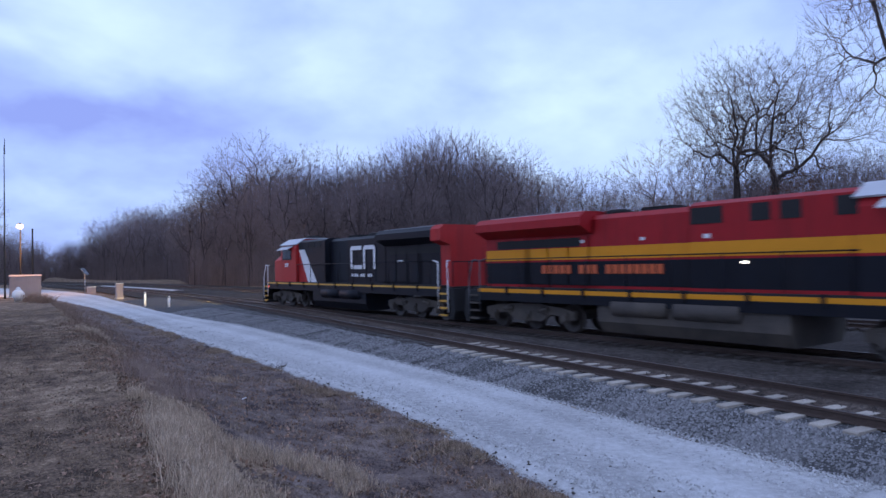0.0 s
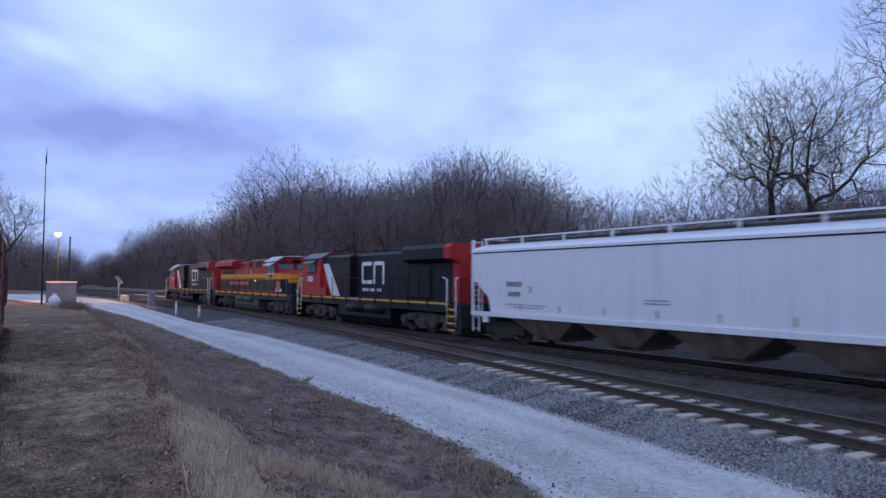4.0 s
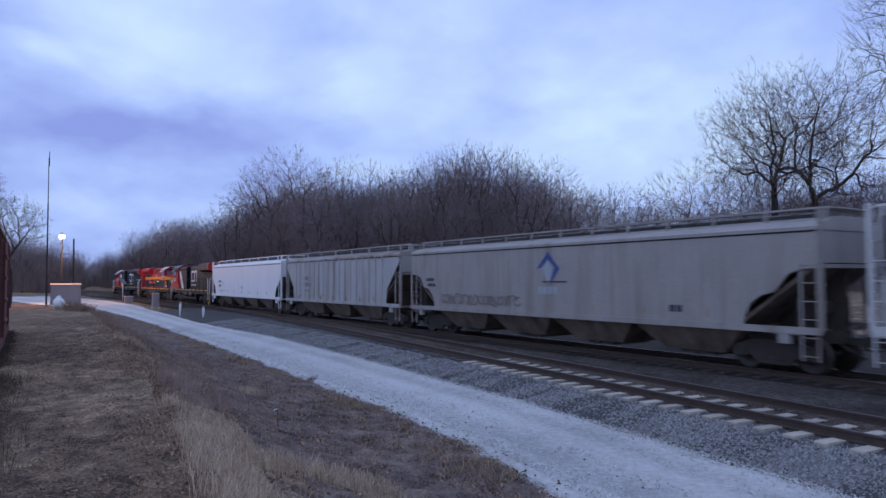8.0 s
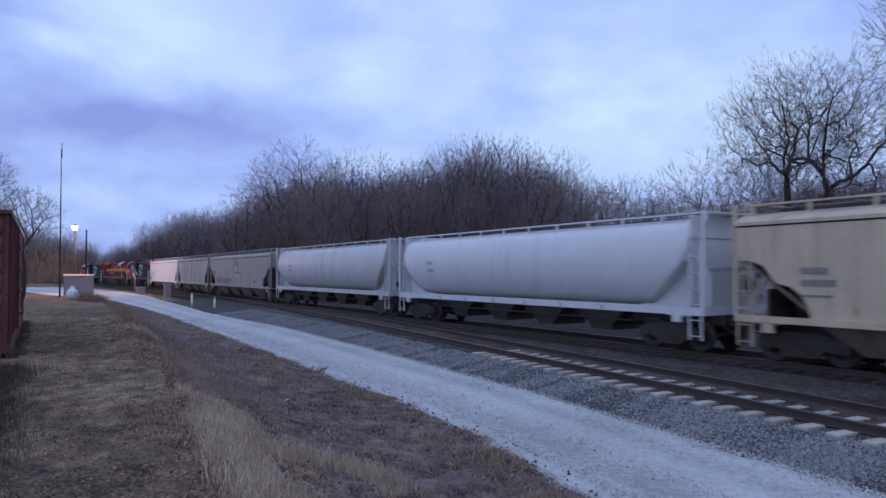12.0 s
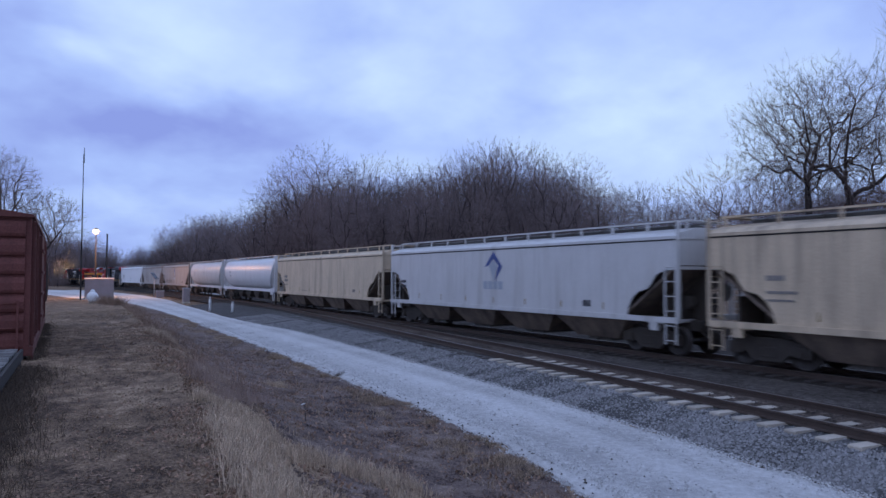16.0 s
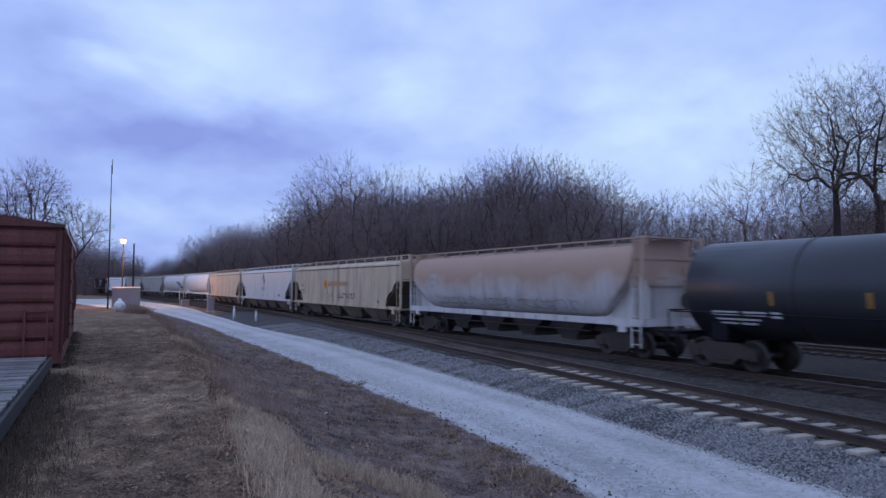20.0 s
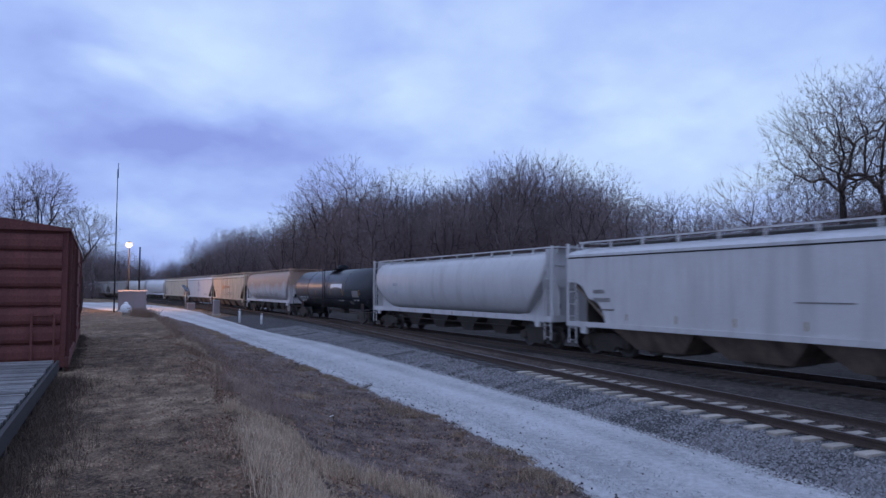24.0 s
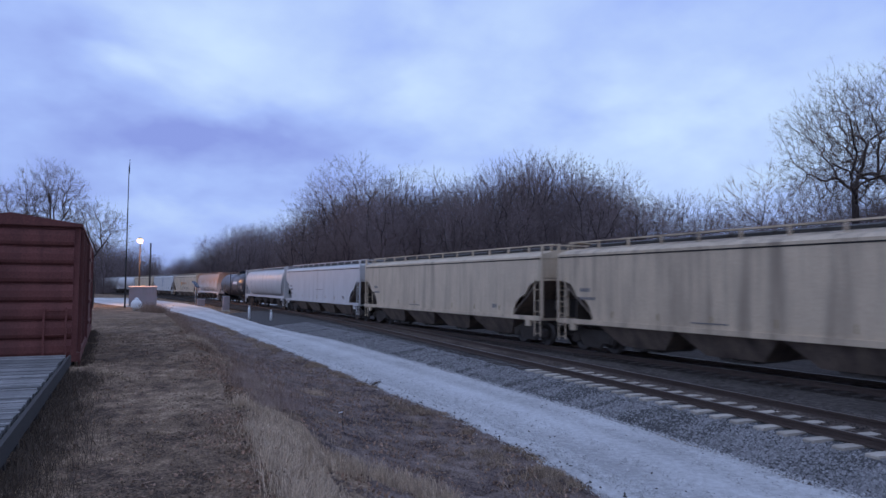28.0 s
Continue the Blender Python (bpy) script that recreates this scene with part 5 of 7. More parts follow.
    for x0, x1 in ((-1.25, -0.12), (0.12, 1.25)):
        bm = B()
        box(bm, x0, x1, cab_front - 0.02, cab_front + 0.025, 3.06, 3.62)
        part("windshield", bm, M_GLASS if old else M_SCREEN, eng)
    for x in (-0.13, 0.13):
        bm = B()
        tube(bm, (x, cab_front, 3.85), (x, cab_front + 0.34, 3.85), 0.11, seg=12, caps=False)
        hs = part("headlight", bm, M_SHADOW, eng)
        bm = B()
        tube(bm, (x, cab_front, 3.85), (x, cab_front + 0.03, 3.85), 0.1, seg=12)
        part("lens", bm, M_BEAM if livery.get("beam") else M_GLASS, hs)
    for x in (-0.85, 0.85):
        bm = B()
        box(bm, x - 0.25, x + 0.25, cab_front - 0.02, cab_front + 0.06, 3.7, 3.9)
        part("number_box", bm, M_SHADOW, eng)
    bm = B()
    for x in (-0.25, 0, 0.25):
        tube(bm, (x, cab_back + 0.5, zroof + 0.15), (x, cab_back + 1.0, zroof + 0.15), 0.06, 0.1, seg=8)
    box(bm, -0.35, 0.35, cab_back + 0.4, cab_back + 0.7, zroof, zroof + 0.1)
    part("air_horn", bm, M_SHADOW, eng)
    numerals(eng, number, cab_back + livery["num_at"][0], livery["num_at"][1], livery["num_at"][2], CX, livery["num"], bold=0.012)
    eng["cab_back"], eng["rear"], eng["half"] = cab_back, rear, half
    return eng


def orange_black_engine(length, label, number, old):
    C, K, Wt = M_ORED, M_BLACK, M_WHITEP
    liv = dict(tank=M_BLACK, rails=Wt, roof=M_DARKROOF if old else M_ROOFW, bands=[], mats=[K, C, Wt], cabinet=3.86 if old else 3.95,
               cab_len=3.8 if old else 3.6, stripes=[(M_BLACK, 1.1, 1.43, 0), (M_YELLOW, 1.43, 1.52, 0.006)], window_frame=False, num=Wt, steps=M_YELLOW,
               num_at=(1.6, 2.42, 0.46) if old else (1.4, 2.5, 0.3), pick=lambda c: K, lit=0, beam=not old)
    liv["pick_rear"] = lambda c: K
    liv["pick_cab"] = lambda c: C
    liv["pick_nose"] = lambda c: C
    e = locomotive(length, liv, label, number, old)
    cb, rear = e["cab_back"], e["rear"]
    # red rear end, white slanting flash behind the cab
    bm = B()
    prism(bm, ((-0.99, 1.5), (0.99, 1.5), (0.99, 3.3), (1.53, 3.5), (1.53, 3.99), (1.32, 4.18), (-1.32, 4.18), (-1.53, 3.99), (-1.53, 3.5), (-0.99, 3.3)), rear - 0.03, rear + (0.5 if old else 0.7))
    part("rear_end", bm, C, e, "orange-red rear end sheet")
    for s in (-1, 1):
        bm = B()
        x = 1.3
        plate(bm, [(cb - 0.02, 3.5), (cb - 0.85, 3.5), (cb - 2.55, 1.52), (cb - 1.35, 1.52)], s * x - 0.0, s * (x + 0.012))
        part("flash", bm, Wt, e, "white slanting flash")
        bm = B()
        plate(bm, [(cb, 3.5), (cb - 0.02, 3.5), (cb - 1.35, 1.52), (cb, 1.52)], s * x, s * (x + 0.010))
        part("panel", bm, C, e, "orange-red triangular panel")
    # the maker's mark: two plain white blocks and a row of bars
    hx = lambda z: 0.985
    m = -0.85 if old else 0.9
    k = 0.86
    r = lambda y0, y1, z0, z1: [(y0, z0 + 0.15), (y0 + 0.15, z0), (y1 - 0.15, z0), (y1, z0 + 0.15), (y1, z1 - 0.15), (y1 - 0.15, z1), (y0 + 0.15, z1), (y0, z1 - 0.15)]
    z0 = 2.3
    w, t, top = 1.5 * k, 0.21, z0 + 1.22
    bracket = [[(m, z0 + 0.14), (m + 0.14, z0), (m + t, z0), (m + t, top), (m + 0.14, top), (m, top - 0.14)], [(m + t, z0), (m + w, z0), (m + w, z0 + t), (m + t, z0 + t)], [(m + t, top - t), (m + w - 0.06, top - t), (m + w - 0.06, top), (m + t, top)]]
    a, b = m + w + 0.12, m + 2 * w + 0.1
    arch = [[(a, z0), (a + t, z0), (a + t, top), (a + 0.14, top), (a, top - 0.14)], [(a + t, top - t), (b - t, top - t), (b - t, top), (a + t, top)], [(b - t, z0), (b, z0), (b, top - 0.14), (b - 0.14, top), (b - t, top)]]
    for pieces in (bracket, arch):
        for side in (-1, 1):
            bm = B()
            for poly in pieces:
                bm.faces.new([bm.verts.new((side * 0.999, side * y, z)) for y, z in poly])
            part("emblem", bm, Wt, e)
    bars(e, [(-m - 0.1, z0 - 0.4, 0.9 * k, 0.16), (-m - 1.25 * k, z0 - 0.4, 0.6 * k, 0.16), (-m - 2.2 * k, z0 - 0.4, 0.55 * k, 0.16)], hx, Wt, "painted_marking", 0.014)
    if not old:
        bars(e, [(-m + 4.2 - 9.0, 2.6, 0.5, 0.1)], hx, Wt, "painted_marking", 0.014)
    for s in (-1, 1) if not old else ():
        bm = B()
        box(bm, s * 1.52 - 0.01, s * 1.52 + 0.01, e["half"] - 1.25, e["half"] - 1.15, 1.2, 1.27)
        part("marker_lamp", bm, M_LAMPR, e)
    return e


def red_yellow_engine(length, label, number):
    R, Y, K = M_DEEPRED, M_GOLD, M_BLACK
    liv = dict(tank=M_RUNGEAR, rails=M_DARKROOF, roof=M_ROOFW, bands=[1.66, 2.48, 2.55, 2.96], mats=[R, Y, K], cabinet=3.98, cab_len=4.6,
               stripes=[(M_BLACK, 1.06, 1.37, 0), (M_GOLD, 1.37, 1.51, 0.006)], window_frame=True, num=M_BLACK, steps=M_RUNGEAR, num_at=(1.3, 2.62, 0.34), lit=0, louvres=((0.14, 0.99), (1.94, 0.54), (2.75, 0.53), (4.1, 0.53)))
    def pick(c):
        z = c.z
        return R if z > 2.96 else Y if z > 2.55 else R if z > 2.48 else K if z > 1.66 else R
    liv["pick"] = liv["pick_cab"] = pick
    liv["pick_rear"] = lambda c: R if abs(c.x) < 0.1 and c.z > 2.4 else pick(c)
    liv["pick_nose"] = lambda c: R if c.z > 2.93 else (Y if c.z > (2.53 if c.y < length / 2 - 1.9 else 2.2 if c.y < length / 2 - 1.45 else 1.9) else K)
    e = locomotive(length, liv, label, number, False)
    cb, half, rear = e["cab_back"], e["half"], e["rear"]
    hx = lambda z: 1.3
    # round-cornered orange emblem on the cab, lettering bars on the hood
    cx = lambda z: 1.5
    y = half - 2.6
    shape(e, [(p + y, q) for p, q in ((-0.38, 1.78), (-0.24, 1.68), (0.24, 1.68), (0.38, 1.78), (0.38, 2.34), (0.24, 2.42), (-0.24, 2.42), (-0.38, 2.34))], cx, M_EMBLEM, "emblem", 0.014, sides=(1,))
    shape(e, [(-p - y, q) for p, q in ((-0.38, 1.78), (-0.24, 1.68), (0.24, 1.68), (0.38, 1.78), (0.38, 2.34), (0.24, 2.42), (-0.24, 2.42), (-0.38, 2.34))], cx, M_EMBLEM, "emblem", 0.014, sides=(-1,))
    bars(e, [(6.3, 2.07, 1.5, 0.29), (4.5, 2.07, 0.9, 0.29), (3.3, 2.07, 2.3, 0.29)], lambda z: 0.985, M_EMBLEM, "painted_marking", 0.014)
    for s in (-1, 1):
        for yy in (1.69,):
            bm = B()
            box(bm, s * 1.32 - 0.01, s * 1.32 + 0.01, yy, yy + 0.14, 2.35, 2.41)
            part("step_light", bm, M_LAMPW, e)
    for s in (-1, 1):  # pale plates under the emblem and small white placards on the hood
        for y, z, w, h in ((7.15, 1.67, 1.15, 0.2), (-1.9, 3.1, 0.16, 0.1), (0.55, 3.06, 0.2, 0.12), (-4.4, 3.1, 0.14, 0.1)):
            bm = B()
            x = 1.49 if y > 5 else 1.31 if y > 0 else 0.97
            box(bm, s * x - 0.02, s * x + 0.02, y, y + w, z, z + h)
            part("placard", bm, M_WHITEP, e)
    bm = B()
    for x in (-0.8, 0.8):
        tube(bm, (x, half - 0.7, 1.75), (x, half - 0.62, 1.75), 0.09, seg=10)
    part("ditch_light", bm, M_WHITEP, e)
    return e


# ------------------------------------------------------------------ the train
SPEED = 10.77
GAPS = (20.2, -2.3, -23.75, -43.95, -64.31, -81.67, -102.58, -122.33, -141.88, -162.74, -183.45, -205.25, -223.95, -242.25, -261.82, -282.51, -303.7, -324.4)
TRAIN = []


def build_train():
    L = [a - b for a, b in zip(GAPS, GAPS[1:])]
    cars = []
    cars.append((orange_black_engine(L[0], "black diesel engine with orange-red cab and white flash", "2879", False), 0))
    cars.append((red_yellow_engine(L[1], "red, yellow and black diesel engine running backwards", "4783"), 180))
    cars.append((orange_black_engine(L[2], "black older diesel engine with orange-red square cab", "2028", True), 0))
    c = straight_hopper(L[3], M_HOPWHITE, "clean white covered hopper car", posts=9, slant=True)
    bars(c, [(7.3, 2.28, 0.95, 0.19), (7.2, 1.9, 0.75, 0.19)], flat_x, M_FADED)
    bars(c, [(5.95, 2.05, 0.2, 0.25), (7.3, 1.58, 1.1, 0.04), (6.1, 1.57, 1.1, 0.04), (6.9, 1.48, 1.7, 0.035), (0.5, 1.9, 1.0, 0.04), (0.5, 1.8, 1.0, 0.04)], flat_x, M_PALEBLUE)
    cars.append((c, 0))
    c = straight_hopper(L[4], M_HOPRIB, "grey ribbed covered hopper car with rust stains", bays=3, ribs=17, posts=8)
    bars(c, [(4.8, 2.45, 1.0, 0.25), (4.8, 2.05, 1.2, 0.25), (4.8, 1.75, 0.8, 0.08)], lambda z: 1.55, M_FADED)
    cars.append((c, 0))
    c = straight_hopper(L[5], M_HOPGREY, "dirty grey covered hopper car with blue diamond emblem and graffiti")
    leaf(c, 0.0, 2.85, 0.62)
    bars(c, [(0.55, 1.92, 1.1, 0.28)], flat_x, M_PALEBLUE)
    bars(c, [(8.5, 2.4, 0.7, 0.14), (8.4, 2.15, 0.7, 0.14), (0.3, 2.35, 1.3, 0.05), (-5.4, 1.5, 0.5, 0.2)], flat_x, M_INK)
    scribble(c, -7.2, -1.6, 1.36, 1.86, 51, 19, flat_x, M_GRAFF, 0.028)
    scribble(c, -6.9, -2.2, 1.4, 1.8, 52, 13, flat_x, M_FADED, 0.02)
    cars.append((c, 0))
    c = bulged_hopper(L[6], M_HOPBLUE, "pale grey round-sided covered hopper car with a sooty waist")
    bars(c, [(6.3, 2.75, 0.6, 0.15), (6.3, 2.45, 0.6, 0.15), (0.5, 2.8, 1.3, 0.06)], shell_x, M_GHOST)
    cars.append((c, 0))
    c = bulged_hopper(L[7], M_HOPSHELL, "pale blue-grey round-sided covered hopper car")
    bars(c, [(6.3, 2.75, 0.55, 0.16), (6.2, 2.4, 0.55, 0.16)], shell_x, M_GHOST)
    cars.append((c, 0))
    c = straight_hopper(L[8], M_HOPBEIGE, "beige covered hopper car streaked with dust")
    bars(c, [(8.0, 2.35, 0.7, 0.17), (8.0, 2.05, 0.9, 0.17), (8.0, 1.78, 0.8, 0.06), (4.0, 1.42, 1.3, 0.03), (-5.6, 1.5, 0.4, 0.16)], flat_x, M_FADED)
    cars.append((c, 0))
    c = straight_hopper(L[9], M_HOPBLUE, "pale grey covered hopper car with a blue diamond emblem")
    leaf(c, 0.0, 2.9, 0.66)
    bars(c, [(0.75, 1.95, 1.5, 0.34)], flat_x, M_PALEBLUE)
    bars(c, [(8.6, 2.15, 0.6, 0.14), (8.6, 1.9, 0.6, 0.14), (-5.6, 1.45, 0.42, 0.22)], flat_x, M_INK)
    cars.append((c, 0))
    c = straight_hopper(L[10], M_HOPTAN, "soot-streaked beige covered hopper car with orange sun emblem and graffiti")
    sun_poly = lambda r: [(-2.65 + r * math.cos(k * math.tau / 16), 2.55 + r * math.sin(k * math.tau / 16)) for k in range(16)]
    shape(c, sun_poly(0.36), flat_x, M_GOLD, "emblem", 0.012)
    shape(c, [(-2.77, 2.4), (-2.53, 2.4), (-2.53, 2.72), (-2.77, 2.72)], flat_x, M_REDDEC, "emblem", 0.016)
    bars(c, [(2.05, 2.42, 2.15, 0.34), (-0.15, 2.45, 1.8, 0.28)], flat_x, M_ORANGE, "painted_marking")
    bars(c, [(8.5, 2.4, 0.55, 0.14), (8.5, 2.05, 0.9, 0.08), (8.5, 1.85, 0.8, 0.06), (-7.0, 1.4, 0.4, 0.14)], flat_x, M_FADED)
    scribble(c, 0.0, 3.3, 1.56, 1.96, 53, 10, flat_x, M_SPRAY, 0.035)
    outline(c, [(-2.2, 1.95), (-1.65, 1.25), (-1.1, 1.95), (-1.3, 1.95), (-1.65, 1.6), (-2.0, 1.95)], 0.07, flat_x, M_SPRAY, "graffiti")
    cars.append((c, 0))
    c = bulged_hopper(L[11], M_HOPRUST, "pale grey round-sided covered hopper car with a rust-washed flank")
    bars(c, [(6.4, 2.75, 0.7, 0.14), (6.4, 2.4, 0.7, 0.16)], shell_x, M_GHOST)
    scribble(c, -5.8, 5.4, 1.52, 2.0, 54, 30, shell_x, M_FADED, 0.013)
    scribble(c, -5.8, 3.8, 1.58, 1.95, 55, 17, shell_x, M_SPRAY, 0.009)
    cars.append((c, 0))
    cars.append((tank_car(L[12]), 0))
    c = bulged_hopper(L[13], M_HOPBLUE, "clean pale grey round-sided covered hopper car")
    bars(c, [(6.0, 2.6, 0.6, 0.18), (5.9, 2.2, 0.5, 0.16)], shell_x, M_GHOST)
    cars.append((c, 0))
    c = straight_hopper(L[14], M_HOPBLUE, "light grey covered hopper car with worn stencils")
    bars(c, [(8.3, 2.3, 0.6, 0.14), (8.3, 2.0, 0.9, 0.15), (8.0, 1.7, 0.8, 0.06), (0.3, 2.1, 1.6, 0.04), (-6.2, 1.5, 0.4, 0.18)], flat_x, M_FADED)
    cars.append((c, 0))
    for k in (15, 16):
        c = straight_hopper(L[k], M_HOPBEIGE if k == 15 else M_HOPTAN, "beige covered hopper car with dusty streaks" if k == 15 else "dusty beige covered hopper car with dark stains")
        bars(c, [(8.4, 2.3, 0.6, 0.14), (8.4, 2.0, 0.9, 0.10), (3.0, 1.38, 1.4, 0.04), (-6.2, 1.5, 0.4, 0.18)], flat_x, M_FADED)
        cars.append((c, 0))
    for (ob, turn), a, b in zip(cars, GAPS, GAPS[1:]):
        TRAIN.append((ob, (a + b) / 2, turn))


def leaf(c, y, z, r):
    """A plain diamond in two blues on both flanks."""
    shape(c, [(y - r, z), (y, z + r), (y + r, z), (y + 0.1, z - r), (y + 0.35, z + 0.05), (y, z + 0.35), (y - 0.35, z + 0.05)], flat_x, M_BLUELOGO, "emblem")
    shape(c, [(y - 0.3, z + 0.02), (y, z + 0.3), (y + 0.28, z), (y + 0.02, z - r * 0.9)], flat_x, M_PALEBLUE, "emblem", 0.016)


build_train()


# ------------------------------------------------------------------ bare trees
def grow(seed, height, n, trunk_r, fork, env, shift=0.0, gnarl=0.08, twig=0.012, tuft=6, tuft_len=0.05, surface=0.42, droop=0.0, bark=None, coarse=False, spread=0.42, up=0.12, ragged=1.0):
    """A leafless tree: limbs that part again and again until they reach n twig ends, scattered in a rounded, uneven crown.
    fork: height of the first fork; env: the crown's middle, half width and half height, all as shares of the height."""
    rs = np.random.RandomState(seed)
    rnd = random.Random(seed)
    sets = {"trunk": ([], []), "crown": ([], [])}
    ez, ex, eh = (height * k for k in env)
    ends = []
    while len(ends) < n:
        d = Vector(rs.normal(size=3)).normalized()
        k = rs.uniform() ** surface * (1 + ragged * (0.28 * noise.noise(d * 2.3 + Vector((seed, 0, 0))) + 0.12 * noise.noise(d * 6 + Vector((0, seed, 0)))))
        p = (shift * height + d.x * ex * k, d.y * ex * k, ez + d.z * eh * k)
        if p[2] > height * (fork * 0.7 - droop) + 0.25 * math.hypot(p[0], p[1]) * (1 if droop == 0 else 0):
            ends.append(p)
    ends = np.array(ends)
    power = math.log(trunk_r * 0.8 / twig) / math.log(n)

    def limb(pts, radii, sides, kind):
        vs, fs = sets[kind]
        o = len(vs)
        for i, p in enumerate(pts):
            d = (pts[min(i + 1, len(pts) - 1)] - pts[max(i - 1, 0)]).normalized()
            u = d.orthogonal().normalized()
            w = d.cross(u)
            for k in range(sides):
                a = k * math.tau / sides
                vs.append(tuple(p + (u * math.cos(a) + w * math.sin(a)) * radii[i]))
        for i in range(len(pts) - 1):
            for k in range(sides if sides > 2 else 1):
                k2 = (k + 1) % sides
                fs.append((o + i * sides + k, o + i * sides + k2, o + (i + 1) * sides + k2, o + (i + 1) * sides + k))

    def sliver(p, q, r):
        vs, fs = sets["crown"]
        o = len(vs)
        d = q - p
        u = d.orthogonal().normalized()
        u.rotate(Matrix.Rotation(rnd.uniform(0, math.tau), 3, d.normalized()))
        vs += [tuple(p - u * r), tuple(p + u * r), tuple(q)]
        fs.append((o, o + 1, o + 2))

    def wobble(k):
        return Vector((rnd.gauss(0, k), rnd.gauss(0, k), rnd.gauss(0, k)))

    def bent(p, d, q, r0, r1, count):
        """A limb from p, setting off along d, that swings over to q."""
        l = (q - p).length
        segs = 5 if count > n * 0.02 else (3 if count > 5 else (2 if count > 2 else 1))
        sides = 8 if r0 > 0.12 else (5 if r0 > 0.05 else (3 if count > 6 else 2))
        if coarse:
            sides, segs = (3 if r0 > 0.035 else 2), min(segs, 3)
        mid = p + d * l * 0.45 + wobble(gnarl * l * 0.5)
        pts = []
        for i in range(segs + 1):
            t = i / segs
            pts.append(p * (1 - t) ** 2 + mid * 2 * t * (1 - t) + q * t * t + (wobble(gnarl * l / segs * 0.55) if 0 < i < segs else Vector()))
        limb(pts, [r0 + (r1 - r0) * i / segs for i in range(segs + 1)], sides, "trunk" if count > n * 0.03 else "crown")
        return (pts[-1] - pts[-2]).normalized()

    def spray(p, q):
        out = (q - Vector((shift * height, 0, ez * 0.75))).normalized()
        sliver(p, q, twig * 0.8)
        for k in range(tuft):
            a = p.lerp(q, rnd.uniform(0.25, 1.0))
            d = (out * 0.7 + (q - p).normalized() * 0.5 + wobble(spread) + Vector((0, 0, up + 0.05))).normalized()
            sliver(a, a + d * tuft_len * height * rnd.uniform(0.5, 1.3), twig * 0.42)

    def part_ways(p, d, idx):
        m = len(idx)
        if m == 1:
            spray(p, Vector(ends[idx[0]]))
            return
        away = ends[idx] - np.array(p)
        rel = away / np.linalg.norm(away, axis=1)[:, None]
        _, _, axes = np.linalg.svd(rel - rel.mean(0), full_matrices=False)
        order = np.argsort(rel @ axes[0])
        cut = min(m - 1, max(1, int(m * rnd.uniform(0.25, 0.75))))
        for group in (order[:cut], order[cut:]):
            g = idx[group]
            c = Vector(ends[g].mean(0))
            f = rnd.uniform(0.26, 0.46) if len(g) > 1 else rnd.uniform(0.3, 0.5)
            q = p + (c - p) * f + wobble(gnarl * 0.4 * (c - p).length)
            r0, r1 = twig * len(g) ** power, twig * max(1, len(g) * 0.72) ** power
            nd = bent(p, (d * 0.65 + (c - p).normalized() * 0.6 + Vector((0, 0, up))).normalized(), q, r0, r1, len(g))
            part_ways(q, nd, g)

    top = Vector((shift * height * 0.45 + rnd.uniform(-0.01, 0.01) * height, 0, fork * height))
    d = bent(Vector((0, 0, -0.4)), Vector((shift * 0.3, 0, 1)).normalized(), top, trunk_r * 1.25, trunk_r * 0.85, n)
    part_ways(top, d, np.arange(n))
    out = []
    for kind, material in (("trunk", M_BARK), ("crown", bark or M_TWIG)):
        me = bpy.data.meshes.new(kind)
        me.from_pydata(sets[kind][0], [], sets[kind][1])
        me.materials.append(material)
        me.shade_smooth()
        out.append(me)
    return out, max(v[2] for v in sets["crown"][0])


def plant(meshes, top, x, y, height, turn, label, group="", width=1.0):
    k = height / top
    t = tagged(new("bare_tree"), label, "tree", group)
    t.matrix_basis = Matrix.Translation((x, y, ground_z(x, y))) @ Matrix.Rotation(turn, 4, "Z") @ Matrix.Diagonal((k * width, k * width, k, 1))
    for n, me in zip(("trunk", "crown"), meshes):
        part(n, me, None, t)
    return t


def polar(az, d):
    """A place d metres off, az degrees to the right of the track line's forward axis."""
    return d * math.sin(radians(az)), d * math.cos(radians(az))


SKY_AZ = (-9, -6.1, -3.5, -1.6, -1.0, -0.4, 0.3, 1.6, 2.4, 3.7, 6.7, 7.8, 8.6, 10.7, 12.9, 14.3, 15.9, 18, 19.9, 22.7, 24.2, 27.4, 30.2, 35.7, 36.9, 38.7, 40.9, 42.3, 45, 51, 57, 72)
SKY_EL = (0.05, 0.053, 0.06, 0.044, 0.015, 0.025, 0.046, 0.052, 0.066, 0.08, 0.079, 0.084, 0.105, 0.128, 0.158, 0.166, 0.147, 0.14, 0.157, 0.145, 0.161, 0.181, 0.166, 0.161, 0.138, 0.113, 0.13, 0.105, 0.10, 0.10, 0.13, 0.14)
SKY_D = (210, 210, 210, 215, 300, 300, 260, 240, 225, 205, 195, 180, 130, 122, 112, 108, 106, 104, 102, 100, 99, 98, 98, 100, 101, 104, 110, 114, 118, 115, 100, 90)


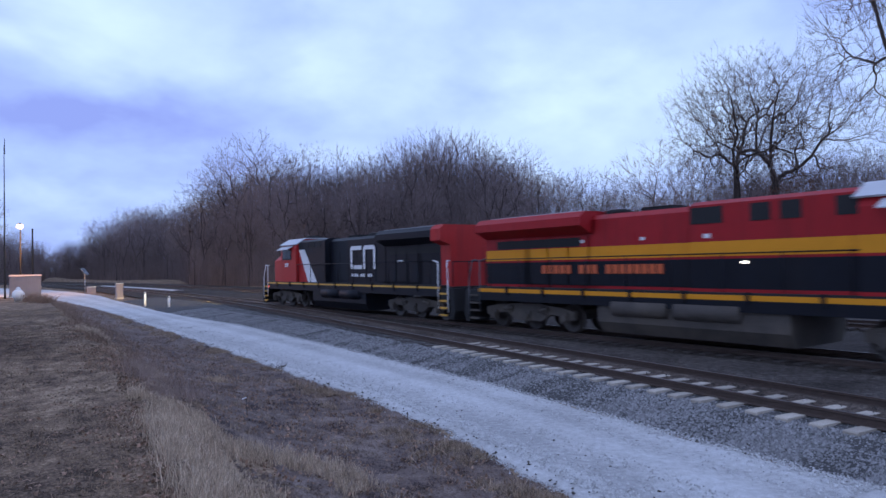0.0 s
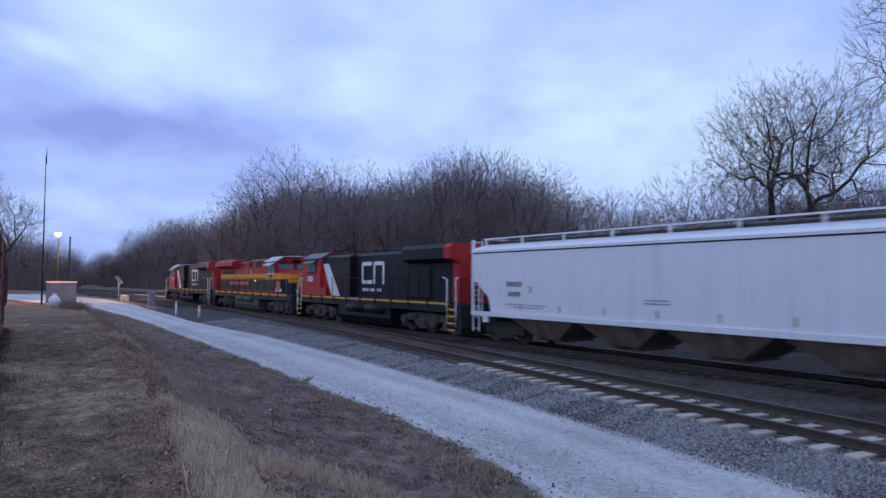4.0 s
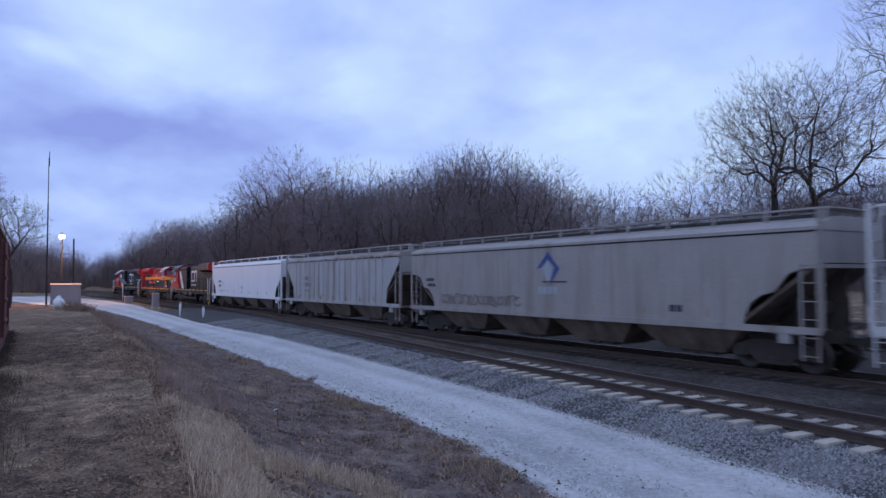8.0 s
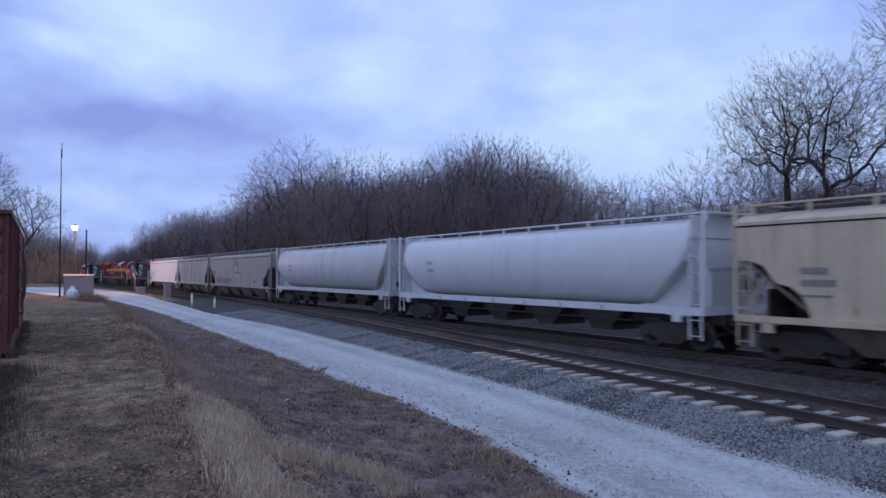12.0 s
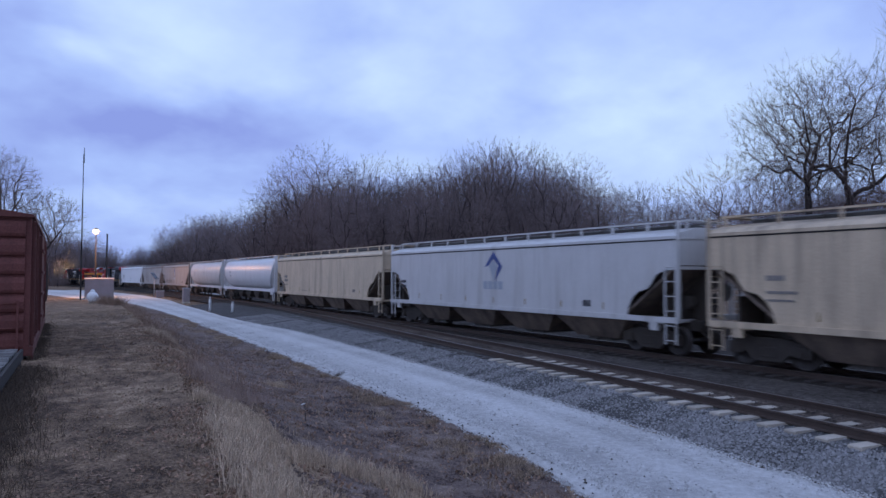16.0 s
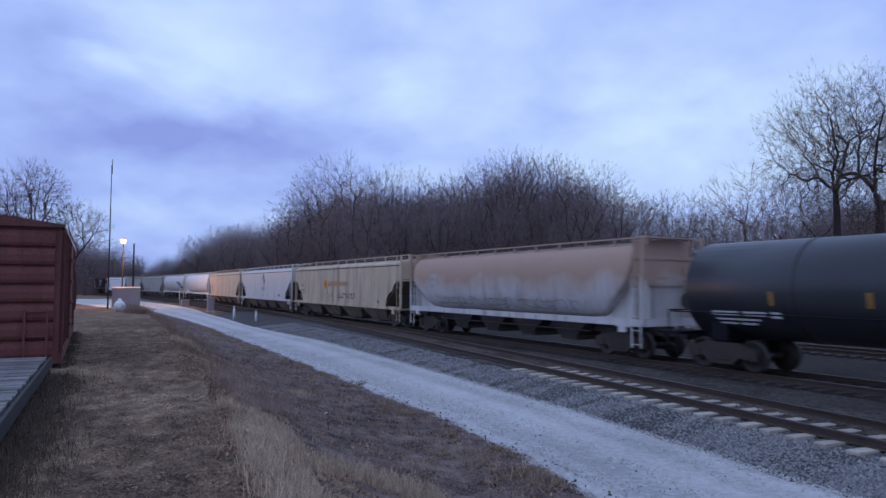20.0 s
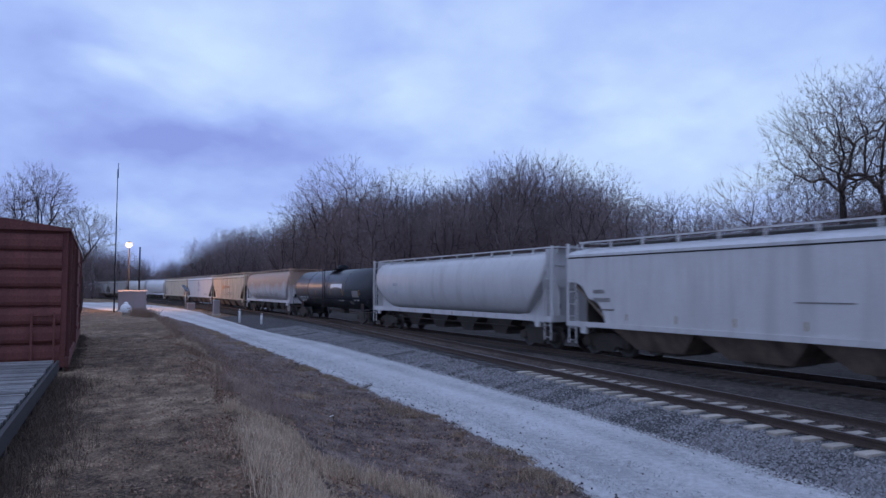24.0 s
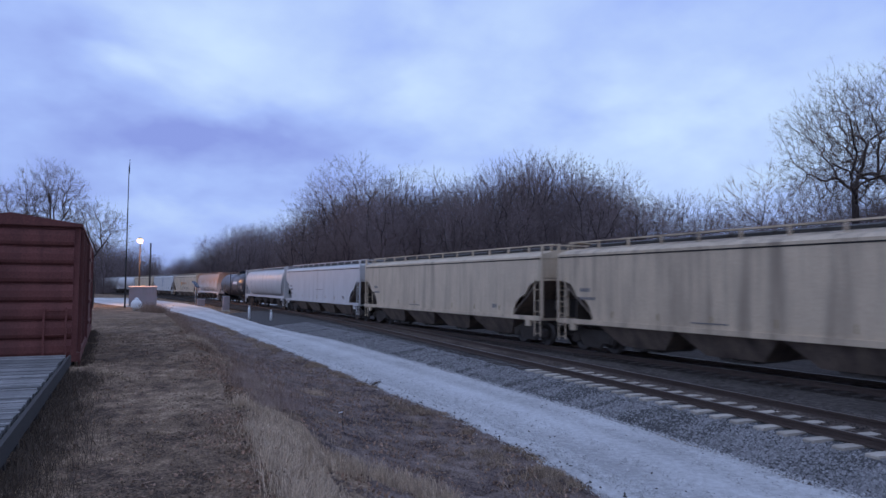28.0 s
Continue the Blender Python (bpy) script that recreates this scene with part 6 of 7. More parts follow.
def build_woods():
    # tall trees with rounded, upswept crowns, and slimmer ones between them
    broad = [grow(40 + k, 18, 1150, 0.25, 0.24 + 0.05 * (k % 3), (0.62 + 0.02 * (k % 2), 0.28 + 0.03 * (k % 4), 0.37), gnarl=0.018, twig=0.0095, tuft=12, tuft_len=0.024, coarse=True, spread=0.30, up=0.2, surface=0.34, ragged=0.45) for k in range(8)]
    slim = [grow(60 + k, 16, 450, 0.15, 0.28, (0.60, 0.19, 0.38), gnarl=0.025, twig=0.011, tuft=10, tuft_len=0.034, coarse=True, spread=0.22, up=0.42, surface=0.42) for k in range(4)]
    rnd = random.Random(9)
    for row, (dd, share, gap) in enumerate(((-3, 0.60, 3.6), (2, 0.84, 4.9), (9, 0.97, 4.9), (18, 1.0, 4.6), (30, 1.0, 4.2))):
        az = (70 if row < 2 else 53) + 0.4 * row
        while az > -8.0:
            d = float(np.interp(az, SKY_AZ, SKY_D)) + dd + rnd.uniform(-2.5, 2.5)
            el = float(np.interp(az, SKY_AZ, SKY_EL))
            el = 0.5 * el + 0.5 * min(el, *[float(np.interp(az + k, SKY_AZ, SKY_EL)) for k in (-1.6, 1.6)])
            x, y = polar(az, d)
            h = (2.95 + el * (1.10 if az > 22 else 1.16) * d) * share * rnd.uniform(0.76, 1.08)
            if row == 0 or rnd.random() < 0.22:
                me, top = slim[rnd.randrange(4)]
            else:
                me, top = broad[rnd.randrange(8)]
            plant(me, top, x, y, max(3.0, h), rnd.uniform(0, 6.28), "leafless grey-brown tree in the woods beyond the tracks", "trees of the woods", rnd.uniform(0.9, 1.2))
            az -= math.degrees(gap / d) * rnd.uniform(0.7, 1.3)
    # the depth of the woods behind the single trees
    plain = [grow(80 + k, 18, 300, 0.22, 0.25, (0.60, 0.30 + 0.03 * k, 0.38), gnarl=0.025, twig=0.019, tuft=8, tuft_len=0.034, coarse=True, spread=0.28, up=0.25, surface=0.4, ragged=0.5) for k in range(3)]
    heaps = []
    for me, top in plain:
        co, tri = [], []
        for m in me:
            at = len(co)
            co += [tuple(v.co) for v in m.vertices]
            tri += [[at + i for i in p.vertices] for p in m.polygons]
        heaps.append((np.array(co), tri, top))
    vs, fs = [], []
    for dd, gap in ((24, 3.4), (34, 3.0), (45, 2.8), (57, 2.8)):
        az = 69.0 + dd * 0.02
        while az > -8.0:
            d = float(np.interp(az, SKY_AZ, SKY_D)) + dd + rnd.uniform(-4, 4)
            el = min(float(np.interp(az + k, SKY_AZ, SKY_EL)) for k in (-1.6, 0, 1.6))
            x, y = polar(az, d)
            co, tri, top = heaps[rnd.randrange(3)]
            h = max(3.0, (2.9 + el * 1.10 * d) * rnd.uniform(0.84, 1.02) * (0.62 if 36.5 < az < 50 else 1))
            q, k = rnd.uniform(0, 6.28), h / top
            c, sn = math.cos(q) * k * rnd.uniform(0.95, 1.2), math.sin(q) * k * rnd.uniform(0.95, 1.2)
            o = len(vs)
            vs += np.stack([x + co[:, 0] * c - co[:, 1] * sn, y + co[:, 0] * sn + co[:, 1] * c, co[:, 2] * k - 0.3], 1).tolist()
            fs += [[o + i for i in f] for f in tri]
            az -= math.degrees(gap / d) * rnd.uniform(0.7, 1.3)
    tagged(raw("far_woods", vs, fs, M_FARTWIG), "dense leafless woods behind the first trees", "woods", kind="stuff")
    # brush and saplings that close the foot of the woods
    vs, fs = [], []
    for k in range(52000):
        a = rnd.uniform(-8, 71)
        d0 = float(np.interp(a, SKY_AZ, SKY_D))
        d = d0 + rnd.uniform(-6, 44)
        x, y = polar(a, d)
        top = 2.95 + float(np.interp(a, SKY_AZ, SKY_EL)) * d0
        h = (0.7 if 36.5 < a < 50 else 1) * (rnd.uniform(0.10, 0.36) if d < d0 + 8 or rnd.random() < 0.4 else rnd.uniform(0.3, 0.8)) * top
        z = ground_z(x, y) if k % 5 == 0 else -0.3
        w = rnd.uniform(0.012, 0.034) * d / 100
        lx, ly = rnd.gauss(0, 0.13) * h, rnd.gauss(0, 0.13) * h
        o = len(vs)
        vs += [(x - w, y, z), (x + w, y, z), (x, y + w, z), (x + lx, y + ly, z + h)]
        fs += [(o, o + 1, o + 3), (o + 1, o + 2, o + 3), (o + 2, o, o + 3)]
        for j in range(4):
            f = rnd.uniform(0.25, 0.9)
            bx, by, bz = x + lx * f, y + ly * f, z + h * f
            q = rnd.uniform(0, 6.28)
            l = h * rnd.uniform(0.12, 0.32)
            o = len(vs)
            vs += [(bx, by, bz - w * 0.6), (bx, by, bz + w * 0.6), (bx + l * math.cos(q), by + l * math.sin(q), bz + l * rnd.uniform(0.3, 1.2))]
            fs.append((o, o + 1, o + 2))
    ob = raw("brush", vs, fs, M_THICKET)
    tagged(ob, "tangled grey-brown brush and saplings under the woods", "brush", kind="stuff")


def build_big_trees():
    me, top = grow(3, 17, 2800, 0.25, 0.46, (0.66, 0.33, 0.34), shift=0.03, gnarl=0.15, up=0.34, twig=0.0075, tuft=10, tuft_len=0.028, spread=0.6, surface=0.5, droop=0.02, bark=M_OAKTWIG)
    x, y = polar(51.9, 56)
    plant(me, top, x, y, 19.4, 0.6, "spreading bare oak with dark crooked limbs")
    me, top = grow(8, 18, 3200, 0.31, 0.42, (0.62, 0.40, 0.37), shift=0.05, gnarl=0.15, up=0.34, twig=0.0075, tuft=10, tuft_len=0.028, spread=0.6, surface=0.5, droop=0.02, bark=M_OAKTWIG)
    x, y = polar(54.2, 57)
    oak = plant(me, top, x, y, 20.4, -1.0, "stout oak with thick forked limbs and a few clinging brown leaves")
    rnd = random.Random(77)
    vs, fs = [], []
    for cx, cy, cz, r in ((1.0, -1.6, 6.8, 1.5), (2.4, -0.6, 7.6, 1.3), (-0.3, 1.6, 6.2, 1.2), (0.4, 2.8, 7.4, 1.0)):
        for j in range(260):
            q = Vector((cx + rnd.gauss(0, r * 0.5), cy + rnd.gauss(0, r * 0.5), cz + rnd.gauss(0, r * 0.35)))
            u, w = Vector((rnd.gauss(0, 1), rnd.gauss(0, 1), rnd.gauss(0, 1))).normalized() * 0.07, Vector((rnd.gauss(0, 1), rnd.gauss(0, 1), rnd.gauss(0, 1))).normalized() * 0.05
            o = len(vs)
            vs += [tuple(q - u), tuple(q + w), tuple(q + u), tuple(q - w)]
            fs.append((o, o + 1, o + 2, o + 3))
    leaves = raw("dead_leaves", vs, fs, M_OAKLEAF, oak)
    tagged(leaves, "clinging dead brown oak leaves", kind="stuff")
    me, top = grow(21, 26, 900, 0.15, 0.40, (0.62, 0.13, 0.38), shift=0.07, gnarl=0.03, twig=0.012, tuft=7, tuft_len=0.04, surface=0.5, spread=0.3, up=0.55, bark=M_OAKTWIG)
    x, y = polar(63.6, 46)
    plant(me, top, x, y, 32.0, 2.06, "tall slender bare tree with upswept branches")
    me, top = grow(30, 9, 700, 0.10, 0.10, (0.56, 0.50, 0.44), shift=-0.05, gnarl=0.12, twig=0.012, tuft=8, tuft_len=0.08)
    for az, d, h, turn in ((47.3, 64, 13.6, 0.3), (50.0, 62, 12.0, 2.0), (43.5, 100, 13, 3.3)):
        x, y = polar(az, d)
        plant(me, top, x, y, h, turn, "low sprawling bare tree with many thin stems", "low trees by the oaks")
    for seed, az, d, h, env, label in ((17, -8.7, 88, 17.4, (0.70, 0.23, 0.28), "bare tree with a fine domed crown behind the boxcar"),
                                       (27, -6.0, 90, 13.4, (0.66, 0.32, 0.28), "low bare tree with a broad crown behind the boxcar"),
                                       (37, -11.2, 91, 15.0, (0.66, 0.32, 0.30), "bare tree with an airy rounded crown behind the boxcar")):
        me, top = grow(seed, 15, 1300, 0.22, 0.36, env, gnarl=0.10, twig=0.0105, tuft=9, tuft_len=0.032, spread=0.55, surface=0.42, bark=M_OAKTWIG)
        x, y = polar(az, d)
        plant(me, top, x, y, h, seed, label)


# ------------------------------------------------------------------ grass, stones
def blades(name, spots, hmin, hmax, w, material, label, category, seed, bend=0.35, per=1, short=False):
    rnd = random.Random(seed)
    vs, fs = [], []
    for x, y, k in spots:
        z = ground_z(x, y) + (0.02 if crest_x(y) + 0.9 < x < road_left(y) else -0.02)
        for _ in range(per):
            h = rnd.uniform(hmin, hmax) * k
            a = rnd.uniform(0, math.tau)
            px, py = x + rnd.gauss(0, 0.05), y + rnd.gauss(0, 0.05)
            cx, cy = math.cos(a) * w, math.sin(a) * w
            b = rnd.uniform(0.05, bend) * h
            q = rnd.uniform(0, math.tau)
            bx, by = math.cos(q) * b, math.sin(q) * b
            o = len(vs)
            if short:
                vs += [(px - cx, py - cy, z), (px + cx, py + cy, z), (px + bx, py + by, z + h * (1 - 0.3 * b / h))]
                fs.append((o, o + 1, o + 2))
                continue
            vs += [(px - cx, py - cy, z), (px + cx, py + cy, z), (px + cx * 0.7 + bx * 0.35, py + cy * 0.7 + by * 0.35, z + h * 0.6),
                   (px - cx * 0.7 + bx * 0.35, py - cy * 0.7 + by * 0.35, z + h * 0.6), (px + bx, py + by, z + h * (1 - 0.3 * b / h))]
            fs += [(o, o + 1, o + 2, o + 3), (o + 3, o + 2, o + 4)]
    ob = raw(name, vs, fs, material)
    tagged(ob, label, category, kind="stuff")


def build_grass():
    rnd = random.Random(12)
    lawn = []
    while len(lawn) < 100000:
        y = 3 + 42 * rnd.random() ** 2.2
        x = rnd.uniform(-5.5, 1.6) if y > 12 else rnd.uniform(-3.0, 1.6)
        if x > crest_x(y) + 0.5:
            continue
        if noise.noise((x * 0.8, y * 0.5, 9)) + noise.noise((x * 2.6, y * 1.1, 3)) < 0.0 and rnd.random() < 0.9:
            continue
        lawn.append((x, y, 0.8 + 0.012 * y))
    blades("lawn", lawn, 0.02, 0.075, 0.0055, M_GRASS, "short dead brown lawn grass", "grass", 1, bend=1.3, short=True)
    tall = []
    while len(tall) < 4300:
        y = 3.6 + 26 * rnd.random() ** 1.7
        u = rnd.random()
        x = crest_x(y) + rnd.gauss(0, 0.06) + u * (2.6 if y < 9 else 0.9)
        dense = noise.noise((x * 0.7, y * 0.5, 21)) + 0.35 * noise.noise((x * 2.6, y * 2.1, 5))
        if dense < (-0.30 + 0.34 * u if y < 11 else 0.22):
            continue
        tall.append((x, y, (0.75 + 0.6 * max(0, dense)) * (1.1 - 0.55 * u)))
    blades("tall_grass", tall, 0.05, 0.32, 0.0030, M_STRAW, "clumps of tall pale straw grass along the bank", "grass", 2, bend=0.95, per=10)
    # uncut blades in a darker brown that holds the shade by platform and boxcar
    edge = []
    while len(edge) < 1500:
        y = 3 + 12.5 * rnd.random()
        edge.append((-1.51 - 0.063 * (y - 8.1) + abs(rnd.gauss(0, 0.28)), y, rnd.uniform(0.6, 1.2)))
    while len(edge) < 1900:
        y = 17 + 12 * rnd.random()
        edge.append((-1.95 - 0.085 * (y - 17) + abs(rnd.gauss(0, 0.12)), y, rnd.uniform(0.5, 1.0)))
    blades("edge_grass", edge, 0.05, 0.24, 0.0032, M_EDGE, "uncut brown grass, coloured dark for the shade against the platform and boxcar", "grass", 5, bend=1.2, per=10)
    fringe = []
    while len(fringe) < 1500:
        y = 13 + 62 * rnd.random() ** 1.25
        x = crest_x(y) + 0.1 + abs(rnd.gauss(0.2, 0.9))
        if x < road_left(y) - 0.2 and noise.noise((x * 0.9, y * 0.5, 55)) + 0.5 * noise.noise((x * 3.1, y * 1.6, 5)) > 0.05:
            fringe.append((x, y, rnd.uniform(0.5, 1.1) * (1.0 if y < 50 else 1.5)))
    blades("bank_weeds", fringe, 0.06, 0.32, 0.005, M_BANKWEED, "withered red-brown weeds scattered down the bank", "weeds", 25, bend=0.9, per=7)
    weeds, tufts = [], []
    while len(weeds) < 3900:
        y = 4 + 60 * rnd.random() ** 1.5
        c, r = crest_x(y), road_left(y)
        x = rnd.uniform(c + 0.2, r + 0.05) if rnd.random() < 0.8 else r + rnd.gauss(-0.06, 0.12)
        if noise.noise((x * 0.8, y * 0.55, 33)) + 0.5 * noise.noise((x * 2.3, y * 1.7, 3)) < 0.1:
            continue
        weeds.append((x, y, 1.0 if x < r - 0.4 else 0.6))
    blades("weeds", weeds, 0.03, 0.14, 0.0045, M_WEED, "withered brown weeds on the ditch bank", "weeds", 3, bend=1.6, per=6, short=True)
    while len(tufts) < 2600:
        y = 4 + 50 * rnd.random() ** 1.5
        c, r = crest_x(y), road_left(y)
        x = r + 0.05 - abs(rnd.gauss(0, 0.6 if rnd.random() < 0.6 else 0.2)) if rnd.random() < 0.88 else rnd.uniform(c + 0.6, r)
        if x < c + 0.5 or noise.noise((x * 0.9, y * 0.7, 61)) + 0.6 * noise.noise((x * 3, y * 2.5, 7)) < 0.18:
            continue
        tufts.append((x, y, 1.0 if x < r - 0.25 else 0.6))
    blades("dry_tufts", tufts, 0.05, 0.19, 0.006, M_TUFT, "dull olive-tan tufts of dry grass by the road", "grass", 13, bend=1.2, per=9, short=True)
    litter = []
    while len(litter) < 17000:
        y = 4 + 24 * rnd.random() ** 1.7
        k = rnd.random()
        x = crest_x(y) + rnd.gauss(0.0, 0.3) if k < 0.42 else rnd.uniform(crest_x(y) + 0.5, road_left(y)) if k < 0.82 else rnd.uniform(-1.8, crest_x(y))
        if x > road_left(y) - 0.1 or noise.noise((x * 1.1, y * 0.9, 71)) < -0.15:
            continue
        litter.append((x, y, 1.0))
    blades("leaf_litter", litter, 0.02, 0.065, 0.018, M_LEAF, "scattered dead leaves in the grass", "leaves", 6, bend=2.2)
    scraps = []
    while len(scraps) < 12000:
        y = 3.5 + 24 * rnd.random() ** 1.7
        x = rnd.uniform(-2.4, crest_x(y) + 0.3)
        if noise.noise((x * 1.4, y * 0.7, 83)) + 0.5 * noise.noise((x * 4, y * 2, 8)) < -0.05:
            continue
        scraps.append((x, y, 1.0))
    blades("dark_leaf_scraps", scraps, 0.016, 0.05, 0.014, M_EDGE, "small dark rotted leaves trodden into the lawn", "leaves", 16, bend=2.4)
    # one dead shrub on the crest of the bank
    for k, (x, y, h) in enumerate(((1.35, 11.9, 0.62), (1.15, 13.4, 0.6), (1.2, 14.9, 0.5), (1.75, 12.4, 0.45))):
        vs, fs = [], []
        for j in range(480):
            a, t = rnd.uniform(0, math.tau), rnd.uniform(0.05, 0.75)
            p = Vector((rnd.gauss(0, 0.24), rnd.gauss(0, 0.34), -0.03))
            d = Vector((math.cos(a) * math.sin(t), math.sin(a) * math.sin(t), math.cos(t)))
            l = h * rnd.uniform(0.45, 1.1)
            m = p + d * l * 0.55
            q = m + (d + Vector((rnd.gauss(0, 0.3), rnd.gauss(0, 0.3), rnd.gauss(0, 0.2)))) * l * 0.45
            o = len(vs)
            w = 0.0024
            vs += [tuple(p + Vector((w, 0, 0))), tuple(p - Vector((w, 0, 0))), tuple(m + Vector((0, w * 0.7, 0))), tuple(m - Vector((0, w * 0.7, 0))), tuple(q)]
            fs += [(o, o + 1, o + 3, o + 2), (o + 2, o + 3, o + 4)]
        ob = raw("dead_shrub", vs, fs, M_SHRUB)
        ob.location = (x, y, ground_z(x, y))
        tagged(ob, "low dead shrub of tangled thin brown stems", "shrub", "dead shrubs")


def stones(name, spots, rmin, rmax, material, label, category, seed):
    rnd = random.Random(seed)
    vs, fs = [], []
    for x, y, z in spots:
        r = rnd.uniform(rmin, rmax)
        o = len(vs)
        a0 = rnd.uniform(0, 6.28)
        for k in range(4):
            a = a0 + k * math.tau / 4 + rnd.uniform(-0.35, 0.35)
            q = r * rnd.uniform(0.7, 1.2)
            vs.append((x + q * math.cos(a), y + q * math.sin(a), z - 0.3 * r + rnd.uniform(-0.2, 0.4) * r))
        vs.append((x + rnd.uniform(-0.4, 0.4) * r, y + rnd.uniform(-0.4, 0.4) * r, z + r * rnd.uniform(0.5, 0.9)))
        fs += [(o, o + 1, o + 4), (o + 1, o + 2, o + 4), (o + 2, o + 3, o + 4), (o + 3, o, o + 4)]
    ob = raw(name, vs, fs, material)
    tagged(ob, label, category, kind="stuff")


def ballast_z(x, y):
    a, b = min(road_right(y) - 0.1, siding_x(y) - 1.6), siding_x(y) + 1.5
    k = (x - a) / (b - a)
    return -0.45 + float(np.interp(k, (0, 0.1, 0.26, 0.34, 0.44, 0.5, 0.8, 0.85, 0.9, 1), (-0.04, 0.05, 0.15, 0.225, 0.262, 0.245, 0.245, 0.262, 0.27, 0.28)))


def build_stones():
    rnd = random.Random(4)
    spots = []
    while len(spots) < 60000:
        y = 5 + 45 * rnd.random() ** 1.5
        a, b = min(road_right(y) - 0.1, siding_x(y) - 1.6), siding_x(y) + 1.5
        x = rnd.uniform(a, b)
        if abs(x - siding_x(y)) < 0.76:
            continue
        zb = ballast_z(x, y)
        spots.append((x, y, zb - (0.025 if -0.21 < zb < -0.16 else 0.008)))
    stones("ballast_stones", spots, 0.026, 0.058, M_STONE, "loose grey ballast stones", "ballast", 6)
    spots = []
    while len(spots) < 6000:
        y = 5 + 40 * rnd.random() ** 1.6
        spots.append((rnd.uniform(siding_x(y) + 1.3, main_x(y) - 1.6), y, -0.185))
    while len(spots) < 11000:
        y, off = 5 + 40 * rnd.random() ** 1.6, rnd.uniform(-0.66, 0.66)
        spots.append((siding_x(y) + off, y, crib_z(off) - 0.012))
    stones("track_stones", spots, 0.022, 0.05, M_BALLAST_MID, "loose brown-grey stones between the tracks", "ballast", 9)
    spots = []
    while len(spots) < 24000:
        y = 5 + 40 * rnd.random() ** 1.6
        a, b = road_left(y), road_right(y)
        k = rnd.choice((rnd.gauss(0.03, 0.035), rnd.gauss(0.14, 0.05), rnd.gauss(0.52, 0.09), rnd.gauss(0.95, 0.06), rnd.random()))
        x = a + (b - a) * k
        spots.append((x, y, -0.375 if 0.08 < k < 0.95 else max(-0.44, ground_z(x, y) + 0.02)))
    stones("road_pebbles", spots, 0.008, 0.026, M_PEBBLE, "pale limestone pebbles on the road", "gravel", 7)
    spots = []
    while len(spots) < 12000:
        y = 4 + 30 * rnd.random() ** 1.5
        x = rnd.uniform(crest_x(y) + 0.8, road_left(y) + 0.1)
        if noise.noise((x * 1.3, y * 1.1, 91)) > -0.1:
            spots.append((x, y, ground_z(x, y) + 0.02))
    stones("dirt_clods", spots, 0.010, 0.042, M_DIRT, "crumbled clods of dark dirt in the ditch", "soil", 19)
    spots = []
    for k in range(1100):
        y = 5 + 45 * rnd.random() ** 1.3
        x = road_left(y) + rnd.gauss(0.1, 0.35) if rnd.random() < 0.6 else rnd.uniform(road_left(y), road_right(y) + 1)
        spots.append((x, y, -0.4 if x > road_left(y) else ground_z(x, y)))
    stones("dark_clods", spots, 0.010, 0.034, M_BALLAST_MID, "dark clods and stray stones along the road edge", "gravel", 8)


build_woods()
build_big_trees()
build_grass()
build_stones()


# ------------------------------------------------------------------ standing cars on the storage track
def dock_x(y):
    """The outer edge of the plank platform."""
    return -1.58 - 0.063 * (y - 8.1)


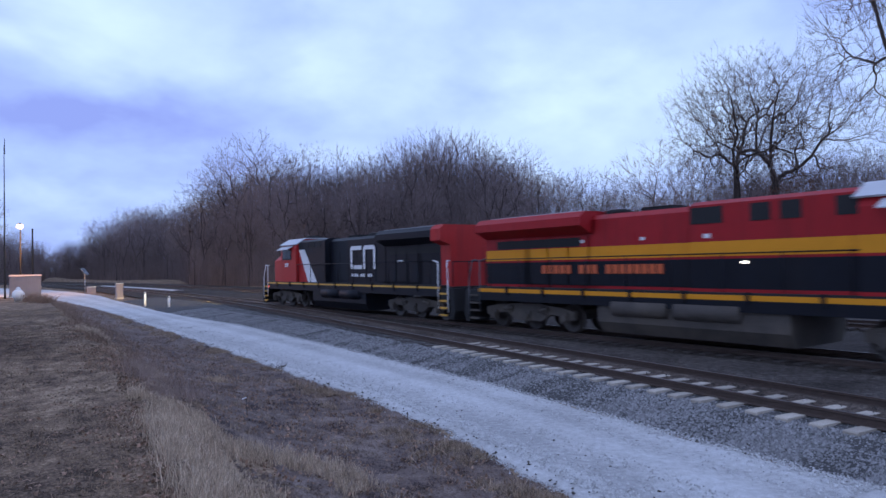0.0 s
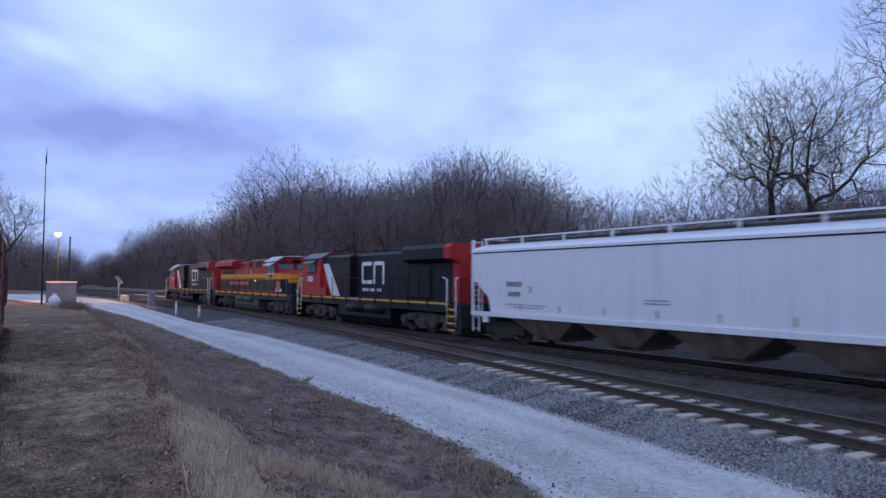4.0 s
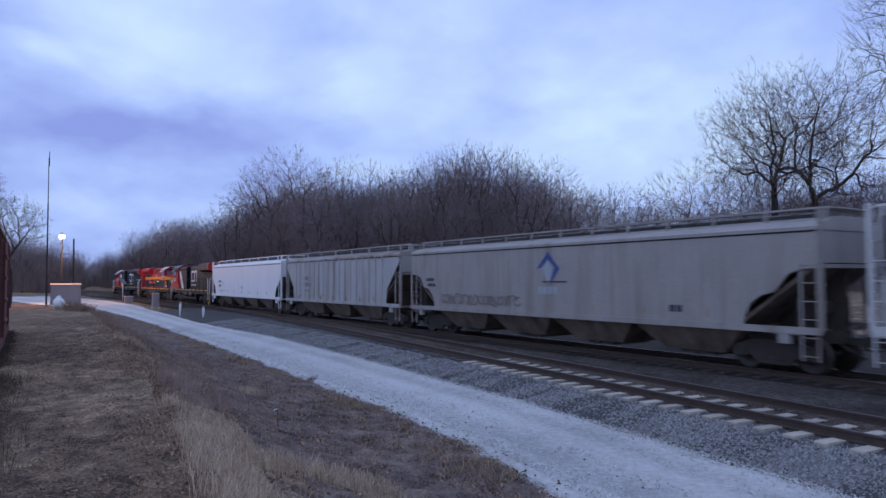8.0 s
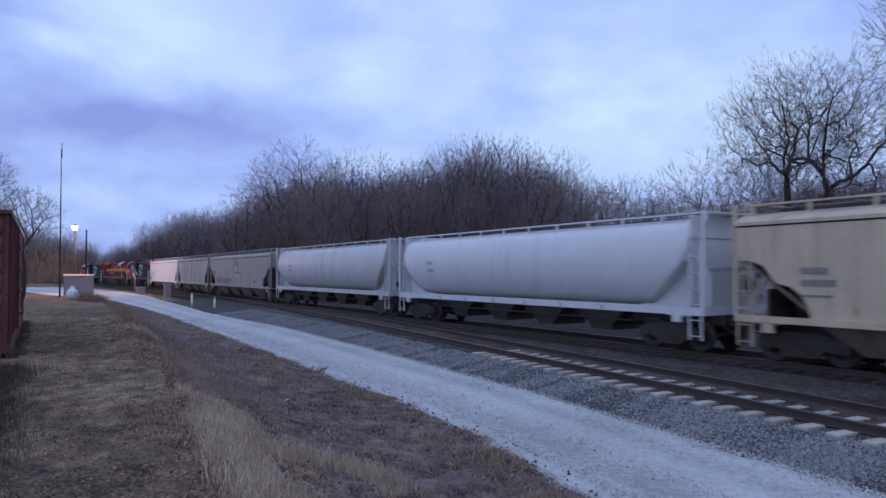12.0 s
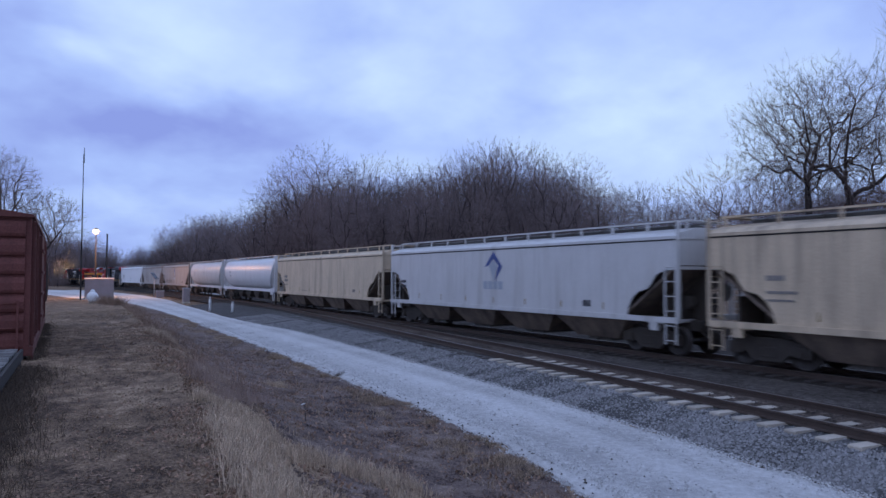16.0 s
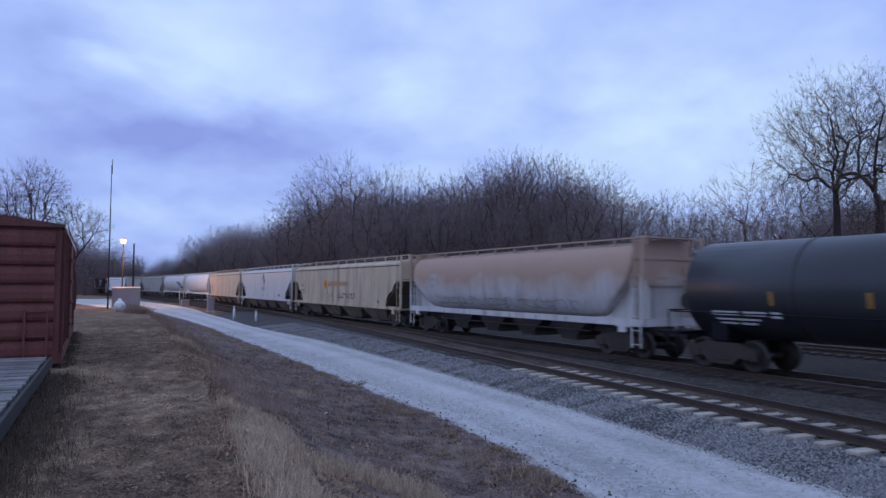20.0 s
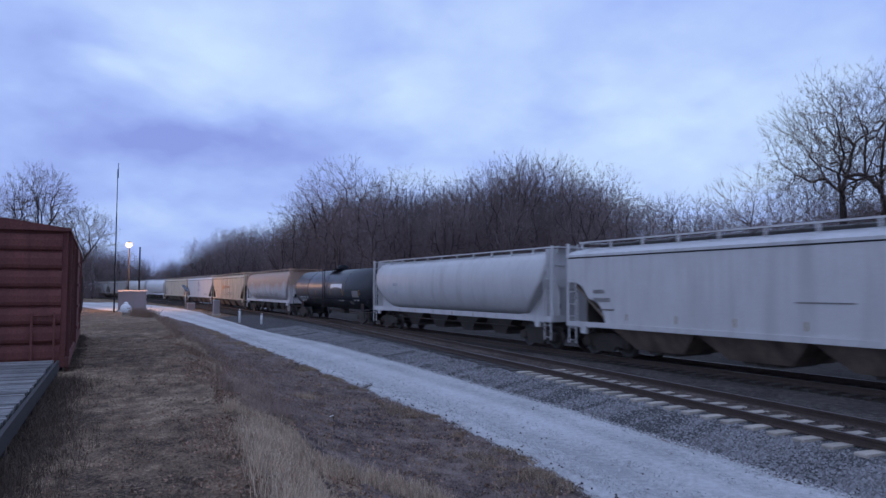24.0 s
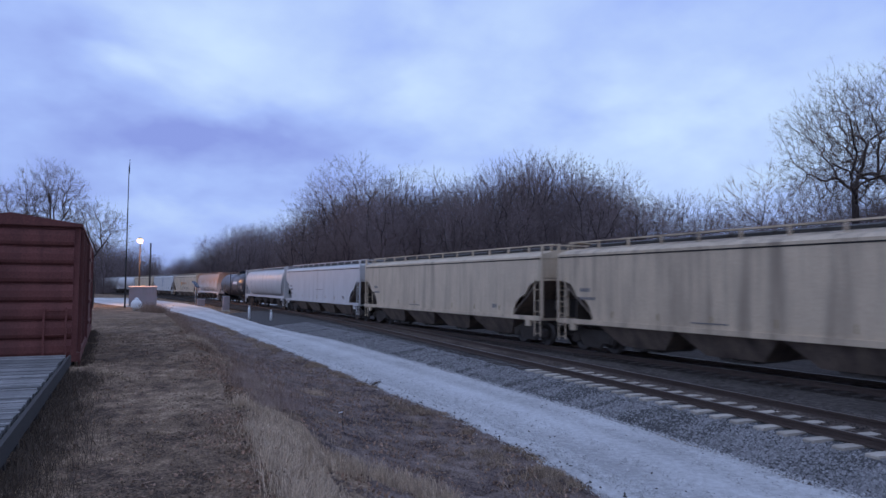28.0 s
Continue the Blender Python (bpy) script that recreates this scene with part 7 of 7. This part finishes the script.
def build_boxcar():
    car = tagged(new("boxcar"), "old oxide-red boxcar body with corrugated end resting in the grass", "freight car")
    half, X, z0, eave = 6.15, 1.30, 0.86, 3.78
    y = 17.0 + half
    car.matrix_basis = pose(-3.33 - 0.085 * half, y, -0.03, 0, 0, 4.86)
    bm = B()
    box(bm, -X, X, -half, half, z0, eave)
    part("body", bm, M_BOXCAR, car)
    for e in (-1, 1):
        for k in range(7):
            z = z0 + 0.06 + k * (eave - z0 - 0.12) / 7
            bm = B()
            prism_x = [(e * (half - 0.005), z), (e * (half + 0.06), z + 0.035), (e * (half + 0.085), z + 0.10), (e * (half + 0.085), z + 0.24), (e * (half + 0.05), z + 0.36), (e * (half - 0.005), z + 0.385)]
            plate(bm, prism_x, -X + 0.10, X - 0.10)
            part("end_corrugation", bm, M_BOXCAR, car)
        for s in (-1, 1):
            bm = B()
            box(bm, s * (X - 0.045) - 0.055, s * (X - 0.045) + 0.055, e * half - 0.02, e * half + 0.10, z0 - 0.05, eave)
            part("corner_post", bm, M_BOXCAR, car)
        ladder(car, e * -(X - 0.42) if e > 0 else (X - 0.42), e * (half + 0.14), z0 - 0.1, z0 + 1.15, 0.42, M_BOXCAR, 3, "x")
        bm = B()
        tube(bm, (-0.45, e * (half + 0.2), 2.9), (-0.45, e * (half + 0.24), 2.9), 0.26, seg=14)
        tube(bm, (-0.45, e * (half + 0.1), 1.0), (-0.45, e * (half + 0.1), 2.9), 0.025, seg=6)
        part("brake_wheel", bm, M_BOXCAR, car)
    for s in (-1, 1):
        for k in range(11):
            yy = -half + 0.55 + k * (2 * half - 1.1) / 10
            if abs(yy) < 1.2:
                continue
            bm = B()
            box(bm, s * (X + 0.025) - 0.025, s * (X + 0.025) + 0.025, yy - 0.06, yy + 0.06, z0 + 0.1, eave - 0.05)
            part("rib", bm, M_BOXCAR, car)
        bm = B()
        box(bm, s * (X + 0.05) - 0.05, s * (X + 0.05) + 0.05, -1.15, 1.15, z0 + 0.1, eave - 0.15)
        d = part("door", bm, M_BOXCAR, car)
        for k in range(4):
            bm = B()
            box(bm, s * (X + 0.115) - 0.015, s * (X + 0.115) + 0.015, -1.1, 1.1, z0 + 0.5 + 0.6 * k, z0 + 0.58 + 0.6 * k)
            part("door_rib", bm, M_BOXCAR, d)
        bm = B()
        box(bm, s * (X + 0.03) - 0.05, s * (X + 0.03) + 0.05, -half, half, z0 - 0.06, z0 + 0.14)
        part("side_sill", bm, M_BOXCAR, car)
        ladder(car, s * (X + 0.06), -half + 0.35, z0 - 0.3, eave - 0.1, 0.4, M_BOXCAR, 7)
        ladder(car, s * (X + 0.06), half - 0.35, z0 - 0.3, eave - 0.1, 0.4, M_BOXCAR, 7)
    bm = B()
    prism(bm, ((-X - 0.06, eave - 0.02), (X + 0.06, eave - 0.02), (X + 0.06, eave + 0.04), (0, eave + 0.24), (-X - 0.06, eave + 0.04)), -half - 0.12, half + 0.12)
    part("roof", bm, M_BOXCAR, car)
    for k in range(5):
        bm = B()
        yy = -half + 0.5 + k * (2 * half - 1.0) / 4
        box(bm, -X + 0.05, X - 0.05, yy - 0.12, yy + 0.12, 0.55, z0 - 0.02)
        part("timber_block", bm, M_TIE, car)


def build_platform():
    dock = tagged(new("wooden_platform"), "low bleached plank platform on dark timber posts", "platform")
    half, X, deck = 6.6, 1.40, 1.0
    y = 16.2 - half
    yaw = math.atan(0.063)
    dock.matrix_basis = pose(dock_x(y) - X, y, 0, 0, 0, math.degrees(yaw))
    for s in (-1, 0, 1):
        bm = B()
        box(bm, s * (X - 0.1) - 0.06, s * (X - 0.1) + 0.06, -half, half, deck - 0.28, deck - 0.072)
        part("beam", bm, M_TIE, dock)
    for s in (-1, 1):
        for k in range(15):
            yy = -half + 0.2 + k * (2 * half - 0.4) / 14
            bm = B()
            box(bm, s * (X - 0.0) - 0.05, s * (X - 0.0) + 0.05, yy - 0.08, yy + 0.08, 0.3, deck - 0.09)
            part("post", bm, M_TIE, dock)
    for s in (-1, 1):
        bm = B()
        box(bm, s * (X - 0.06) - 0.03, s * (X - 0.06) + 0.03, -half, half, deck - 0.28, deck - 0.085)
        part("fascia_beam", bm, M_POLE, dock, "dark edge beam")
    for s in (-1, 1):
        bm = B()
        box(bm, s * (X + 0.045) - 0.025, s * (X + 0.045) + 0.025, -half, half, deck - 0.2, deck + 0.004)
        part("edge_board", bm, M_POLE, dock, "dark mossy edge board")
    rnd = random.Random(2)
    bm = B()
    prism(bm, ((-1, -0.07), (1, -0.07), (1, -0.006), (0.995, 0), (-0.995, 0), (-1, -0.006)), -0.062, 0.062)
    plank = mesh_of("plank", bm, M_PLANK)
    for k in range(int(2 * half / 0.145)):
        p = part("plank", plank, None, dock)
        yy = -half + 0.1 + k * 0.145
        m = pose(rnd.uniform(-0.01, 0.01), yy, deck + rnd.uniform(-0.010, 0.006), rnd.uniform(-1.2, 1.2), rnd.uniform(-0.25, 0.25), rnd.uniform(-0.35, 0.35))
        p.matrix_basis = m @ Matrix.Diagonal((X - 0.02 + rnd.uniform(-0.03, 0.0), 1, 1, 1))


# ------------------------------------------------------------------ trackside things
def build_shelter():
    s = tagged(new("equipment_shelter"), "pale metal signal equipment shelter on a gravel pad", "shed")
    s.matrix_basis = pose(-4.1, 97.2, ground_z(-4.1, 97.2) + 0.02, 0, 0, 2) @ Matrix.Diagonal((0.9, 0.9, 0.94, 1))
    bm = B()
    box(bm, -1.8, 1.8, -1.1, 1.1, 0.12, 2.55)
    part("wall", bm, M_SHELTER, s)
    for k in range(7):
        bm = B()
        x = -1.75 + k * 0.58
        box(bm, x - 0.02, x + 0.02, -1.13, -1.1, 0.14, 2.5)
        part("seam", bm, M_SHELTER, s)
    bm = B()
    plate(bm, [(-1.16, 2.5), (1.16, 2.5), (1.16, 2.6), (0, 2.78), (-1.16, 2.6)], -1.86, 1.86)
    part("roof", bm, M_SHELTER, s)
    bm = B()
    box(bm, -1.9, 1.9, -1.2, 1.2, -0.1, 0.12)
    part("base", bm, M_CONCRETE, s)
    bm = B()
    box(bm, 1.8, 1.84, -0.45, 0.45, 0.15, 2.15)
    d = part("door", bm, M_SHELTER, s)
    bm = B()
    tube(bm, (1.88, 0.3, 1.1), (1.88, 0.3, 1.25), 0.03, seg=6)
    part("handle", bm, M_GALV, d)


def build_propane_tank():
    t = tagged(new("propane_tank"), "white rounded propane tank with a domed cap", "tank")
    t.matrix_basis = pose(-3.95, 79.6, ground_z(-3.95, 79.6), 0, 0, 4) @ Matrix.Diagonal((0.95, 0.95, 0.95, 1))
    bm = B()
    lathe(bm, (0, -0.9, 0.72), (0, 1, 0), [(-0.22, 0.1), (-0.17, 0.32), (-0.05, 0.48), (0.1, 0.56), (1.7, 0.56), (1.85, 0.48), (1.97, 0.32), (2.02, 0.1)], 24)
    part("vessel", bm, M_WHITEP, t)
    bm = B()
    lathe(bm, (0, 0, 1.24), (0, 0, 1), [(0, 0.24), (0.16, 0.23), (0.24, 0.14), (0.26, 0.04)], 14)
    part("cap", bm, M_WHITEP, t)
    for y in (-0.6, 0.6):
        bm = B()
        box(bm, -0.35, 0.35, y - 0.08, y + 0.08, -0.05, 0.32)
        part("foot", bm, M_CONCRETE, t)


def build_mast():
    m = tagged(new("radio_mast"), "tall thin steel radio mast with a whip tip", "mast")
    m.matrix_basis = pose(-5.85, 92, ground_z(-5.85, 92))
    for z0, z1, r0, r1 in ((-0.1, 6, 0.10, 0.09), (6, 12, 0.075, 0.065), (12, 17.3, 0.05, 0.04)):
        bm = B()
        tube(bm, (0, 0, z0), (0, 0, z1), r0, r1, seg=10)
        part("section", bm, M_POLE, m)
    bm = B()
    tube(bm, (0.06, 0, 16.3), (0.06, 0, 18.1), 0.06, 0.03, seg=6)
    part("antenna", bm, M_SHADOW, m)


def build_lamps():
    x, y = -4.86, 103.0
    lamp = tagged(new("street_lamp"), "lit orange sodium yard lamp on a steel pole", "street lamp")
    lamp.matrix_basis = pose(x, y, ground_z(x, y))
    bm = B()
    tube(bm, (0, 0, -0.1), (0, 0, 8.6), 0.11, 0.06, seg=10)
    part("pole", bm, M_POLE, lamp)
    bm = B()
    pipe(bm, [(0, 0, 8.4), (0.03, -0.8, 8.8), (0.08, -2.6, 8.95)], 0.04)
    part("arm", bm, M_POLE, lamp)
    bm = B()
    lathe(bm, (0.1, -3.0, 8.95), (0, 0, 1), [(-0.10, 0.30), (-0.02, 0.28), (0.06, 0.2), (0.12, 0.08)], 14)
    head = part("head", bm, M_GALV, lamp)
    bm = B()
    lathe(bm, (0.1, -3.0, 8.86), (0, 0, -1), [(0, 0.26), (0.08, 0.34), (0.24, 0.38), (0.40, 0.32), (0.52, 0.18), (0.55, 0.04)], 16)
    part("bulb", bm, M_SODIUM, head)
    ld = bpy.data.lights.new("sodium_light", "POINT")
    ld.energy, ld.color, ld.shadow_soft_size = 2700, (1.0, 0.48, 0.19), 0.4
    lo = new("sodium_light", ld)
    lo.location = (x + 0.1, y - 3.0, 7.3)
    pole = tagged(new("utility_pole"), "weathered wooden utility pole without wires", "pole")
    pole.matrix_basis = pose(-4.15, 121, ground_z(-4.15, 121))
    bm = B()
    tube(bm, (0, 0, -0.1), (0, 0, 9.4), 0.17, 0.11, seg=10)
    part("shaft", bm, M_POLE, pole)
    bm = B()
    tube(bm, (0, 0, 9.3), (0, 0, 9.45), 0.13, 0.10, seg=10)
    part("cap", bm, M_POLE, pole)


def build_posts():
    for x, y, h in ((5.75, 60.7, 1.15), (6.95, 55.8, 0.95)):
        p = tagged(new("marker_post"), "short white plastic marker post in the ballast", "post", "marker posts")
        p.matrix_basis = pose(x, y, ground_z(x, y))
        bm = B()
        lathe(bm, (0, 0, -0.1), (0, 0, 1), [(0, 0.095), (h, 0.095), (h + 0.06, 0.09), (h + 0.1, 0.05)], 12)
        part("tube", bm, M_POST, p)
        bm = B()
        lathe(bm, (0, 0, h - 0.12), (0, 0, 1), [(0, 0.104), (0.08, 0.104)], 12)
        part("band", bm, M_FADED, p)
    c = tagged(new("signal_cabinet"), "grey steel signal cabinet on a low concrete foot", "cabinet")
    c.matrix_basis = pose(4.95, 78.0, ground_z(4.95, 78.0), 0, 0, 8) @ Matrix.Diagonal((0.76, 0.8, 0.92, 1))
    bm = B()
    box(bm, -0.42, 0.42, -0.35, 0.35, 0.2, 1.72)
    part("body", bm, M_SHELTER, c)
    bm = B()
    box(bm, -0.5, 0.5, -0.42, 0.42, -0.1, 0.2)
    part("foot", bm, M_CONCRETE, c)
    bm = B()
    box(bm, -0.46, 0.46, -0.4, 0.4, 1.72, 1.78)
    part("lid", bm, M_GALV, c)
    bm = B()
    box(bm, -0.38, 0.38, -0.37, -0.35, 0.26, 1.66)
    d = part("door", bm, M_SHELTER, c)
    bm = B()
    box(bm, 0.26, 0.3, -0.4, -0.37, 0.9, 1.05)
    part("handle", bm, M_RUNGEAR, d)
    k = tagged(new("switch_box"), "low pale steel junction box beside the track", "cabinet")
    k.matrix_basis = pose(3.05, 99.5, ground_z(3.05, 99.5), 0, 0, 5)
    bm = B()
    box(bm, -0.5, 0.5, -0.35, 0.35, -0.05, 0.85)
    part("body", bm, M_SHELTER, k)
    bm = B()
    prism(bm, ((-0.55, 0.85), (0.55, 0.85), (0.5, 0.93), (-0.5, 0.93)), -0.4, 0.4)
    part("lid", bm, M_GALV, k)
    p = tagged(new("solar_panel"), "small tilted solar panel on a thin steel pole", "solar panel")
    p.matrix_basis = pose(2.35, 100.5, ground_z(2.35, 100.5), 0, 0, 62)
    bm = B()
    tube(bm, (0, 0, -0.1), (0, 0, 2.7), 0.05, seg=8)
    part("pole", bm, M_GALV, p)
    bm = B()
    plate(bm, [(-0.35, 2.45), (0.35, 3.3), (0.33, 3.34), (-0.38, 2.49)], -0.5, 0.5)
    part("panel", bm, M_PANEL, p)
    bm = B()
    plate(bm, [(-0.34, 2.42), (0.36, 3.27), (0.35, 3.3), (-0.35, 2.45)], -0.54, 0.54)
    part("frame", bm, M_GALV, p)


def build_ditch_things():
    x, y = 2.79, 12.13
    st = tagged(new("marker_stake"), "thin dark stake with a strip of pale ribbon in the ditch", "stake")
    st.matrix_basis = pose(x, y, ground_z(x, y), 2, -3, 0)
    bm = B()
    tube(bm, (0, 0, -0.1), (0, 0, 0.36), 0.007, 0.005, seg=6)
    part("stick", bm, M_POLE, st)
    bm = B()
    prism(bm, ((-0.07, 0.325), (0.006, 0.34), (0.006, 0.355), (-0.07, 0.337)), -0.004, 0.004)
    part("ribbon", bm, M_POST, st, "pale ribbon")
    rnd = random.Random(31)
    for name, x, y, w, h, n, material, label in (("grass_tuft", 3.21, 17.58, 0.34, 0.16, 500, M_STRAW, "flattened pale straw tuft in the ditch"),
                                                 ("weed_clump", 5.55, 19.9, 0.13, 0.2, 120, M_EDGE, "small dark weed clump at the edge of the road"),
                                                 ("weed_clump", -1.9, 70.5, 0.7, 0.8, 500, M_BANKWEED, "brushy brown weeds beside the shelter"),
                                                 ("weed_clump", -2.7, 76.0, 0.7, 0.9, 500, M_BANKWEED, "brushy brown weeds beside the shelter"),
                                                 ("weed_clump", -1.3, 64.5, 0.6, 0.7, 400, M_BANKWEED, "brushy brown weeds beside the shelter")):
        vs, fs = [], []
        t = 0.004 if y < 30 else 0.012
        for k in range(n):
            px, py = rnd.gauss(0, w * 0.5), rnd.gauss(0, w * 0.4)
            l, q, lean = h * rnd.uniform(0.4, 1.2), rnd.uniform(0, 6.28), rnd.uniform(0.1, 1.1)
            o = len(vs)
            vs += [(px - t, py, -0.04), (px + t, py, -0.04), (px + l * lean * math.cos(q), py + l * lean * math.sin(q), l)]
            fs.append((o, o + 1, o + 2))
        ob = raw(name, vs, fs, material)
        ob.location = (x, y, ground_z(x, y))
        tagged(ob, label, "weeds" if name == "weed_clump" else "grass", kind="" if name == "weed_clump" else "stuff")


build_boxcar()
build_ditch_things()
build_platform()
build_shelter()
build_propane_tank()
build_mast()
build_lamps()
build_posts()


# ------------------------------------------------------------------ what moves
def motions():
    steps = [k * 0.5 for k in range(57)]
    turned = {}
    for ob, s0, turn in TRAIN:
        rows = []
        for t in steps:
            x, y, yaw = at_s(s0 + SPEED * t)
            rows.append((t, pose(x, y, 0, 0, 0, yaw + turn)))
        walk(ob, rows)
        turned[ob] = abs(turn) > 90
    for wheel, r in KEYED_WHEELS:  # the wheels roll at the train's speed
        way = 1 if turned[wheel.parent.parent] else -1
        place = wheel.matrix_basis.translation.copy()
        walk(wheel, [(k / 15, pose(*place, way * math.degrees(SPEED / r) * k / 15)) for k in range(421)])


motions()
